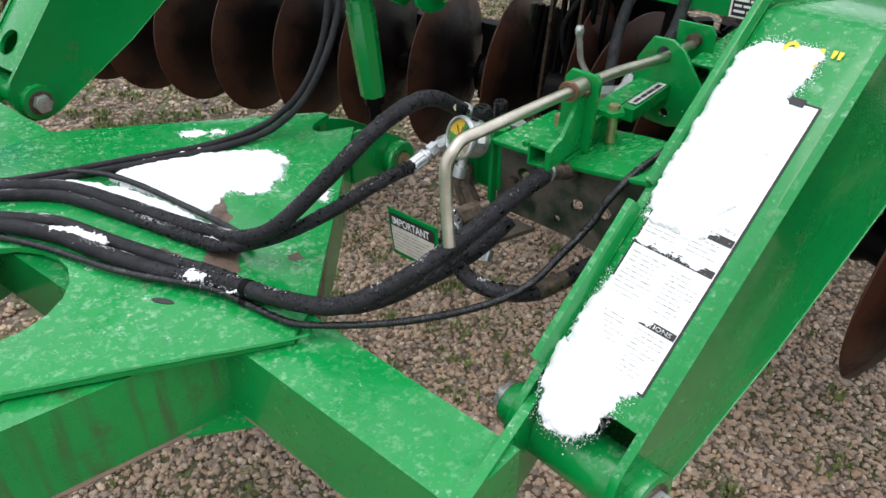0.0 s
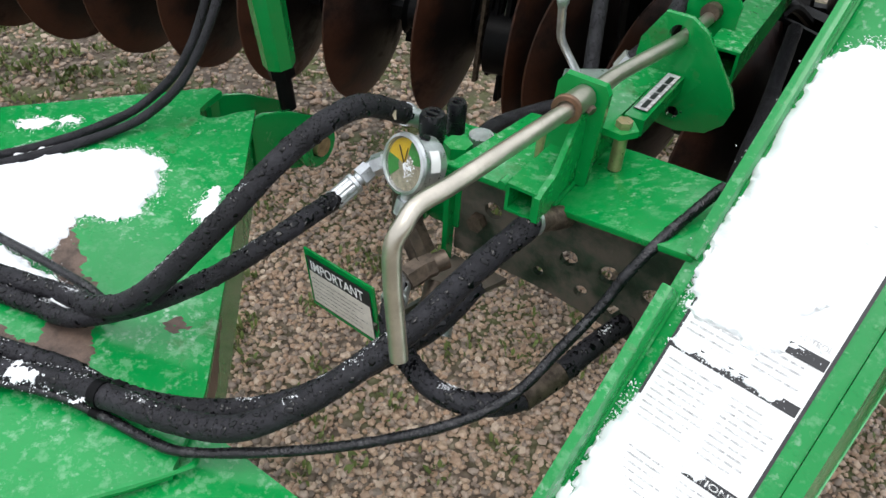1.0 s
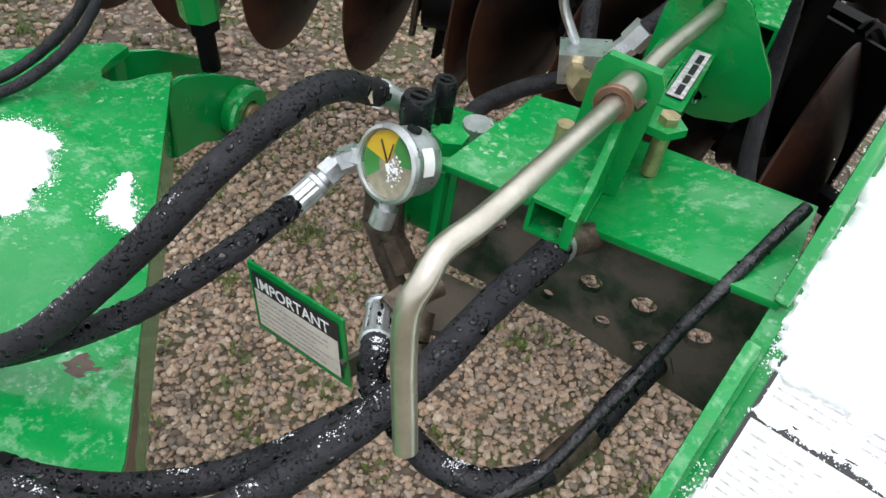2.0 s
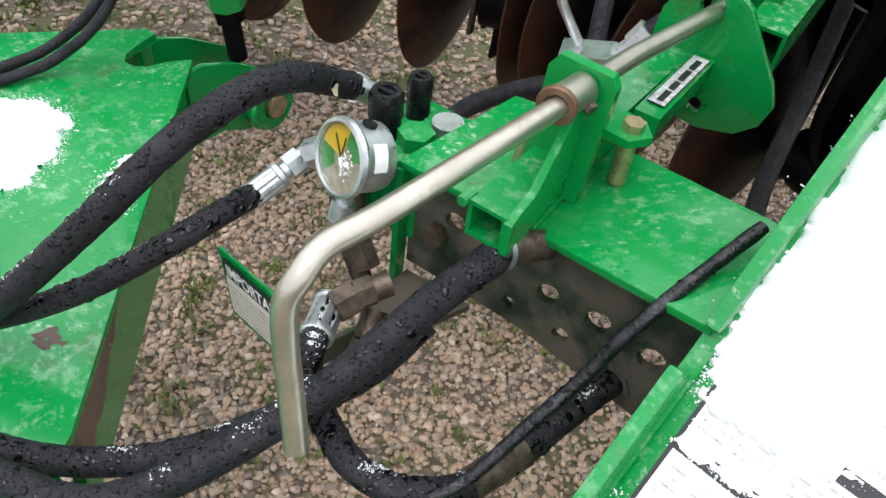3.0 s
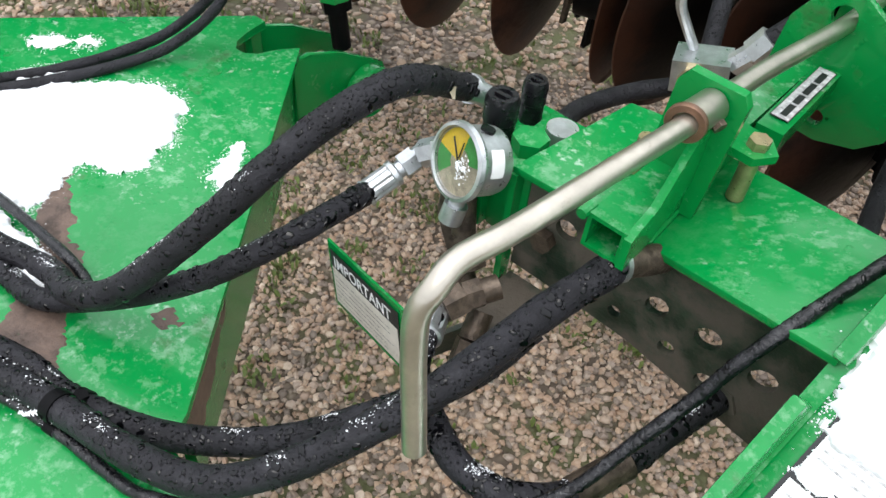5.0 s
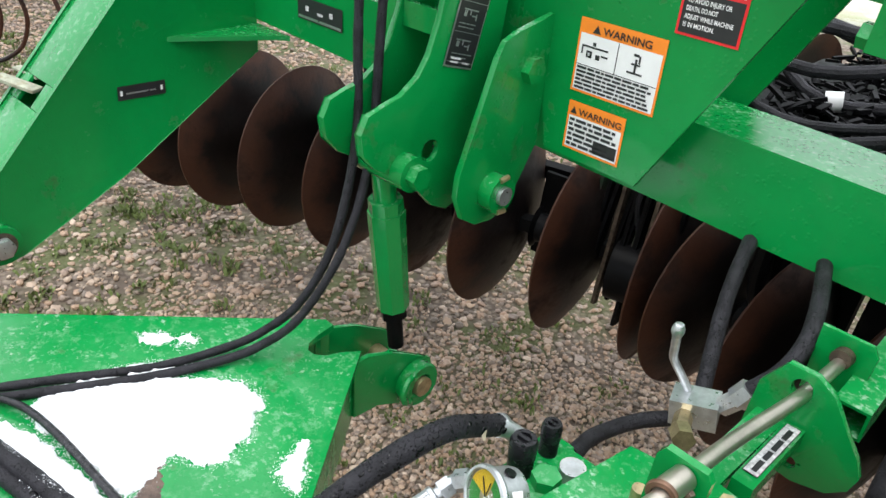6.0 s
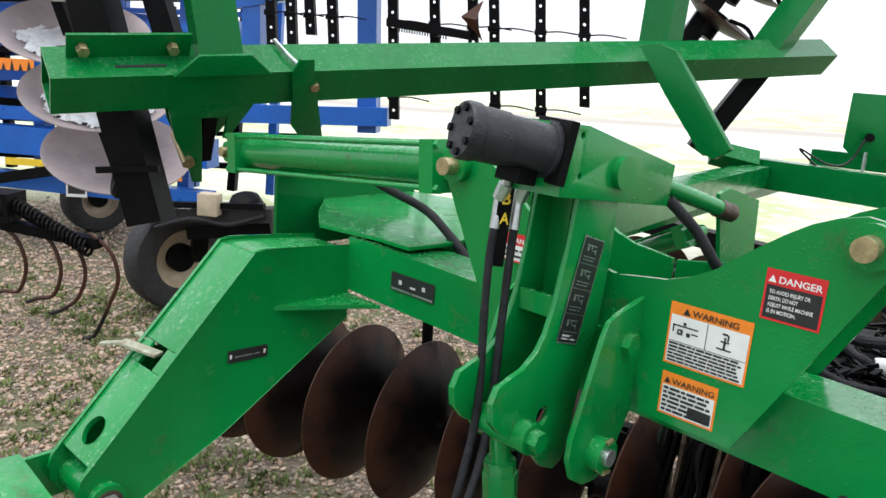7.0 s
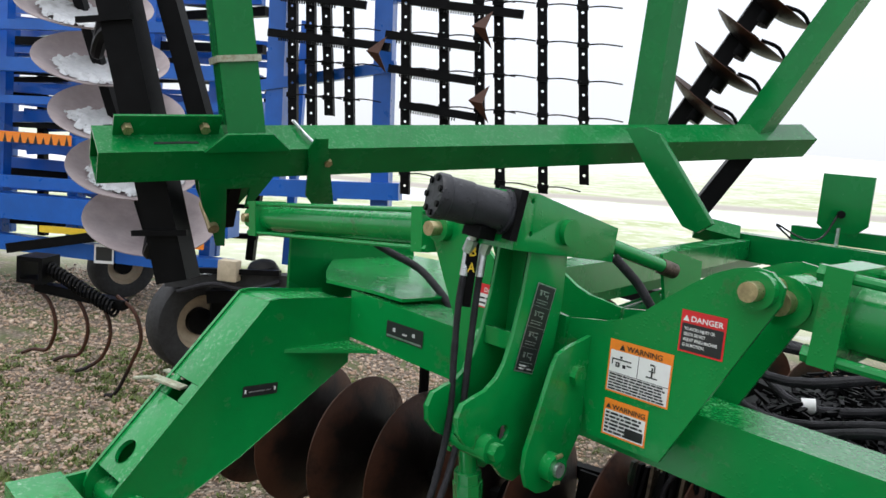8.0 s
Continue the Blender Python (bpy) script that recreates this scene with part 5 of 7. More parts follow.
def build_hoses():
    for name, r, label, pts in HOSES:
        t = thing(name, pts[0], label, "cable" if "cable" in name else "hose", "hoses of the harrow")
        part("sheath", sweep(pts, r, 14, 10, wobble=0.05 if r > 0.01 else 0.12), CABLE if r < 0.007 else RUBBER, t)
        end = [Vector(p) for p in pts[-2:]]
        if "motor" in label:
            d = (end[1] - end[0]).normalized()
            part("ferrule", cyl(end[1] - d * 0.01, end[1] + d * 0.045, 0.0095), ZINC, t, "silver crimped ferrule", bevel=0.002)
        elif "gauge fitting" in label or "channel" in label or "arching" in label:
            d = (end[1] - end[0]).normalized()
            if "arching" in label:
                part("ferrule", cyl(end[1] - d * 0.004, end[1] + d * 0.004, r * 1.1), ZINC, t, "thin steel clamp band", bevel=0.001)
                q = end[0].lerp(end[1], 0.42)
                bm, rows = bmesh.new(), []
                _, sx, up = axes_of(d, (0, 0, 1))
                for k in range(9):
                    a = radians(-20 + 17 * k)
                    w = 0.003 + 0.0035 * abs(math.sin(k * 1.9))
                    o = (sx * math.cos(a) + up * math.sin(a)) * (r * 1.05 + (0.006 if k == 0 else 0))
                    rows.append((bm.verts.new(q + o - d * w), bm.verts.new(q + o + d * w)))
                for a, c in zip(rows, rows[1:]):
                    bm.faces.new((a[0], a[1], c[1], c[0]))
                part("paper_flag", bm, TAN, t, "torn scrap of paper round the hose")
            elif "gauge" in label:
                d = (Vector((0.371, -0.406, 1.217)) - end[1]).normalized()
                part("ferrule", crimped(end[1] - d * 0.006, d, 0.04, r * 1.1), ZINC, t, "silver crimped ferrule")
                part("ferrule_neck", cyl(end[1] + d * 0.034, end[1] + d * 0.042, r * 0.72), ZINC, t, bevel=0.001)
                part("hose_nut", hexa(end[1] + d * 0.040, d, 0.0135, 0.016), ZINC, t, bevel=0.001)
            else:
                d = Vector((0.026, 0.056, -0.014)).normalized()
                part("clamp_ring", cyl(end[1] - d * 0.002, end[1] + d * 0.003, r * 1.06), ZINC, t)
                part("ferrule", cyl(end[1] + d * 0.002, end[1] + d * 0.05, r * 0.92), FITTING, t, "dull steel hose end", bevel=0.002)
        elif "loop" in label:
            p, d = Vector(pts[0]), (Vector(pts[1]) - Vector(pts[0])).normalized()
            part("ferrule", crimped(p - d * 0.004, d, 0.05, r * 1.2), ZINC, t, "silver crimped ferrule")
            q = Vector(pts[6])
            part("coupling", cyl(q, Vector(pts[7]), r * 1.12), FITTING, t, "rusty coupling")
            part("wall_union", hexa(end[1] - (end[1] - end[0]).normalized() * 0.012, end[1] - end[0], r * 1.5, 0.03), GRIME, t, "mud-caked union", bevel=0.003)
    # water standing in drops on the near hoses
    rng = random.Random(23)
    cap = [[(math.cos(6.2832 * k / 7) * wide, math.sin(6.2832 * k / 7) * wide, lift) for k in range(7)] for lift, wide in ((0.0, 1.0), (0.5, 0.82))]
    sheaths = [ob for ob in bpy.data.objects if ob.name.split(".")[0] == "sheath"]
    for (name, r, label, pts), sheath in zip(HOSES[:6], sheaths):
        path, bm = smooth_path(pts, 10), bmesh.new()
        first = int(len(path) * (0.3 if len(pts) > 11 else 0.0))
        for _ in range(360 if r > 0.01 else 200):
            i = rng.randrange(first, len(path) - 1)
            a = rng.gauss(0.2, 1.0)
            d = (path[i + 1] - path[i]).normalized()
            side = d.cross(Vector((0, 0, 1))).normalized()
            out = side * math.sin(a) + side.cross(d) * math.cos(a)
            c = path[i].lerp(path[i + 1], rng.random()) + out * r * 0.975
            across, size, long = out.cross(d), rng.choice((0.0010, 0.0014, 0.0018, 0.0024, 0.0032)) * rng.uniform(0.8, 1.2) * (0.6 if r < 0.01 else 1.0), rng.uniform(0.8, 1.7)
            turn = rng.uniform(0, 3.14)
            u, v = d * math.cos(turn) + across * math.sin(turn), across * math.cos(turn) - d * math.sin(turn)
            rings = [[bm.verts.new(c + (u * x * long + v * y + out * z * 0.6) * size * rng.uniform(0.85, 1.15)) for x, y, z in ring] for ring in cap]
            for k in range(7):
                bm.faces.new((rings[0][k], rings[0][(k + 1) % 7], rings[1][(k + 1) % 7], rings[1][k]))
            top = bm.verts.new(c + out * size * 0.5)
            for k in range(7):
                bm.faces.new((rings[1][k], rings[1][(k + 1) % 7], top))
        tagged(part("water_film", bm, DROP, sheath), "clear water drops beaded on the rubber", kind="stuff")
    add = thing("snow_patch", (0.1, -0.8, 1.07), "small clots of snow and slush stuck along the hoses", "snow")
    rng = random.Random(17)
    bm = bmesh.new()
    for name, r, label, pts in HOSES[:5]:
        path = smooth_path(pts, 8)
        for _ in range(10):
            at = rng.uniform(0.05, 0.5) if rng.random() < 0.75 else rng.uniform(0.6, 0.97)
            lean, wide = rng.gauss(-0.3, 0.3), rng.uniform(0.3, 1.2)
            for k in range(rng.randint(20, 90)):
                i = max(1, min(len(path) - 2, int(len(path) * at + rng.gauss(0, wide))))
                a = lean + rng.gauss(0, 0.2)
                d = (path[i + 1] - path[i]).normalized()
                side = d.cross(Vector((0, 0, 1))).normalized()
                up = side.cross(d)
                out = side * math.sin(a) + up * math.cos(a)
                c = path[i].lerp(path[i + 1], rng.random()) + out * r * 0.99
                size = rng.uniform(0.0003, 0.0007) * (2.0 if rng.random() < 0.05 else 1.0)
                across = out.cross(d)
                ring = [bm.verts.new(c + (d * math.cos(q) + across * math.sin(q)) * size * rng.uniform(0.5, 1.5)) for q in (0, 1.26, 2.51, 3.77, 5.03)]
                tip = bm.verts.new(c + out * size * 0.8)
                for q in range(5):
                    bm.faces.new((ring[q], ring[(q + 1) % 5], tip))
    tagged(part("slush", bm, SNOW, add), kind="stuff")
    s = thing("snow_patch", (0.15, -0.81, 1.068), "slush packed between the bundled hoses", "snow")
    snow_patch(s, [(0.125, -0.812), (0.17, -0.792), (0.21, -0.777), (0.25, -0.768), (0.272, -0.764), (0.276, -0.778), (0.245, -0.788), (0.205, -0.798), (0.16, -0.815)], lambda x, y, h: Vector((x, y, 1.071 + h)), 0.009, cell=0.0025, rag=0.018, seed=61.0, crumbs=900)
    s = thing("snow_patch", (-0.09, -0.86, 1.068), "clots of slush on the hose bundle", "snow")
    snow_patch(s, [(-0.16, -0.868), (-0.136, -0.847), (-0.091, -0.836), (-0.05, -0.828), (-0.036, -0.839), (-0.077, -0.852), (-0.123, -0.861)], lambda x, y, h: Vector((x, y, 1.066 + h)), 0.008, cell=0.0025, rag=0.02, seed=63.0, crumbs=500)
    t = thing("cable_tie", (0.262, -0.766, 1.06), "tape band binding the hose bundle", "cable tie")
    for name, r, label, pts in (HOSES[2], HOSES[3], HOSES[5]):
        path = smooth_path(pts, 10)
        i = min(range(len(path)), key=lambda k: abs(path[k].x - 0.262))
        d = (path[i + 1] - path[i]).normalized()
        part("band", cyl(path[i] - d * 0.006, path[i] + d * 0.006, r * 1.12, seg=20), BLACK, t, bevel=0.001)
    part("strap", beam((0.258, -0.789, 1.073), (0.264, -0.745, 1.066), 0.011, 0.0025), BLACK, t, bevel=0.0008)


build_hoses()


def build_shutoff():
    t = thing("shutoff_valve", (0.5, -0.04, 1.18), "zinc-plated shut-off valve with an upright lever", "valve")
    part("body", beam((0.475, -0.065, 1.215), (0.535, -0.045, 1.225), 0.045, 0.04), ZINC, t, bevel=0.003)
    fitting_run("union", [(0.535, -0.045, 1.235), (0.55, -0.04, 1.255), (0.562, -0.034, 1.278)], [0.014, 0.017], ZINC, t)
    fitting_run("union", [(0.50, -0.075, 1.215), (0.52, -0.13, 1.235), (0.535, -0.15, 1.24)], [0.013, 0.016], BRASS, t)
    part("lever", sweep([(0.487, -0.05, 1.238), (0.475, -0.062, 1.265), (0.468, -0.085, 1.30), (0.473, -0.106, 1.335), (0.476, -0.118, 1.362)], 0.006, 10, 6), ZINC, t, "flat steel lever")
    part("knob", lathe([(0, 0.011), (0.006, 0.009), (0.0085, 0.003), (0.0085, -0.003), (0.006, -0.01), (0, -0.011)], (0.477, -0.121, 1.370), (0, 0, 1), 16), ZINC, t)


build_shutoff()


def build_stay():
    t = thing("support_stay", (0.678, 0.1, 1.29), "frosted green square stay running back under the front beam", "stay")
    part("tube", hollow((0.678, -0.03, 1.303), (0.678, 0.36, 1.303), 0.045, 0.045, 0.004), GREEN, t, bevel=0.003)
    part("saddle", beam((0.64, 0.30, 1.333), (0.716, 0.30, 1.331), 0.06, 0.016), GREEN, t, bevel=0.002)


build_stay()

# ---- main frame ----
def build_frame():
    t = thing("main_frame", (0, 0.3, 1.38), "green welded box-tube main frame of the disc harrow", "frame")
    part("front_beam", hollow((-0.95, 0.2975, 1.463), (1.7, 0.2975, 1.387), 0.155, 0.155, 0.01), GREEN, t, bevel=0.012, seg=3)
    part("side_beam", hollow((-0.86, 0.385, 1.462), (-1.05, 3.5, 1.55), 0.15, 0.165, 0.01), GREEN_SHADED, t, bevel=0.008)
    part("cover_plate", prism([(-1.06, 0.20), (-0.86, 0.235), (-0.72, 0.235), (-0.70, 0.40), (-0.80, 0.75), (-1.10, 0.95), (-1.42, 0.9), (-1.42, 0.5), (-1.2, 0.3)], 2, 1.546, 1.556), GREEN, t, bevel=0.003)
    part("upright_bracket", prism([(0.28, 1.40), (0.95, 1.40), (0.88, 1.66), (0.60, 1.70), (0.28, 1.68)], 0, -1.41, -1.395), GREEN_SHADED, t, bevel=0.002)
    part("rear_beam", hollow((-0.45, 0.385, 1.63), (-1.02, 3.35, 1.575), 0.11, 0.11, 0.01), GREEN_SHADED, t, bevel=0.006)
    part("rear_beam", hollow((-1.05, 3.28, 1.585), (1.2, 3.05, 1.60), 0.13, 0.16, 0.01), GREEN_SHADED, t, bevel=0.006)
    part("rear_beam", hollow((-0.9, 3.75, 1.68), (1.2, 3.6, 1.72), 0.10, 0.09, 0.01), GREEN_SHADED, t, bevel=0.006)
    for s, m_ in ((1, 0.0), (-1, -0.08)):
        pts = [(-0.035, 1.545), (-0.035, 1.66), (0.02, 1.668), (0.065, 1.674), (0.11, 1.69), (0.155, 1.715), (0.21, 1.76), (0.265, 1.802), (0.305, 1.828), (0.344, 1.845), (0.385, 1.855), (0.42, 1.85), (0.448, 1.825), (0.445, 1.79), (0.235, 1.395), (0.047, 1.40), (0.018, 1.545)]
        pts = [(m_ + s * u, z) for u, z in pts]
        for v in (0.148, 0.386):
            part("tower_plate", prism(pts[::s], 1, v, v + 0.012), GREEN, t, bevel=0.003)
        c = m_ + s * 0.402
        part("pin_boss", cyl((c, 0.125, 1.812), (c, 0.15, 1.812), 0.038), GREEN, t, bevel=0.004)
        part("pin", cyl((c, 0.09, 1.812), (c, 0.40, 1.812), 0.020), BRASS, t, "gold-coloured zinc pin", bevel=0.004)
    # lug plates of the leveller
    for u in (0.03, -0.21):
        part("lug_plate", prism([(0.148, 1.40), (0.148, 1.63), (0.125, 1.625), (0.06, 1.612), (0.03, 1.60), (0.015, 1.575), (-0.052, 1.39), (-0.055, 1.35), (-0.035, 1.305), (0.0, 1.283), (0.045, 1.278), (0.085, 1.295)], 0, u - 0.012, u, holes=[(0.032, 1.342, 0.018)]), GREEN, t, bevel=0.003)
        part("lug_boss", cyl((u, 0.032, 1.342), (u + 0.028, 0.032, 1.342), 0.034), GREEN, t, bevel=0.003)
        part("lug_pin", cyl((u + 0.02, 0.032, 1.342), (u + 0.036, 0.032, 1.342), 0.017), ZINC, t, "steel pin", bevel=0.002)
    part("lug_bolt", hexa((0.03, 0.10, 1.545), (1, 0, 0), 0.024, 0.016), GREEN, t, bevel=0.003)
    part("cotter_pin", cyl((0.058, 0.022, 1.372), (0.058, 0.042, 1.374), 0.005, seg=8), BRASS, t)
    part("cotter_pin", cyl((0.058, 0.022, 1.312), (0.058, 0.042, 1.31), 0.005, seg=8), BRASS, t)
    return t


def warning_decals(t):
    ex, ey = (1, 0, 0.0), (0, 0, 1)
    # orange warning with two pictures
    o = (0.084, 0.1475, 1.518)
    items = [(0, 0, 0.158, 0.121, ORANGE), (0.004, 0.004, 0.150, 0.093, WHITE), (0.076, 0.046, 0.0015, 0.05, INK), (0.004, 0.0455, 0.150, 0.0012, INK)]
    items += [(0.045, 0.1005, 0.088, 0.0165, INK, "WARNING"), (0.026, 0.1005, 0.015, 0.013, INK, "^")]
    items += [(0.010, 0.076, 0.05, 0.003, INK), (0.010, 0.064, 0.003, 0.014, INK), (0.020, 0.060, 0.011, 0.011, INK), (0.023, 0.063, 0.005, 0.005, WHITE), (0.038, 0.060, 0.008, 0.008, INK), (0.048, 0.066, 0.013, 0.003, INK), (0.030, 0.080, 0.006, 0.006, INK), (0.098, 0.056, 0.028, 0.003, INK), (0.110, 0.058, 0.004, 0.022, INK), (0.104, 0.070, 0.016, 0.003, INK), (0.116, 0.074, 0.003, 0.012, INK), (0.106, 0.084, 0.010, 0.004, INK)]
    items += bars(0.007, 0.005, 0.144, 0.04, 6, INK, 0.6, 0.08, 6)
    decal(t, o, ex, ey, items, "warning_decal", "orange and white warning decal")
    # smaller warning
    o = (0.087, 0.1475, 1.416)
    items = [(0, 0, 0.112, 0.085, ORANGE), (0.004, 0.004, 0.104, 0.056, WHITE), (0.022, 0.063, 0.084, 0.0155, INK, "WARNING"), (0.006, 0.064, 0.013, 0.012, INK, "^")]
    items += bars(0.007, 0.006, 0.098, 0.052, 6, INK, 0.6, 0.2, 7) + [(0.06, 0.008, 0.046, 0.022, INK)]
    decal(t, o, ex, ey, items, "warning_decal", "small orange and white warning decal")
    # red danger
    o = (0.247, 0.1475, 1.652)
    items = [(0, 0, 0.100, 0.09, RED), (0.004, 0.004, 0.092, 0.058, INK), (0.022, 0.0665, 0.072, 0.0165, WHITE, "DANGER"), (0.005, 0.067, 0.014, 0.013, WHITE, "^")]
    for k, row in enumerate(("TO AVOID INJURY OR", "DEATH, DO NOT", "ADJUST WHILE MACHINE", "IS IN MOTION.")):
        items.append((0.010, 0.0475 - k * 0.0115, 0.0038 * len(row), 0.0095, WHITE, row))
    decal(t, o, ex, ey, items, "danger_decal", "red and black danger decal")
    o = (-0.335, 0.1475, 1.625)
    items = [(0, 0, 0.10, 0.064, RED), (0.004, 0.004, 0.092, 0.034, WHITE), (0.025, 0.0425, 0.07, 0.016, WHITE, "DANGER")] + bars(0.008, 0.007, 0.08, 0.026, 2, INK, 0.4, 0.2, 9)
    decal(t, o, ex, ey, items, "danger_decal", "red and white danger decal")
    o = (-0.76, 0.2185, 1.432)
    decal(t, o, ex, ey, [(0, 0, 0.165, 0.052, INK), (0.03, 0.022, 0.012, 0.012, FAINT), (0.075, 0.02, 0.02, 0.006, FAINT), (0.12, 0.024, 0.012, 0.012, FAINT), (0.004, 0.004, 0.157, 0.006, ZINC)], "data_plate", "black data plate")
    decal(t, (0.632, 0.2185, 1.342), ex, ey, [(0, 0, 0.085, 0.05, WHITE), (0.004, 0.004, 0.077, 0.042, INK)] + bars(0.008, 0.008, 0.06, 0.034, 3, WHITE, 0.45, 0.2, 21), "small_decal", "small black and white printed decal")
    decal(arm_l, (-0.9435, -0.168, 1.243), (0, 1, -0.03), (0, 0.03, 1), [(0, 0, 0.12, 0.034, INK), (0.006, 0.011, 0.006, 0.012, WHITE), (0.107, 0.011, 0.006, 0.012, WHITE), (0.02, 0.013, 0.075, 0.004, ZINC)], "data_plate", "small black data plate")


frame_ob = build_frame()
warning_decals(frame_ob)


def build_leveller():
    t = thing("leveller", (-0.085, 0.0, 1.3), "green leveller linkage with a black hydraulic motor on top", "linkage")
    plate = [(-0.01, 1.87), (0.12, 1.85), (0.118, 1.70), (0.101, 1.563), (0.075, 1.50), (0.055, 1.40), (0.045, 1.33), (0.028, 1.295), (-0.0, 1.285), (-0.04, 1.305), (-0.078, 1.345), (-0.13, 1.385), (-0.175, 1.41), (-0.20, 1.44), (-0.206, 1.475), (-0.192, 1.503), (-0.165, 1.512), (-0.125, 1.522), (-0.09, 1.546), (-0.07, 1.575), (-0.05, 1.63), (-0.03, 1.72)]
    for u in (-0.04, -0.13):
        part("link_plate", prism(plate, 0, u - 0.012, u, holes=[(-0.052, 1.412, 0.019)]), GREEN, t, bevel=0.003)
    part("spacer", prism([(0.03, 1.85), (0.085, 1.85), (0.078, 1.60), (0.03, 1.60)], 0, -0.13, -0.052), GREEN, t, bevel=0.001)
    part("spacer", box((-0.128, -0.045, 1.60), (-0.054, -0.035, 1.64)), GREEN, t)
    part("gearbox", prism([(-0.085, 1.955), (-0.03, 1.952), (0.12, 1.915), (0.298, 1.872), (0.288, 1.788), (-0.102, 1.832)], 0, -0.14, -0.026, holes=[(0.102 - 0.15, 1.935, 0.006), (-0.045, 1.865, 0.006)]), GREEN, t, bevel=0.004)
    part("gearbox_pin", cyl((-0.026, 0.088, 1.866), (-0.012, 0.088, 1.866), 0.031), GREEN, t, bevel=0.005)
    part("push_rod", cyl((-0.05, 0.29, 1.83), (-0.01, 0.56, 1.757), 0.019), GREEN, t)
    part("rod_boot", cyl((-0.018, 0.51, 1.770), (-0.008, 0.565, 1.755), 0.0215), FITTING, t, "rusty greased rod end", bevel=0.004)
    part("rod_anchor", prism([(0.52, 1.80), (0.57, 1.81), (0.75, 1.77), (0.78, 1.56), (0.6, 1.56)], 0, -0.03, -0.02), GREEN, t, bevel=0.003)
    a, b = Vector((-0.065, -0.075, 1.905)), Vector((-0.135, -0.235, 1.934))
    d = (b - a).normalized()
    motor = part("motor", lathe([(0, 0), (0.05, 0), (0.05, 0.018), (0.043, 0.02), (0.043, 0.10), (0.046, 0.102), (0.046, 0.155), (0.049, 0.157), (0.049, 0.176), (0.046, 0.181), (0, 0.181)], a, d, 36), MOTOR, t, "charcoal painted hydraulic motor")
    _, s, n_ = axes_of(d, (0, 0, 1))
    for k in range(7):
        w = (s * math.cos(k / 7 * 6.283) + n_ * math.sin(k / 7 * 6.283)) * 0.037
        part("motor_bolt", hexa(a + d * 0.181 + w, d, 0.0075, 0.005), BLACK, motor)
    part("motor_flange", beam(a - d * 0.004, a + d * 0.012, 0.11, 0.11), BLACK, t, bevel=0.004)
    part("port_block", beam(a + d * 0.06 - n_ * 0.04, a + d * 0.06 - n_ * 0.066, 0.05, 0.05), BLACK, t, bevel=0.004)
    for p in ((-0.150, -0.11, 1.765), (-0.127, -0.083, 1.765)):
        q = Vector(p) + Vector((0.004, 0, 0.045))
        fitting_run("port_fitting", [q, q + Vector((0.012, 0, 0.028)), q + Vector((0.02, 0, 0.055))], [0.0135, 0.009], ZINC, t)
    part("port_tag", beam((-0.132, -0.106, 1.845), (-0.142, -0.106, 1.685), 0.026, 0.002, up=(0.67, -0.74, 0)), BLACK, t, "black tag with yellow letters")
    ex = Vector((0.74, 0.67, 0)).normalized()
    up = Vector((0.06, 0.0, 1)).normalized()
    for k, ch in enumerate("BA"):
        decal(t, Vector((-0.1385, -0.1125, 1.80 - 0.036 * k)), ex, up, [(0, 0, 0.016, 0.03, YELLOW, ch)], "tag_letter")
    o = (-0.0388, -0.040, 1.556)
    dy = Vector((0, 0.056, 0.198)).normalized()
    dx = Vector((0, dy.z, -dy.y))
    items = [(0, 0, 0.072, 0.205, ZINC), (0.003, 0.003, 0.066, 0.199, INK)]
    for k in range(4):
        y = 0.156 - k * 0.048
        items += [(0.014, y + 0.032, 0.036, 0.0022, ZINC), (0.016, y + 0.022, 0.007, 0.009, ZINC), (0.030, y + 0.025, 0.003, 0.008, ZINC), (0.036, y + 0.023, 0.012, 0.0022, ZINC), (0.046, y + 0.018, 0.003, 0.01, ZINC), (0.003, y - 0.003, 0.066, 0.0009, ZINC)] + bars(0.010, y + 0.002, 0.05, 0.012, 2, ZINC, 0.3, 0.3, 40 + k)
    items += [(0.012, 0.008, 0.02, 0.0025, WHITE), (0.012, 0.014, 0.026, 0.0025, WHITE), (0.042, 0.008, 0.018, 0.0025, WHITE)]
    decal(t, o, dx, dy, items, "picture_decal", "black pictogram strip with white figures")
    return t


def build_stay():
    t = thing("leveller_stay", (-0.11, -0.05, 0.92), "green turnbuckle stay between the leveller and the tongue", "stay")
    top, foot = Vector((-0.088, -0.115, 1.395)), Vector((-0.085, -0.053, 0.918))
    d = (foot - top).normalized()
    part("top_knuckle", cyl(top + Vector((-0.045, 0, 0)), top + Vector((0.075, 0, 0)), 0.03), GREEN, t, bevel=0.004)
    part("knuckle_bolt", hexa(top + Vector((0.075, 0, 0)), (1, 0, 0), 0.02, 0.02), GREEN, t, bevel=0.003)
    part("neck", cyl(top, top + d * 0.10, 0.021), GREEN, t)
    part("collar", cyl(top + d * 0.075, top + d * 0.105, 0.031, seg=8), GREEN, t, bevel=0.003)
    part("sleeve", cyl(top + d * 0.10, top + d * 0.315, 0.034, 0.031, seg=8), GREEN, t, "eight-sided green sleeve", bevel=0.004)
    part("thread", cyl(top + d * 0.315, top + d * 0.415, 0.016), BLACK, t, "greasy black thread")
    part("locknut", hexa(top + d * 0.315, d, 0.026, 0.025), BLACK, t)
    part("foot_knuckle", cyl(foot + Vector((-0.03, 0, 0)), foot + Vector((0.03, 0, 0)), 0.03), GREEN, t, bevel=0.003)


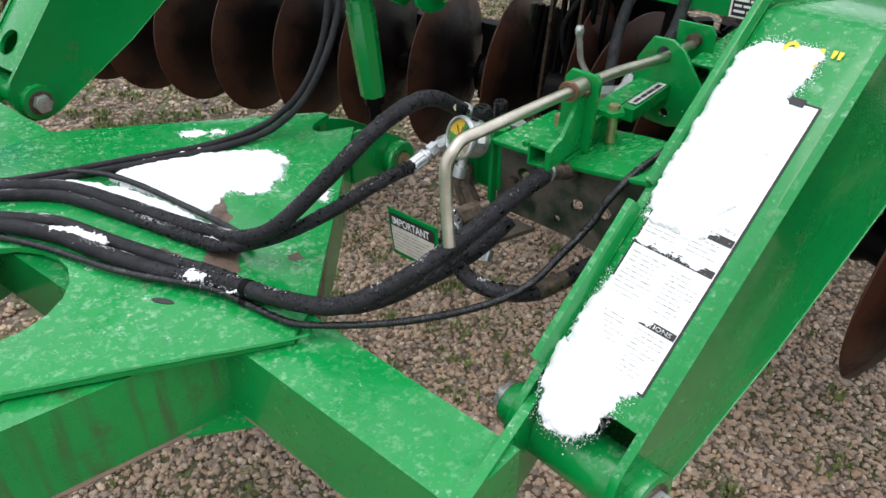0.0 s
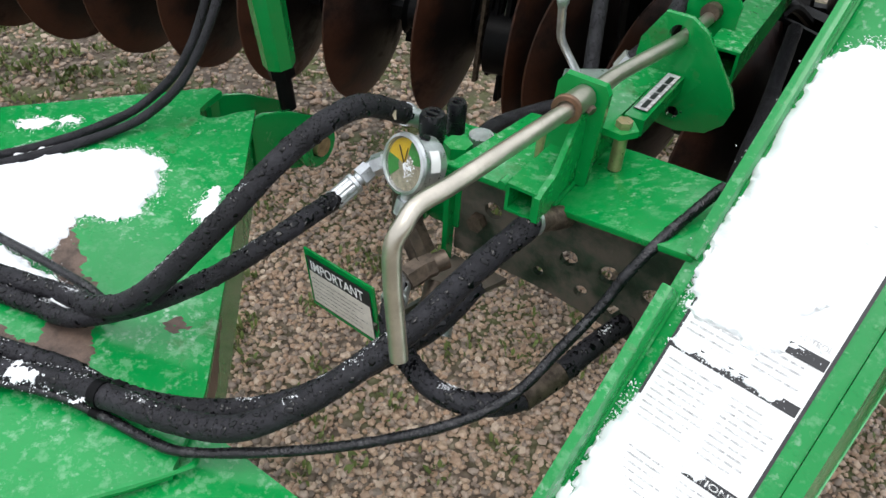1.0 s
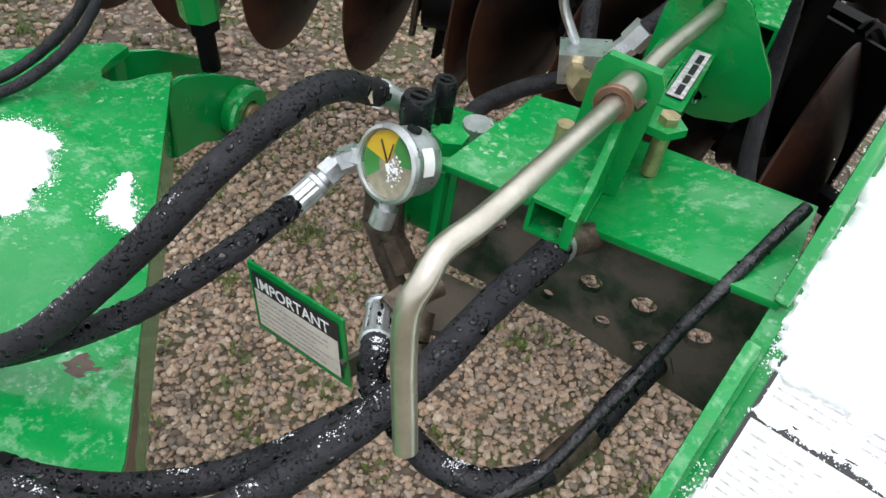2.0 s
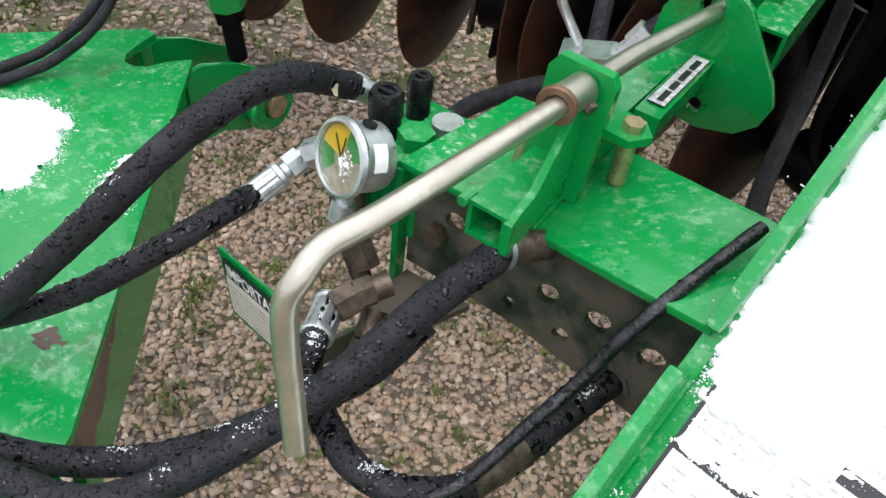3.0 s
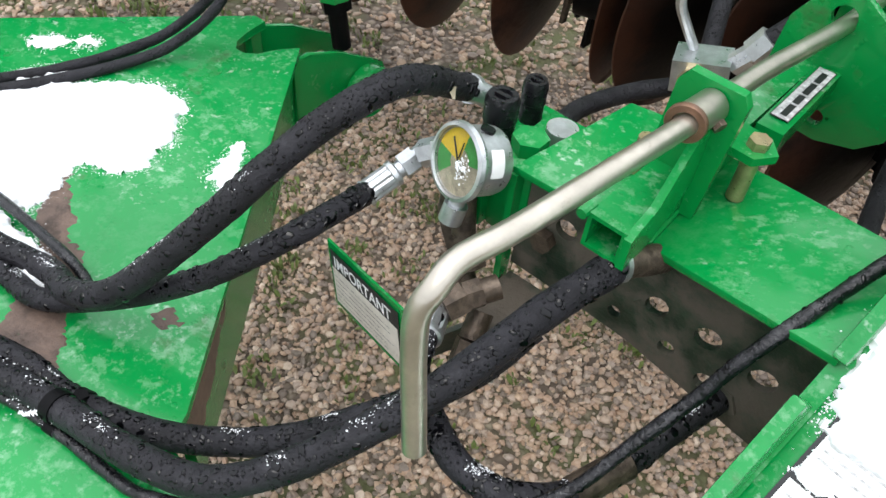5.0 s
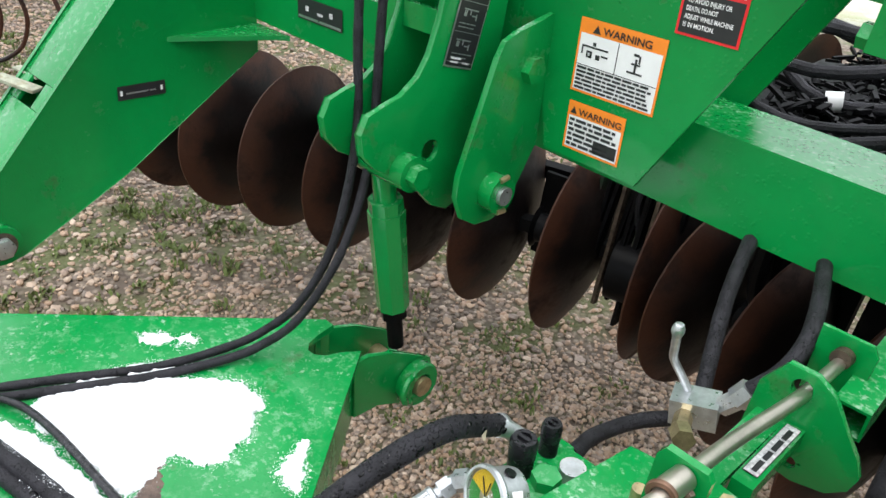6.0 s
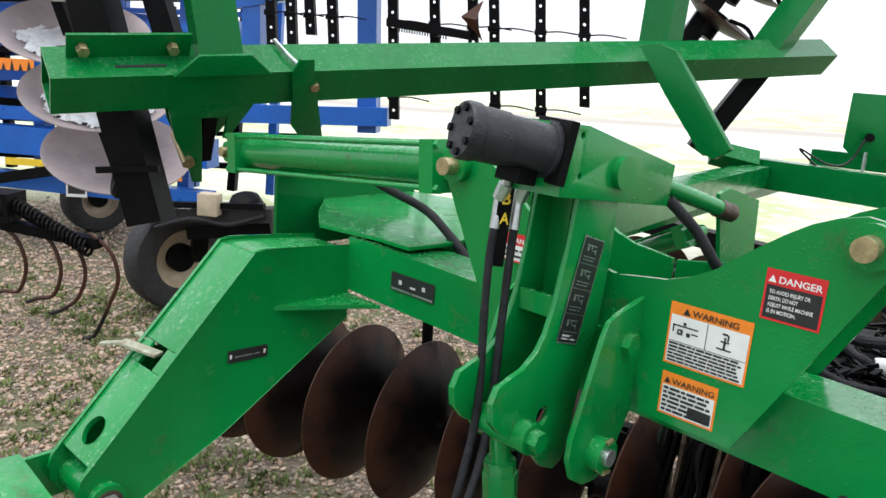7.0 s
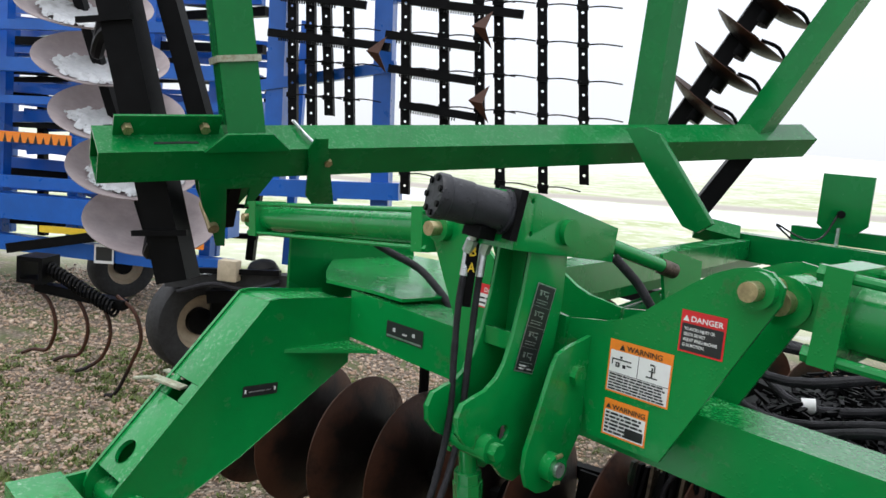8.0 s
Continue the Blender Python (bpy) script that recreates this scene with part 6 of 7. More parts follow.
def build_ram(name, a, b, r, label, clevis):
    """A tie-rod hydraulic cylinder from a to b."""
    a, b = Vector(a), Vector(b)
    d, s, n_ = axes_of(b - a, (0, 0, 1))
    t = thing(name, tuple((a + b) / 2), label, "cylinder", "fold cylinders")
    part("barrel", cyl(a + d * 0.03, b - d * 0.03, r * 0.82, seg=36), GREEN, t)
    for p, k in ((a, 1), (b, -1)):
        part("end_cap", beam(p, p + d * k * 0.05, r * 2.3, r * 2.3), GREEN, t, bevel=0.006)
    for x, y in ((-1, -1), (1, -1), (1, 1), (-1, 1)):
        part("tie_rod", cyl(a + (s * x + n_ * y) * r * 0.95, b + (s * x + n_ * y) * r * 0.95, r * 0.13, seg=10), GREEN, t)
        for p, k in ((a, -1), (b, 1)):
            part("tie_nut", hexa(p + (s * x + n_ * y) * r * 0.95, d * k, r * 0.22, 0.015), GREEN, t)
    for p, k in ((a, -1), (b, 1)):
        e = p + d * k * clevis
        part("clevis", beam(p, e, r * 0.9, r * 1.1), GREEN, t, bevel=0.008)
        part("clevis_eye", cyl(e - s * r * 0.55, e + s * r * 0.55, r * 0.62), GREEN, t, bevel=0.004)
        part("clevis_pin", cyl(e - s * r * 0.95, e + s * r * 0.95, r * 0.3), BRASS, t, "gold-coloured pin", bevel=0.003)
    return t


build_leveller()
build_stay()
build_ram("fold_cylinder", (-0.60, 0.25, 1.79), (-1.62, 0.30, 1.69), 0.058, "green tie-rod hydraulic cylinder holding the folded wing", 0.07)
build_ram("fold_cylinder", (0.50, 0.28, 1.78), (1.6, 0.28, 1.72), 0.085, "large green tie-rod hydraulic cylinder pinned to the tower", 0.08)


# ---- disc gangs ----
def disc_mesh(r, depth):
    bm = bmesh.new()
    prof = [(0.0, 0.0)] + [(r * k / 8, depth * (k / 8) ** 2) for k in range(1, 9)] + [(r + 0.001, depth + 0.003)] + [(r * k / 8, depth * (k / 8) ** 2 + 0.006) for k in range(8, 0, -1)] + [(0.0, 0.006)]
    lathe(prof, (0, 0, 0), (1, 0, 0), 44, bm)
    finish(bm, 0)
    me = bpy.data.meshes.new("disc_blade")
    bm.to_mesh(me)
    bm.free()
    return me


def build_gang(start, step, count, label, flip=1, r=0.30, mat=RUSTY, tube=GREEN, mesh=None, tube_lift=0.42, hangers=True, axis=None):
    start, step = Vector(start), Vector(step)
    t = thing("disc_gang", tuple(start), label, "disc gang", "disc gangs")
    d = step.normalized()
    me = mesh or disc_mesh(r, 0.075)
    if not me.materials:
        me.materials.append(mat)
    rot = Vector((1, 0, 0)).rotation_difference(Vector(axis or d) * flip).to_matrix().to_4x4()
    for k in range(count):
        ob = new("disc_blade", me)
        ob.parent = t
        ob.matrix_basis = Matrix.Translation(step * k) @ rot @ Matrix.Rotation(k * 0.7, 4, "X")
    end = start + step * (count - 1)
    part("axle", beam(start - d * 0.08, end + d * 0.08, 0.045, 0.045), BLACK, t)
    for k in range(count - 1):
        p = start + step * (k + 0.18)
        part("spool", lathe([(0.07, 0), (0.05, 0.03), (0.045, step.length * 0.32), (0.05, step.length * 0.6), (0.07, step.length * 0.64)], p, d, 20), BLACK, t)
    if hangers:
        part("gang_beam", hollow(start - d * 0.1 + Vector((0, 0, tube_lift)), start + step * min(count - 1, 5) + d * 0.1 + Vector((0, 0, tube_lift)), 0.11, 0.11, 0.008), tube, t, bevel=0.005)
        for k in range(0, min(count - 1, 6), 2):
            p = start + step * (k + 0.5)
            q = Vector((0, 0, 1))
            part("hanger", sweep([p + q * tube_lift, p + q * (tube_lift - 0.1) + d.cross(q) * 0.09, p + q * 0.2 + d.cross(q) * 0.12, p + q * 0.02 + d.cross(q) * 0.02], 0.022, 8, 6), BLACK, t, "black spring-steel hanger")
            part("bearing", cyl(p - d * 0.05, p + d * 0.05, 0.06), BLACK, t, bevel=0.008)
    return t


DISC = disc_mesh(0.3135, 0.085)
DISC.materials.append(RUSTY)
build_gang((0.003, 1.095, 0.714), (-0.2717, -0.0712, 0), 9, "row of rusted concave disc blades on a black axle", 1, mesh=DISC, tube=BLACK, tube_lift=0.62, axis=(-0.986, -0.165, 0))
build_gang((0.185, 1.05, 0.714), (0.25, -0.125, 0), 7, "row of rusted concave disc blades angled the other way", -1, mesh=DISC, tube=BLACK, tube_lift=0.62, axis=(0.98, -0.2, 0))
build_gang((-2.2, 3.5, 0.714), (0.27, -0.05, 0), 9, "rear row of dark rusted disc blades", 1, mesh=DISC, tube=BLACK)


build_gang((0.12, 1.75, 0.714), (0.26, 0.05, 0), 6, "second row of dark rusted disc blades under the tray", 1, mesh=DISC, tube=BLACK)
build_ram("lift_cylinder", (-1.15, 2.0, 1.20), (-0.78, 2.0, 1.40), 0.045, "short green hydraulic cylinder behind the front beam", 0.05)


# ---- hoses and clutter behind the front beam ----
def build_rear_hoses():
    rng = random.Random(4)
    for k in range(7):
        v, z = 0.48 + 0.1 * k, 1.44 + 0.03 * (k % 4) + rng.uniform(0, 0.05)
        pts = [(-0.5 + rng.uniform(-0.1, 0.1), v + 0.1, z - 0.1)] + [(0.0 + 0.3 * i, v + rng.uniform(-0.07, 0.07), z + rng.uniform(-0.05, 0.06)) for i in range(6)]
        pts = [(u, v_ + rng.uniform(-0.09, 0.09), z_ + rng.uniform(-0.05, 0.05)) for u, v_, z_ in pts]
        t = thing("hydraulic_hose", pts[0], "black hydraulic hose lying in the tangle behind the front beam", "hose", "hoses of the harrow")
        part("sheath", sweep(pts, rng.uniform(0.009, 0.017), 10, 6, wobble=0.1), RUBBER, t)
        if k in (0, 4):
            part("tape", cyl(pts[2], Vector(pts[2]) + (Vector(pts[3]) - Vector(pts[2])).normalized() * 0.035, 0.022), WHITE, t, "white tape")


build_rear_hoses()


def build_tray():
    t = thing("blocking_tray", (0.6, 0.95, 1.36), "added dark tray hiding the ground, with a valve bank, under the hose tangle", "tray")
    # black sheet added to block the bright ground and shade what lies below
    part("tray", box((0.1, 0.42, 1.36), (1.7, 1.35, 1.372)), BLACK, t, bevel=0.003)
    for k in range(7):
        part("valve_body", box((0.25 + 0.17 * k, 0.78, 1.372), (0.38 + 0.17 * k, 0.95, 1.42)), BLACK, t, bevel=0.01)
    # wet trash and mud matted over the tray
    trash = random.Random(31)
    bm = bmesh.new()
    for _ in range(3000):
        c = Vector((trash.uniform(0.2, 1.7), trash.uniform(0.45, 1.3), 1.385 + trash.uniform(0, 0.06)))
        d = Vector((trash.uniform(-1, 1), trash.uniform(-1, 1), trash.uniform(-0.3, 0.3))).normalized() * trash.uniform(0.008, 0.03)
        beam(c - d, c + d, trash.uniform(0.004, 0.014), trash.uniform(0.004, 0.01), bm=bm)
    tagged(part("matted_trash", bm, BLACK, t, "dark wet trash and mud"), kind="stuff")
    for o, r, k in (((0.75, 0.75), 0.05, 1), ((0.95, 0.85), 0.06, 2), ((1.15, 0.72), 0.05, 3), ((0.6, 0.95), 0.06, 4)):
        s = thing("snow_patch", (o[0], o[1], 1.44), "scrap of snow on the hose tangle", "snow")
        snow_patch(s, [(o[0] + r * math.cos(a / 7 * 6.28), o[1] + 0.6 * r * math.sin(a / 7 * 6.28)) for a in range(7)], lambda x, y, h: Vector((x, y, 1.44 + h)), 0.012, cell=0.008, rag=0.06, seed=44.0 + k)


build_tray()


def build_bearing_clutter():
    """Dark bearing carrier and scraper hanging between the two front gangs."""
    t = thing("bearing_carrier", (-0.1, 1.07, 0.44), "black greasy bearing carrier and scrapers between the disc gangs", "bearing carrier")
    part("drop_arm", sweep([(-0.1, 1.08, 1.32), (-0.12, 1.14, 1.14), (-0.14, 1.15, 0.99), (-0.12, 1.06, 0.72)], 0.045, 10, 6), BLACK, t)
    part("drop_arm", sweep([(-0.03, 1.2, 1.32), (-0.05, 1.24, 1.09), (-0.07, 1.2, 0.79), (-0.1, 1.12, 0.64)], 0.03, 10, 6), BLACK, t)
    part("bearing", cyl((-0.2, 0.99, 0.69), (-0.06, 1.03, 0.69), 0.10), BLACK, t, bevel=0.01)
    part("scraper", beam((-0.13, 1.02, 1.19), (-0.15, 0.99, 0.5), 0.05, 0.012), BLACK, t, bevel=0.002)
    part("scraper", beam((-0.06, 1.05, 1.22), (-0.08, 1.02, 0.58), 0.04, 0.012), FITTING, t, bevel=0.002)
    for k in range(6):
        u, v = -0.20 + 0.038 * k, 0.95 + 0.012 * (k % 3)
        part("scraper", beam((u, v + 0.05, 1.24), (u - 0.02, v, 0.56 + 0.03 * (k % 3)), 0.022, 0.012), BLACK if k % 3 else FITTING, t, bevel=0.002)
    part("guard", beam((-0.28, 1.24, 0.79), (0.12, 1.34, 0.79), 0.02, 0.5), BLACK, t, bevel=0.004)
    part("grease_hose", sweep([(-0.08, 1.06, 1.29), (-0.1, 1, 1.09), (-0.16, 0.98, 0.94), (-0.13, 1.02, 0.74)], 0.009, 8, 6), RUBBER, t)


build_bearing_clutter()


def build_gap_fillers(start, step, count, back, wide, low, high, bar_up):
    """Wide black blades on arms, added to darken the gaps between the discs of one gang."""
    start, step, back = Vector(start), Vector(step), Vector(back).normalized()
    t = thing("gap_filler_set", tuple(start + Vector((0, 0, 0.1))), "added black scraper-like blades darkening the gaps between the disc blades", "scrapers", "scrapers of the disc gangs")
    for k in range(count):
        p = start + step * (k + 0.55) + back * 0.10
        part("gap_blade", beam(p + Vector((0, 0, high)), p + Vector((-0.02, 0, low)), wide, 0.014, up=back), BLACK, t, bevel=0.003)
        part("gap_arm", sweep([p + Vector((0, 0, high)), p + back * 0.05 + Vector((0, 0, high + 0.01)), p + back * 0.16 + Vector((0, 0, bar_up))], 0.014, 8, 4), BLACK, t)
    bar = start + back * 0.27 + Vector((0, 0, bar_up))
    part("gap_bar", beam(bar, bar + step * (count + 0.2), 0.05, 0.05), BLACK, t, bevel=0.005)
    return t


# added blockers: they hide the bright gravel behind both front gangs
build_gap_fillers((0.003, 1.095, 0.714), (-0.2717, -0.0712, 0), 8, (-0.25, 0.95, 0), 0.20, -0.16, 0.15, 0.08)
build_gap_fillers((0.185, 1.05, 0.714), (0.25, -0.125, 0), 6, (0.4, 0.9, 0), 0.25, -0.12, 0.30, 0.24)
straps = build_gap_fillers((0.10, 1.10, 0.714), (0.06, 0.05, 0), 1, (0.1, 0.99, 0), 0.20, -0.12, 0.25, 0.2)
for k in range(7):
    u = -0.33 + 0.028 * k
    part("gap_strap", beam((u + 0.03, 1.02, 1.0), (u + 0.015 * (k % 2), 0.98, 0.60 + 0.03 * (k % 3)), 0.034, 0.012), BLACK if k % 3 else GRIME, straps, bevel=0.002)

# ---- the folded wing ----
def plan(p):
    return M.inverted() @ Vector(p)


def plate3(pts, vec):
    bm = bmesh.new()
    f = bm.faces.new([bm.verts.new(p) for p in pts])
    ext = bmesh.ops.extrude_face_region(bm, geom=[f])
    bmesh.ops.translate(bm, verts=[g for g in ext["geom"] if isinstance(g, bmesh.types.BMVert)], vec=vec)
    return bm


def build_wing():
    t = thing("folded_wing", (-1.5, 1.5, 1.6), "green wing frame of the harrow folded up on edge", "wing frame")
    a, b = Vector((-2.22, -0.13, 1.872)), Vector((-1.22, 4.5, 2.29))
    d = (b - a).normalized()
    up = Vector((0.60, -0.13, 0.78))
    part("hinge_beam", hollow(a, b, 0.165, 0.165, 0.010, up=up), GREEN_SHADED, t, bevel=0.006)
    _, s, n_ = axes_of(d, up)

    def at(k, side=0.0, lift=0.0):
        return a + d * k + s * side + n_ * lift

    # dark of the slot painted as a thin black strip on the uncut beam
    part("slot", beam(at(0.22, 0.03, 0.0835), at(0.40, 0.03, 0.0835), 0.012, 0.003, up=n_), INK, t)
    flange = part("mount_flange", beam(at(0.07, -0.03, 0.125), at(0.50, -0.03, 0.125), 0.012, 0.11, up=n_), GREEN_SHADED, t, bevel=0.002)
    for k in (0.12, 0.43):
        part("flange_bolt", hexa(at(k, 0.0, 0.13) - s * 0.02, s, 0.022, 0.03), BRASS, flange)
    top = at(0.53) + Vector((-0.03, -0.10, 0.95))
    foot = at(0.61, 0, 0.06)
    part("post", hollow(foot, top + d * 0.04, 0.165, 0.12, 0.008, up=s), GREEN_SHADED, t, bevel=0.005)
    part("post_clamp", beam(foot.lerp(top + d * 0.04, 0.37), foot.lerp(top + d * 0.04, 0.40), 0.19, 0.15, up=s), WORN, t, bevel=0.003)
    part("post_gusset", plate3([at(0.41, 0.084, 0.082), at(0.79, 0.084, 0.082), at(0.70, 0.066, 0.165), at(0.50, 0.066, 0.165)], s * 0.012), GREEN_SHADED, t, bevel=0.002)
    # hanging lugs for the fold cylinder
    lug = [(0.41, -0.085), (0.75, -0.085), (0.672, -0.27), (0.65, -0.27), (0.65, -0.148), (0.545, -0.148), (0.562, -0.26), (0.597, -0.53), (0.553, -0.525), (0.51, -0.38), (0.45, -0.25)]
    part("cylinder_lug", plate3([at(k, 0.082, z) for k, z in lug], s * -0.014), GREEN_SHADED, t, bevel=0.002)
    part("cylinder_lug", plate3([at(k, -0.03, z) for k, z in ((0.41, -0.085), (0.75, -0.085), (0.70, -0.30), (0.62, -0.46), (0.53, -0.45), (0.45, -0.25))], s * -0.014), GREEN_SHADED, t, bevel=0.002)
    part("lug_link", beam(at(0.60, 0.0, -0.10), at(0.61, 0.0, -0.44), 0.05, 0.09, up=s), BLACK, t, bevel=0.004)
    part("lug_pin", cyl(at(0.515, 0.105, -0.382), at(0.515, -0.07, -0.382), 0.026), BRASS, t, bevel=0.003)
    for k in (0.92,):
        part("clamp_plate", plate3([at(u, 0.097, z) for u, z in ((0.868, 0.10), (0.885, 0.165), (0.945, 0.165), (0.96, 0.10), (1.11, -0.33), (1.03, -0.33), (0.922, -0.19), (0.885, 0.02))], s * 0.014), GREEN_SHADED, t, bevel=0.003)
        part("clamp_bolt", hexa(at(k + 0.06, 0.10, 0.02), s, 0.02, 0.02), BRASS, t)
        part("clamp_strap", sweep([at(k - 0.06, -0.09, 0.10), at(k - 0.04, 0.0, 0.105), at(k, 0.095, 0.10)], 0.008, 8, 6), ZINC, t)
    p0, p1 = plan((0.42, 5.5, 2.25)), plan((0.46, 5.5, 3.3))
    part("post", hollow(p0, p1, 0.14, 0.2, 0.008, up=s), GREEN_SHADED, t, bevel=0.005)
    p0, p1 = plan((1.157, 6.05, 2.297)), plan((1.78, 6.05, 3.447))
    part("post", hollow(p0, p1, 0.16, 0.18, 0.008, up=s), GREEN_SHADED, t, bevel=0.005)
    part("wing_brace", plate3([plan((0.26, 4.95, 2.22)), plan((0.36, 4.95, 2.235)), plan((0.45, 4.95, 2.20)), plan((0.80, 4.95, 1.72)), plan((0.72, 4.95, 1.66)), plan((0.64, 4.95, 1.69)), plan((0.42, 4.95, 1.98))], Vector((0, 0.05, 0))), GREEN_SHADED, t, bevel=0.004)
    part("wing_brace", hollow(plan((0.75, 5.2, 1.68)), plan((1.0, 5.2, 1.64)), 0.1, 0.1, 0.008, up=s), GREEN_SHADED, t, bevel=0.004)


build_wing()

PALE_DISC = disc_mesh(0.315, 0.08)
PALE_DISC.materials.append(PALE)


def build_wing_gangs():
    t = thing("disc_gang", plan((-2.1, 3.95, 1.2)), "folded row of pale weathered disc blades with snow in them", "disc gang", "disc gangs")
    top, low = Vector((-2.55, 3.9, 2.75)), Vector((-2.06, 3.9, 1.47))
    step = (low - top) / 5
    rot = Vector((1, 0, 0)).rotation_difference(M.inverted().to_3x3() @ Vector((0.235, -0.40, 0.88)).normalized()).to_matrix().to_4x4()
    for k in range(6):
        c = plan(top + step * k)
        ob = new("disc_blade", PALE_DISC)
        ob.parent = t
        ob.matrix_basis = Matrix.Translation(c - BASE[t]) @ rot @ Matrix.Rotation(k * 0.9, 4, "X")
    off = Vector((0.16, -0.14, -0.02))
    part("gang_beam", beam(plan((-2.16, 3.5, 3.05)), plan((-1.68, 3.5, 1.33)), 0.125, 0.15), BLACK, t, "black gang tube", bevel=0.01)
    part("axle", beam(plan(top - step), plan(low + step * 0.4), 0.05, 0.05), BLACK, t)
    part("standard", beam(plan((-1.90, 3.6, 2.75)), plan((-1.62, 3.6, 1.95)), 0.07, 0.09), BLACK, t, bevel=0.008)
    for k in (1, 3, 5):
        p = Vector((-2.1, 3.5, 2.65)) + Vector((0.57, 0, -1.72)) * (k * 0.13)
        part("clamp", beam(plan(p + Vector((-0.13, -0.09, 0.0))), plan(p + Vector((0.13, -0.09, 0.03))), 0.02, 0.025), BLACK, t)
        part("hanger", sweep([plan(p), plan(p + Vector((-0.10, 0.05, -0.05))), plan(p + Vector((-0.17, 0.12, -0.12))), plan(p - off)], 0.03, 8, 5), BLACK, t)
    for k in range(5):
        c = top + step * k
        sn = thing("snow_patch", plan(c), "snow caught in a tilted disc blade", "snow")
        ax = Vector((0.235, -0.40, 0.88)).normalized()
        ex = (Vector((1, 0, 0)) - ax * ax.x).normalized()
        ey = ax.cross(ex).normalized()
        snow_patch(sn, [(-0.20, -0.10), (-0.08, -0.22), (0.12, -0.22), (0.25, -0.08), (0.25, 0.09), (0.12, 0.15), (-0.06, 0.10), (-0.17, 0.02)], lambda x, y, h: plan(c + ax * (0.012 + 0.8 * (x * x + y * y) + h) + ex * x + ey * y), 0.035, cell=0.009, rag=0.035, seed=30.0 + k, crumbs=500)
    # far gang, dark against the sky
    t = thing("disc_gang", plan((0.9, 5.6, 1.6)), "folded row of dark rusted disc blades against the sky", "disc gang", "disc gangs")
    p0, p1 = Vector((0.66, 6.3, 2.3)), Vector((1.40, 6.3, 3.69))
    part("gang_beam", beam(plan(p0), plan(p1), 0.12, 0.12), BLACK, t, bevel=0.008)
    part("lower_tube", beam(plan((1.2, 6.3, 2.2)), plan((0.84, 6.3, 1.60)), 0.13, 0.13), BLACK, t, bevel=0.008)
    st = (p1 - p0).normalized()
    ax = M.inverted().to_3x3() @ st
    rot = Vector((1, 0, 0)).rotation_difference(M.inverted().to_3x3() @ Vector((0.55, -0.2, 0.81)).normalized()).to_matrix().to_4x4()
    for k in range(6):
        ob = new("disc_blade", DISC)
        ob.parent = t
        q = p0 + st * (0.16 + 0.27 * k) + Vector((0.08, 0.0, 0.0))
        part("spool", cyl(plan(q - st * 0.09), plan(q + st * 0.09), 0.07), BLACK, t, bevel=0.01)
        part("scraper", sweep([plan(q + Vector((0.10, -0.1, 0.03))), plan(q + Vector((0.22, -0.12, -0.02))), plan(q + Vector((0.30, -0.1, -0.14)))], 0.014, 6, 4), BLACK, t)
        ob.matrix_basis = Matrix.Translation(plan(p0 + st * (0.16 + 0.27 * k) + Vector((0.08, 0.0, 0.0))) - BASE[t]) @ rot @ Matrix.Scale(0.98, 4)


build_wing_gangs()


def build_marker():
    t = thing("marker_plate", plan((1.5, 5.2, 1.65)), "green rear plate with a wired lamp bracket", "plate")
    o, ex = plan((1.40, 5.1, 1.73)), M.inverted().to_3x3() @ Vector((1, 0.08, 0))
    bm = bmesh.new()
    vs = [bm.verts.new(o + ex * x + Vector((0, 0, z))) for x, z in ((0, 0.045), (0.06, 0.0), (0.22, 0.0), (0.285, 0.05), (0.285, 0.335), (0, 0.335))]
    f = bm.faces.new(vs)
    ext = bmesh.ops.extrude_face_region(bm, geom=[f])
    bmesh.ops.translate(bm, verts=[g for g in ext["geom"] if isinstance(g, bmesh.types.BMVert)], vec=(0, 0.02, 0))
    part("plate", bm, GREEN_SHADED, t, bevel=0.002)
    part("stalk", beam(o + ex * 0.13 + Vector((0, -0.01, 0.03)), o + ex * 0.13 + Vector((0, -0.01, -0.09)), 0.035, 0.01), ZINC, t)
    part("lamp_socket", cyl(o + ex * 0.13 + Vector((0, -0.01, 0.11)), o + ex * 0.13 + Vector((0.02, -0.06, 0.11)), 0.022), BLACK, t)
    part("lamp_wire", sweep([o + ex * 0.13 + Vector((0, -0.05, 0.11)), o + ex * 0.06 + Vector((0, -0.05, -0.03)), o + ex * -0.05 + Vector((0, -0.03, -0.05)), o + ex * -0.22 + Vector((0, 0, 0.02)), o + ex * -0.1 + Vector((0, 0, -0.08))], 0.006, 6, 6), CABLE, t)


build_marker()


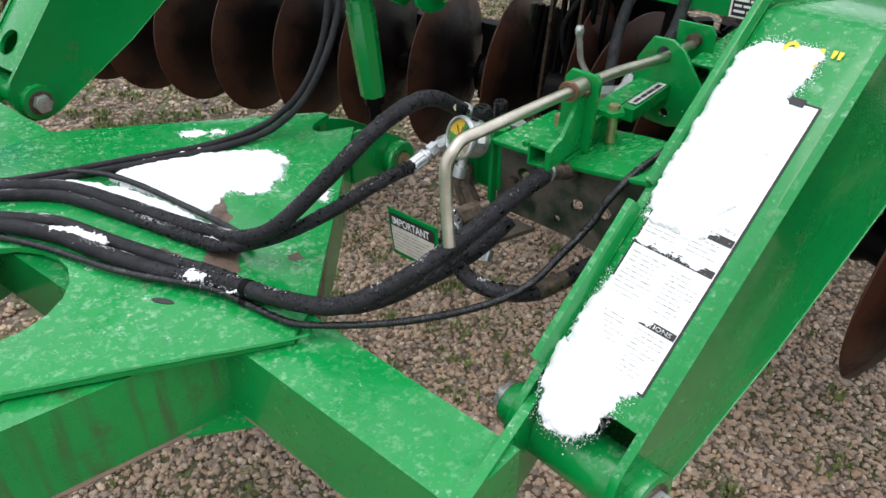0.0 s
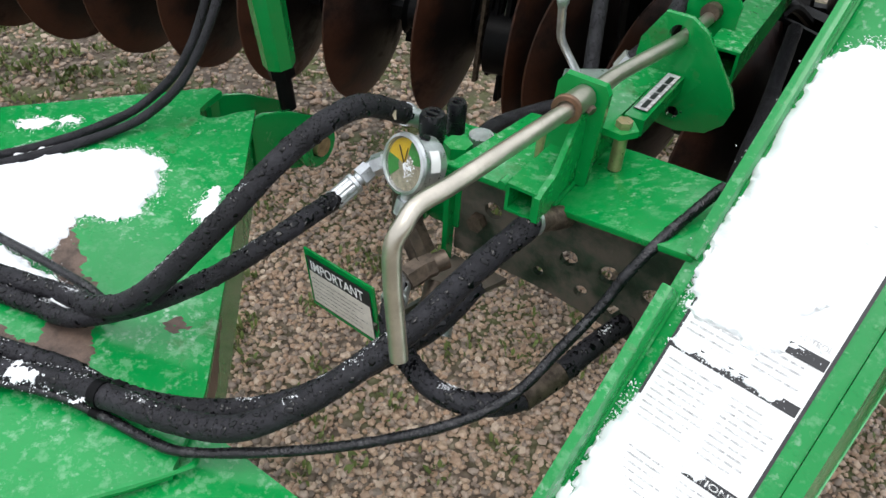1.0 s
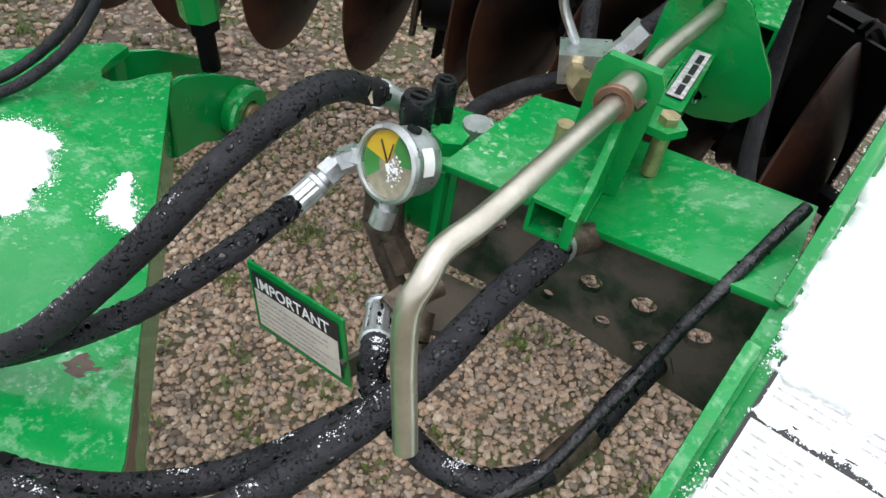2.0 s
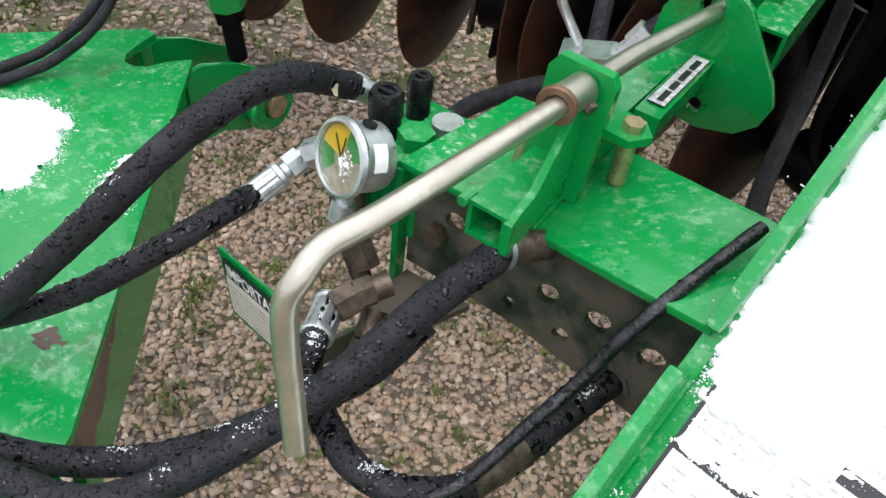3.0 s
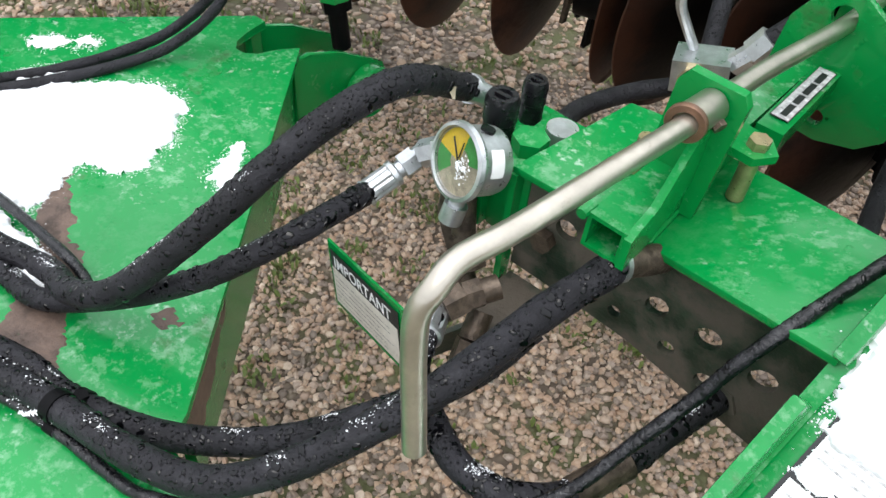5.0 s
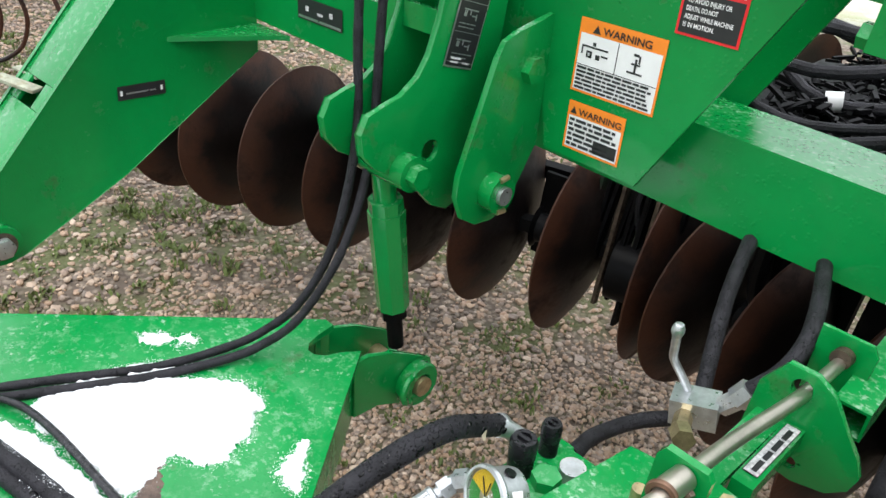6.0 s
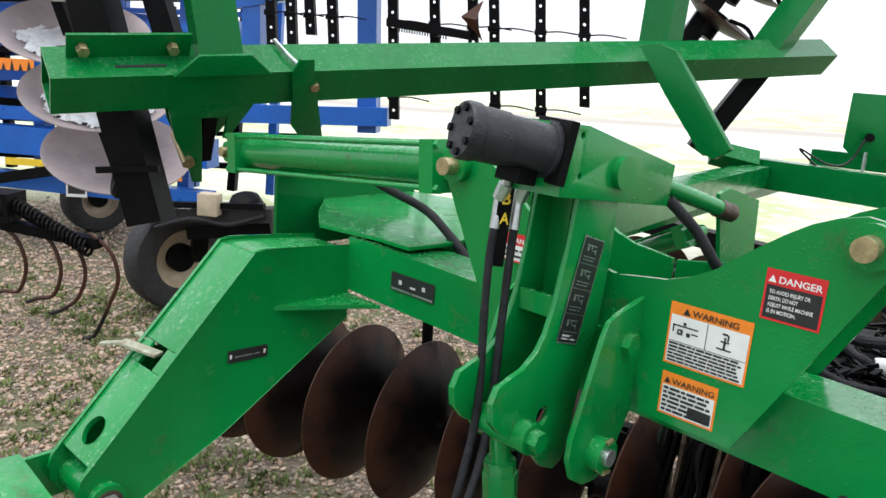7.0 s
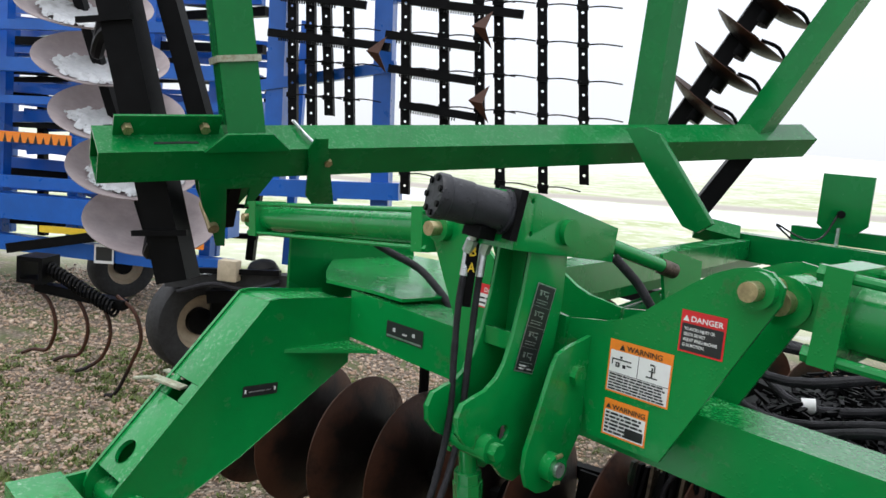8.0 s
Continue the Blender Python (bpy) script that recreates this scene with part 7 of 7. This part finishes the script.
# ---- the blue implement behind ----
def build_blue():
    t = thing("field_cultivator", (-3.0, 7.6, 0.4), "blue folded field cultivator with black spring harrow bars", "cultivator", axes=WORLD)

    def bar(a, b, w, mat=BLUE, name="frame_tube"):
        part(name, beam(a, b, w, w), mat, t, bevel=0.008)

    for x0, x1, lean in ((-2.93, -2.88, 0), (-1.93, -1.80, 0)):
        bar((x0, 7.5, 3.9), (x1, 7.5, 1.4), 0.17)
    bar((-3.2, 7.4, 1.46), (-1.6, 7.4, 1.56), 0.16)
    bar((-3.1, 7.45, 2.42), (-1.75, 7.45, 2.70), 0.10)
    bar((-3.3, 7.6, 3.45), (-1.7, 7.6, 3.35), 0.12)
    for z0, z1, w in ((2.80, 2.95, 0.10), (2.42, 2.52, 0.14), (2.05, 2.2, 0.08), (1.72, 1.72, 0.10), (1.22, 1.33, 0.12), (0.98, 1.06, 0.26), (0.62, 0.62, 0.16)):
        bar((-7.0, 7.55, z0), (-3.3, 7.55, z1), w)
    for z0, z1, w in ((2.65, 2.7, 0.06), (2.25, 2.38, 0.05), (1.9, 1.95, 0.06)):
        bar((-7.0, 8.3, z0), (-3.1, 8.3, z1), w)
    for x in (-6.2, -5.3, -4.5, -3.75):
        bar((x, 7.9, 0.6), (x + 0.05, 7.9, 3.6), 0.12)
    rng = random.Random(12)
    for k in range(26):
        z = 0.7 + 0.115 * k
        x0 = rng.uniform(-7.2, -5.4)
        bar((x0, rng.uniform(7.9, 9.2), z + rng.uniform(-0.1, 0.1)), (x0 + rng.uniform(1.6, 3.2), rng.uniform(7.9, 9.2), z + rng.uniform(-0.15, 0.25)), rng.choice((0.05, 0.07, 0.1)), BLUE if k % 3 else BLACK, "frame_tube" if k % 3 else "dark_tube")
    for k in range(22):
        z = 0.75 + 0.13 * k
        bar((-7.3, rng.uniform(8.0, 8.7), z + rng.uniform(-0.1, 0.1)), (rng.uniform(-3.9, -3.2), rng.uniform(8.0, 8.7), z + rng.uniform(-0.05, 0.25)), rng.choice((0.06, 0.09, 0.12)), BLACK if k % 4 == 0 else BLUE, "dark_tube" if k % 4 == 0 else "frame_tube")
    for k in range(9):
        x = -6.8 + 0.45 * k
        bar((x, 8.8, 0.5), (x + rng.uniform(-0.2, 0.2), 8.8, rng.uniform(2.4, 3.4)), 0.09, BLACK if k % 2 else BLUE, "dark_tube" if k % 2 else "frame_tube")
    bar((-5.6, 7.3, 0.6), (-4.2, 7.3, 0.92), 0.1, BLACK, "dark_tube")
    # black harrow bars with teeth
    for i, (x0, x1, z1, lo) in enumerate(((-2.72, -2.62, 1.7, 1.7), (-2.55, -2.45, 1.9, 1.9), (-2.42, -2.3, 2.4, 2.2), (-2.2, -2.08, 1.9, 1.9), (-1.66, -1.53, 2.0, 1.55), (-1.33, -1.20, 2.0, 2.0), (-1.02, -0.88, 2.0, 2.05), (-0.85, -0.66, 1.65, 1.65), (-0.47, -0.28, 1.68, 1.68), (-0.13, 0.07, 1.79, 1.79))):
        holes = [(0.0, z, 0.0135) for z in np.arange(lo + 0.08, 3.85, 0.115)]
        bm = prism([(-0.042, lo), (0.042, lo), (0.042, 3.9), (-0.042, 3.9)], 1, 7.27, 7.282, holes=holes, seg=6)
        box((-0.042, 7.282, lo), (-0.030, 7.33, 3.9), bm)
        box((0.030, 7.282, lo), (0.042, 7.33, 3.9), bm)
        for v in bm.verts:
            v.co.x += x0 - 0.05 + (x1 - x0 + 0.05) * (3.9 - v.co.z) / (3.9 - lo)
        hb = part("harrow_bar", bm, BLACK, t, "black harrow bar punched with holes")
        for k in range(7):
            z = 3.6 - 0.31 * k
            if z > lo + 0.05:
                f = (3.9 - z) / (3.9 - lo)
                x = x0 - 0.05 + (x1 - x0 + 0.05) * f
                part("tooth", sweep([(x + 0.02, 7.26, z), (x + 0.16, 7.22, z + 0.012), (x + 0.33, 7.16, z - 0.006)], 0.0065, 6, 3), BLACK, hb)
                part("clip", box((x - 0.05, 7.25, z - 0.022), (x + 0.05, 7.268, z + 0.022)), BLACK, hb)
    for x0, x1, z in ((-1.62, -0.92, 2.35), (-1.75, -0.95, 2.66), (-1.8, -0.95, 2.95), (-2.9, -1.75, 2.9), (-2.9, -2.0, 3.25), (-1.6, -0.6, 3.25)):
        link = part("link_bar", beam((x0, 7.2, z), (x1, 7.2, z - 0.06), 0.05, 0.07), BLACK, t, bevel=0.006)
        bm = bmesh.new()
        for k in range(int((x1 - x0) * 0.6 / 0.022)):
            x = x0 + 0.1 + 0.022 * k
            q = z - 0.06 * (x - x0) / (x1 - x0)
            box((x, 7.19, q - 0.062), (x + 0.009, 7.21, q - 0.034), bm)
        part("comb", bm, BLACK, link, "row of short comb teeth")
    for x, z in ((-0.90, 2.42), (-0.93, 3.05), (-1.85, 2.78)):
        bm = bmesh.new()
        tip, top, low, heel = (x - 0.10, 7.13, z + 0.01), (x + 0.07, 7.16, z + 0.15), (x + 0.09, 7.16, z - 0.17), (x + 0.03, 7.08, z - 0.01)
        for tri in ((tip, heel, top), (tip, low, heel)):
            vs = [bm.verts.new(q) for q in tri]
            f = bm.faces.new(vs)
            ext = bmesh.ops.extrude_face_region(bm, geom=[f])
            bmesh.ops.translate(bm, verts=[g for g in ext["geom"] if isinstance(g, bmesh.types.BMVert)], vec=(0, 0.014, 0))
        part("sweep_point", bm, RUSTY, t, "rusty sweep point")
    # stickers
    decal(t, (-5.95, 7.47, 1.66), (1, 0, 0.02), (0, 0, 1), [(0, 0, 0.9, 0.11, ORANGE)] + [(0.03 + 0.088 * k, 0.0, 0.05, 0.07 + 0.03 * (k % 2), INK, "^") for k in range(10)], "sticker", "orange and black sticker")
    decal(t, (-5.35, 7.41, 0.78), (1, 0, 0.03), (0, 0, 1), [(0, 0, 0.6, 0.07, YELLOW)], "sticker", "yellow reflective strip")
    decal(t, (-4.75, 7.45, 0.52), (1, 0, 0.05), (0, 0, 1), [(0, 0, 0.22, 0.2, WHITE), (0.02, 0.03, 0.18, 0.14, INK)], "sticker", "black and white sticker")
    decal(t, (-3.65, 7.2, 0.83), (1, 0, 0), (0, 0, 1), [(0, 0, 0.22, 0.20, ORANGE), (0.02, 0.02, 0.05, 0.12, WHITE)], "sticker", "orange sticker")
    return t


def build_wheel(c, r, axis, label):
    t = thing("implement_wheel", (c[0], c[1], 0.0), label, "wheel", "implement wheels", axes=WORLD)
    part("tyre", lathe([(r * 0.56, -0.10), (r * 0.8, -0.125), (r * 0.95, -0.11), (r, -0.07), (r, 0.07), (r * 0.95, 0.11), (r * 0.8, 0.125), (r * 0.56, 0.10)], c, axis, 44), TYRE, t)
    part("rim", lathe([(r * 0.57, -0.09), (r * 0.52, -0.06), (r * 0.46, -0.02), (r * 0.25, 0.0), (r * 0.25, 0.03), (0, 0.03)], c, axis, 36), CREAM, t, "dirty cream steel rim")
    part("rim_back", lathe([(r * 0.57, 0.09), (r * 0.4, 0.04), (0, 0.04)], c, axis, 36), CREAM, t)
    part("hub", cyl(Vector(c) - Vector(axis).normalized() * 0.06, Vector(c), r * 0.27), BLACK, t)


def build_tines():
    t = thing("spring_tine_gang", (-3.4, 5.3, 0.0), "rusty spring tines on a dark clamp with a coil spring", "tines", axes=WORLD)
    part("clamp", hollow((-3.70, 5.14, 0.90), (-3.72, 5.36, 0.90), 0.19, 0.19, 0.028), BLACK, t, bevel=0.005)
    part("arm", beam((-3.75, 5.3, 0.76), (-3.05, 5.3, 0.70), 0.08, 0.07), BLACK, t)
    coil = [(-3.64 + 0.0034 * k, 5.25 + 0.045 * math.cos(k * 0.75), 0.92 - 0.0016 * k + 0.045 * math.sin(k * 0.75)) for k in range(160)]
    part("spring", sweep(coil, 0.011, 6, 1, smooth=False), BLACK, t, "black coil spring")
    for x, low in ((-3.78, 0.28), (-3.52, 0.26), (-3.34, 0.2), (-3.1, 0.05)):
        part("tine", sweep([(x - 0.02, 5.3, 0.76), (x + 0.12, 5.3, 0.66), (x + 0.18, 5.3, 0.48), (x + 0.12, 5.3, 0.30), (x, 5.3, low), (x - 0.09, 5.3, low - 0.04)], 0.014, 8, 6), RUSTY, t)
    return t


build_blue()
build_wheel((-2.95, 6.2, 0.415), 0.415, (-0.8, 0.55, 0), "black tyred implement wheel with a cream rim")
build_wheel((-4.95, 8.27, 0.36), 0.36, (-0.8, 0.55, 0), "far black tyred wheel with a cream rim")
build_tines()


def build_axle():
    t = thing("wheel_axle", (-2.5, 6.0, 0.8), "black axle arm above the implement wheel", "axle", axes=WORLD)
    part("arm", beam((-3.05, 5.9, 0.80), (-2.05, 5.9, 0.90), 0.16, 0.10), TYRE, t, bevel=0.02)
    part("arm", beam((-2.75, 6.0, 0.68), (-2.1, 6.0, 0.78), 0.14, 0.10), BLACK, t, bevel=0.01)
    part("hub_cover", lathe([(0, 0.09), (0.05, 0.085), (0.1, 0.06), (0.13, 0.0), (0.13, -0.05), (0, -0.05)], (-2.3, 5.95, 0.94), (0, -0.3, 1), 24), BLACK, t, "black rounded hub cover")
    part("link", beam((-2.95, 5.8, 0.9), (-2.1, 5.8, 0.97), 0.05, 0.04), BLACK, t, bevel=0.006)
    part("link", sweep([(-2.9, 5.75, 0.74), (-2.6, 5.72, 0.84), (-2.35, 5.75, 0.82), (-2.1, 5.8, 0.9)], 0.018, 8, 6), RUBBER, t)
    part("bracket", box((-2.57, 5.72, 0.87), (-2.42, 5.82, 1.03)), TAN, t, "tan plastic box", bevel=0.01)
    part("leg", beam((-2.72, 6.1, 0.85), (-2.78, 6.2, 0.42), 0.12, 0.12), BLACK, t, bevel=0.01)
    sn = thing("snow_patch", (-2.6, 5.9, 0.95), "snow lying on the axle arm", "snow", axes=WORLD)
    snow_patch(sn, [(-2.95, 5.83), (-2.5, 5.82), (-2.2, 5.85), (-2.3, 5.97), (-2.8, 5.98)], lambda x, y, h: Vector((x, y, 0.853 + 0.10 * (x + 3.05) + h)), 0.015, cell=0.014, rag=0.07, seed=71.0)


build_axle()
build_gravel()
build_weeds()
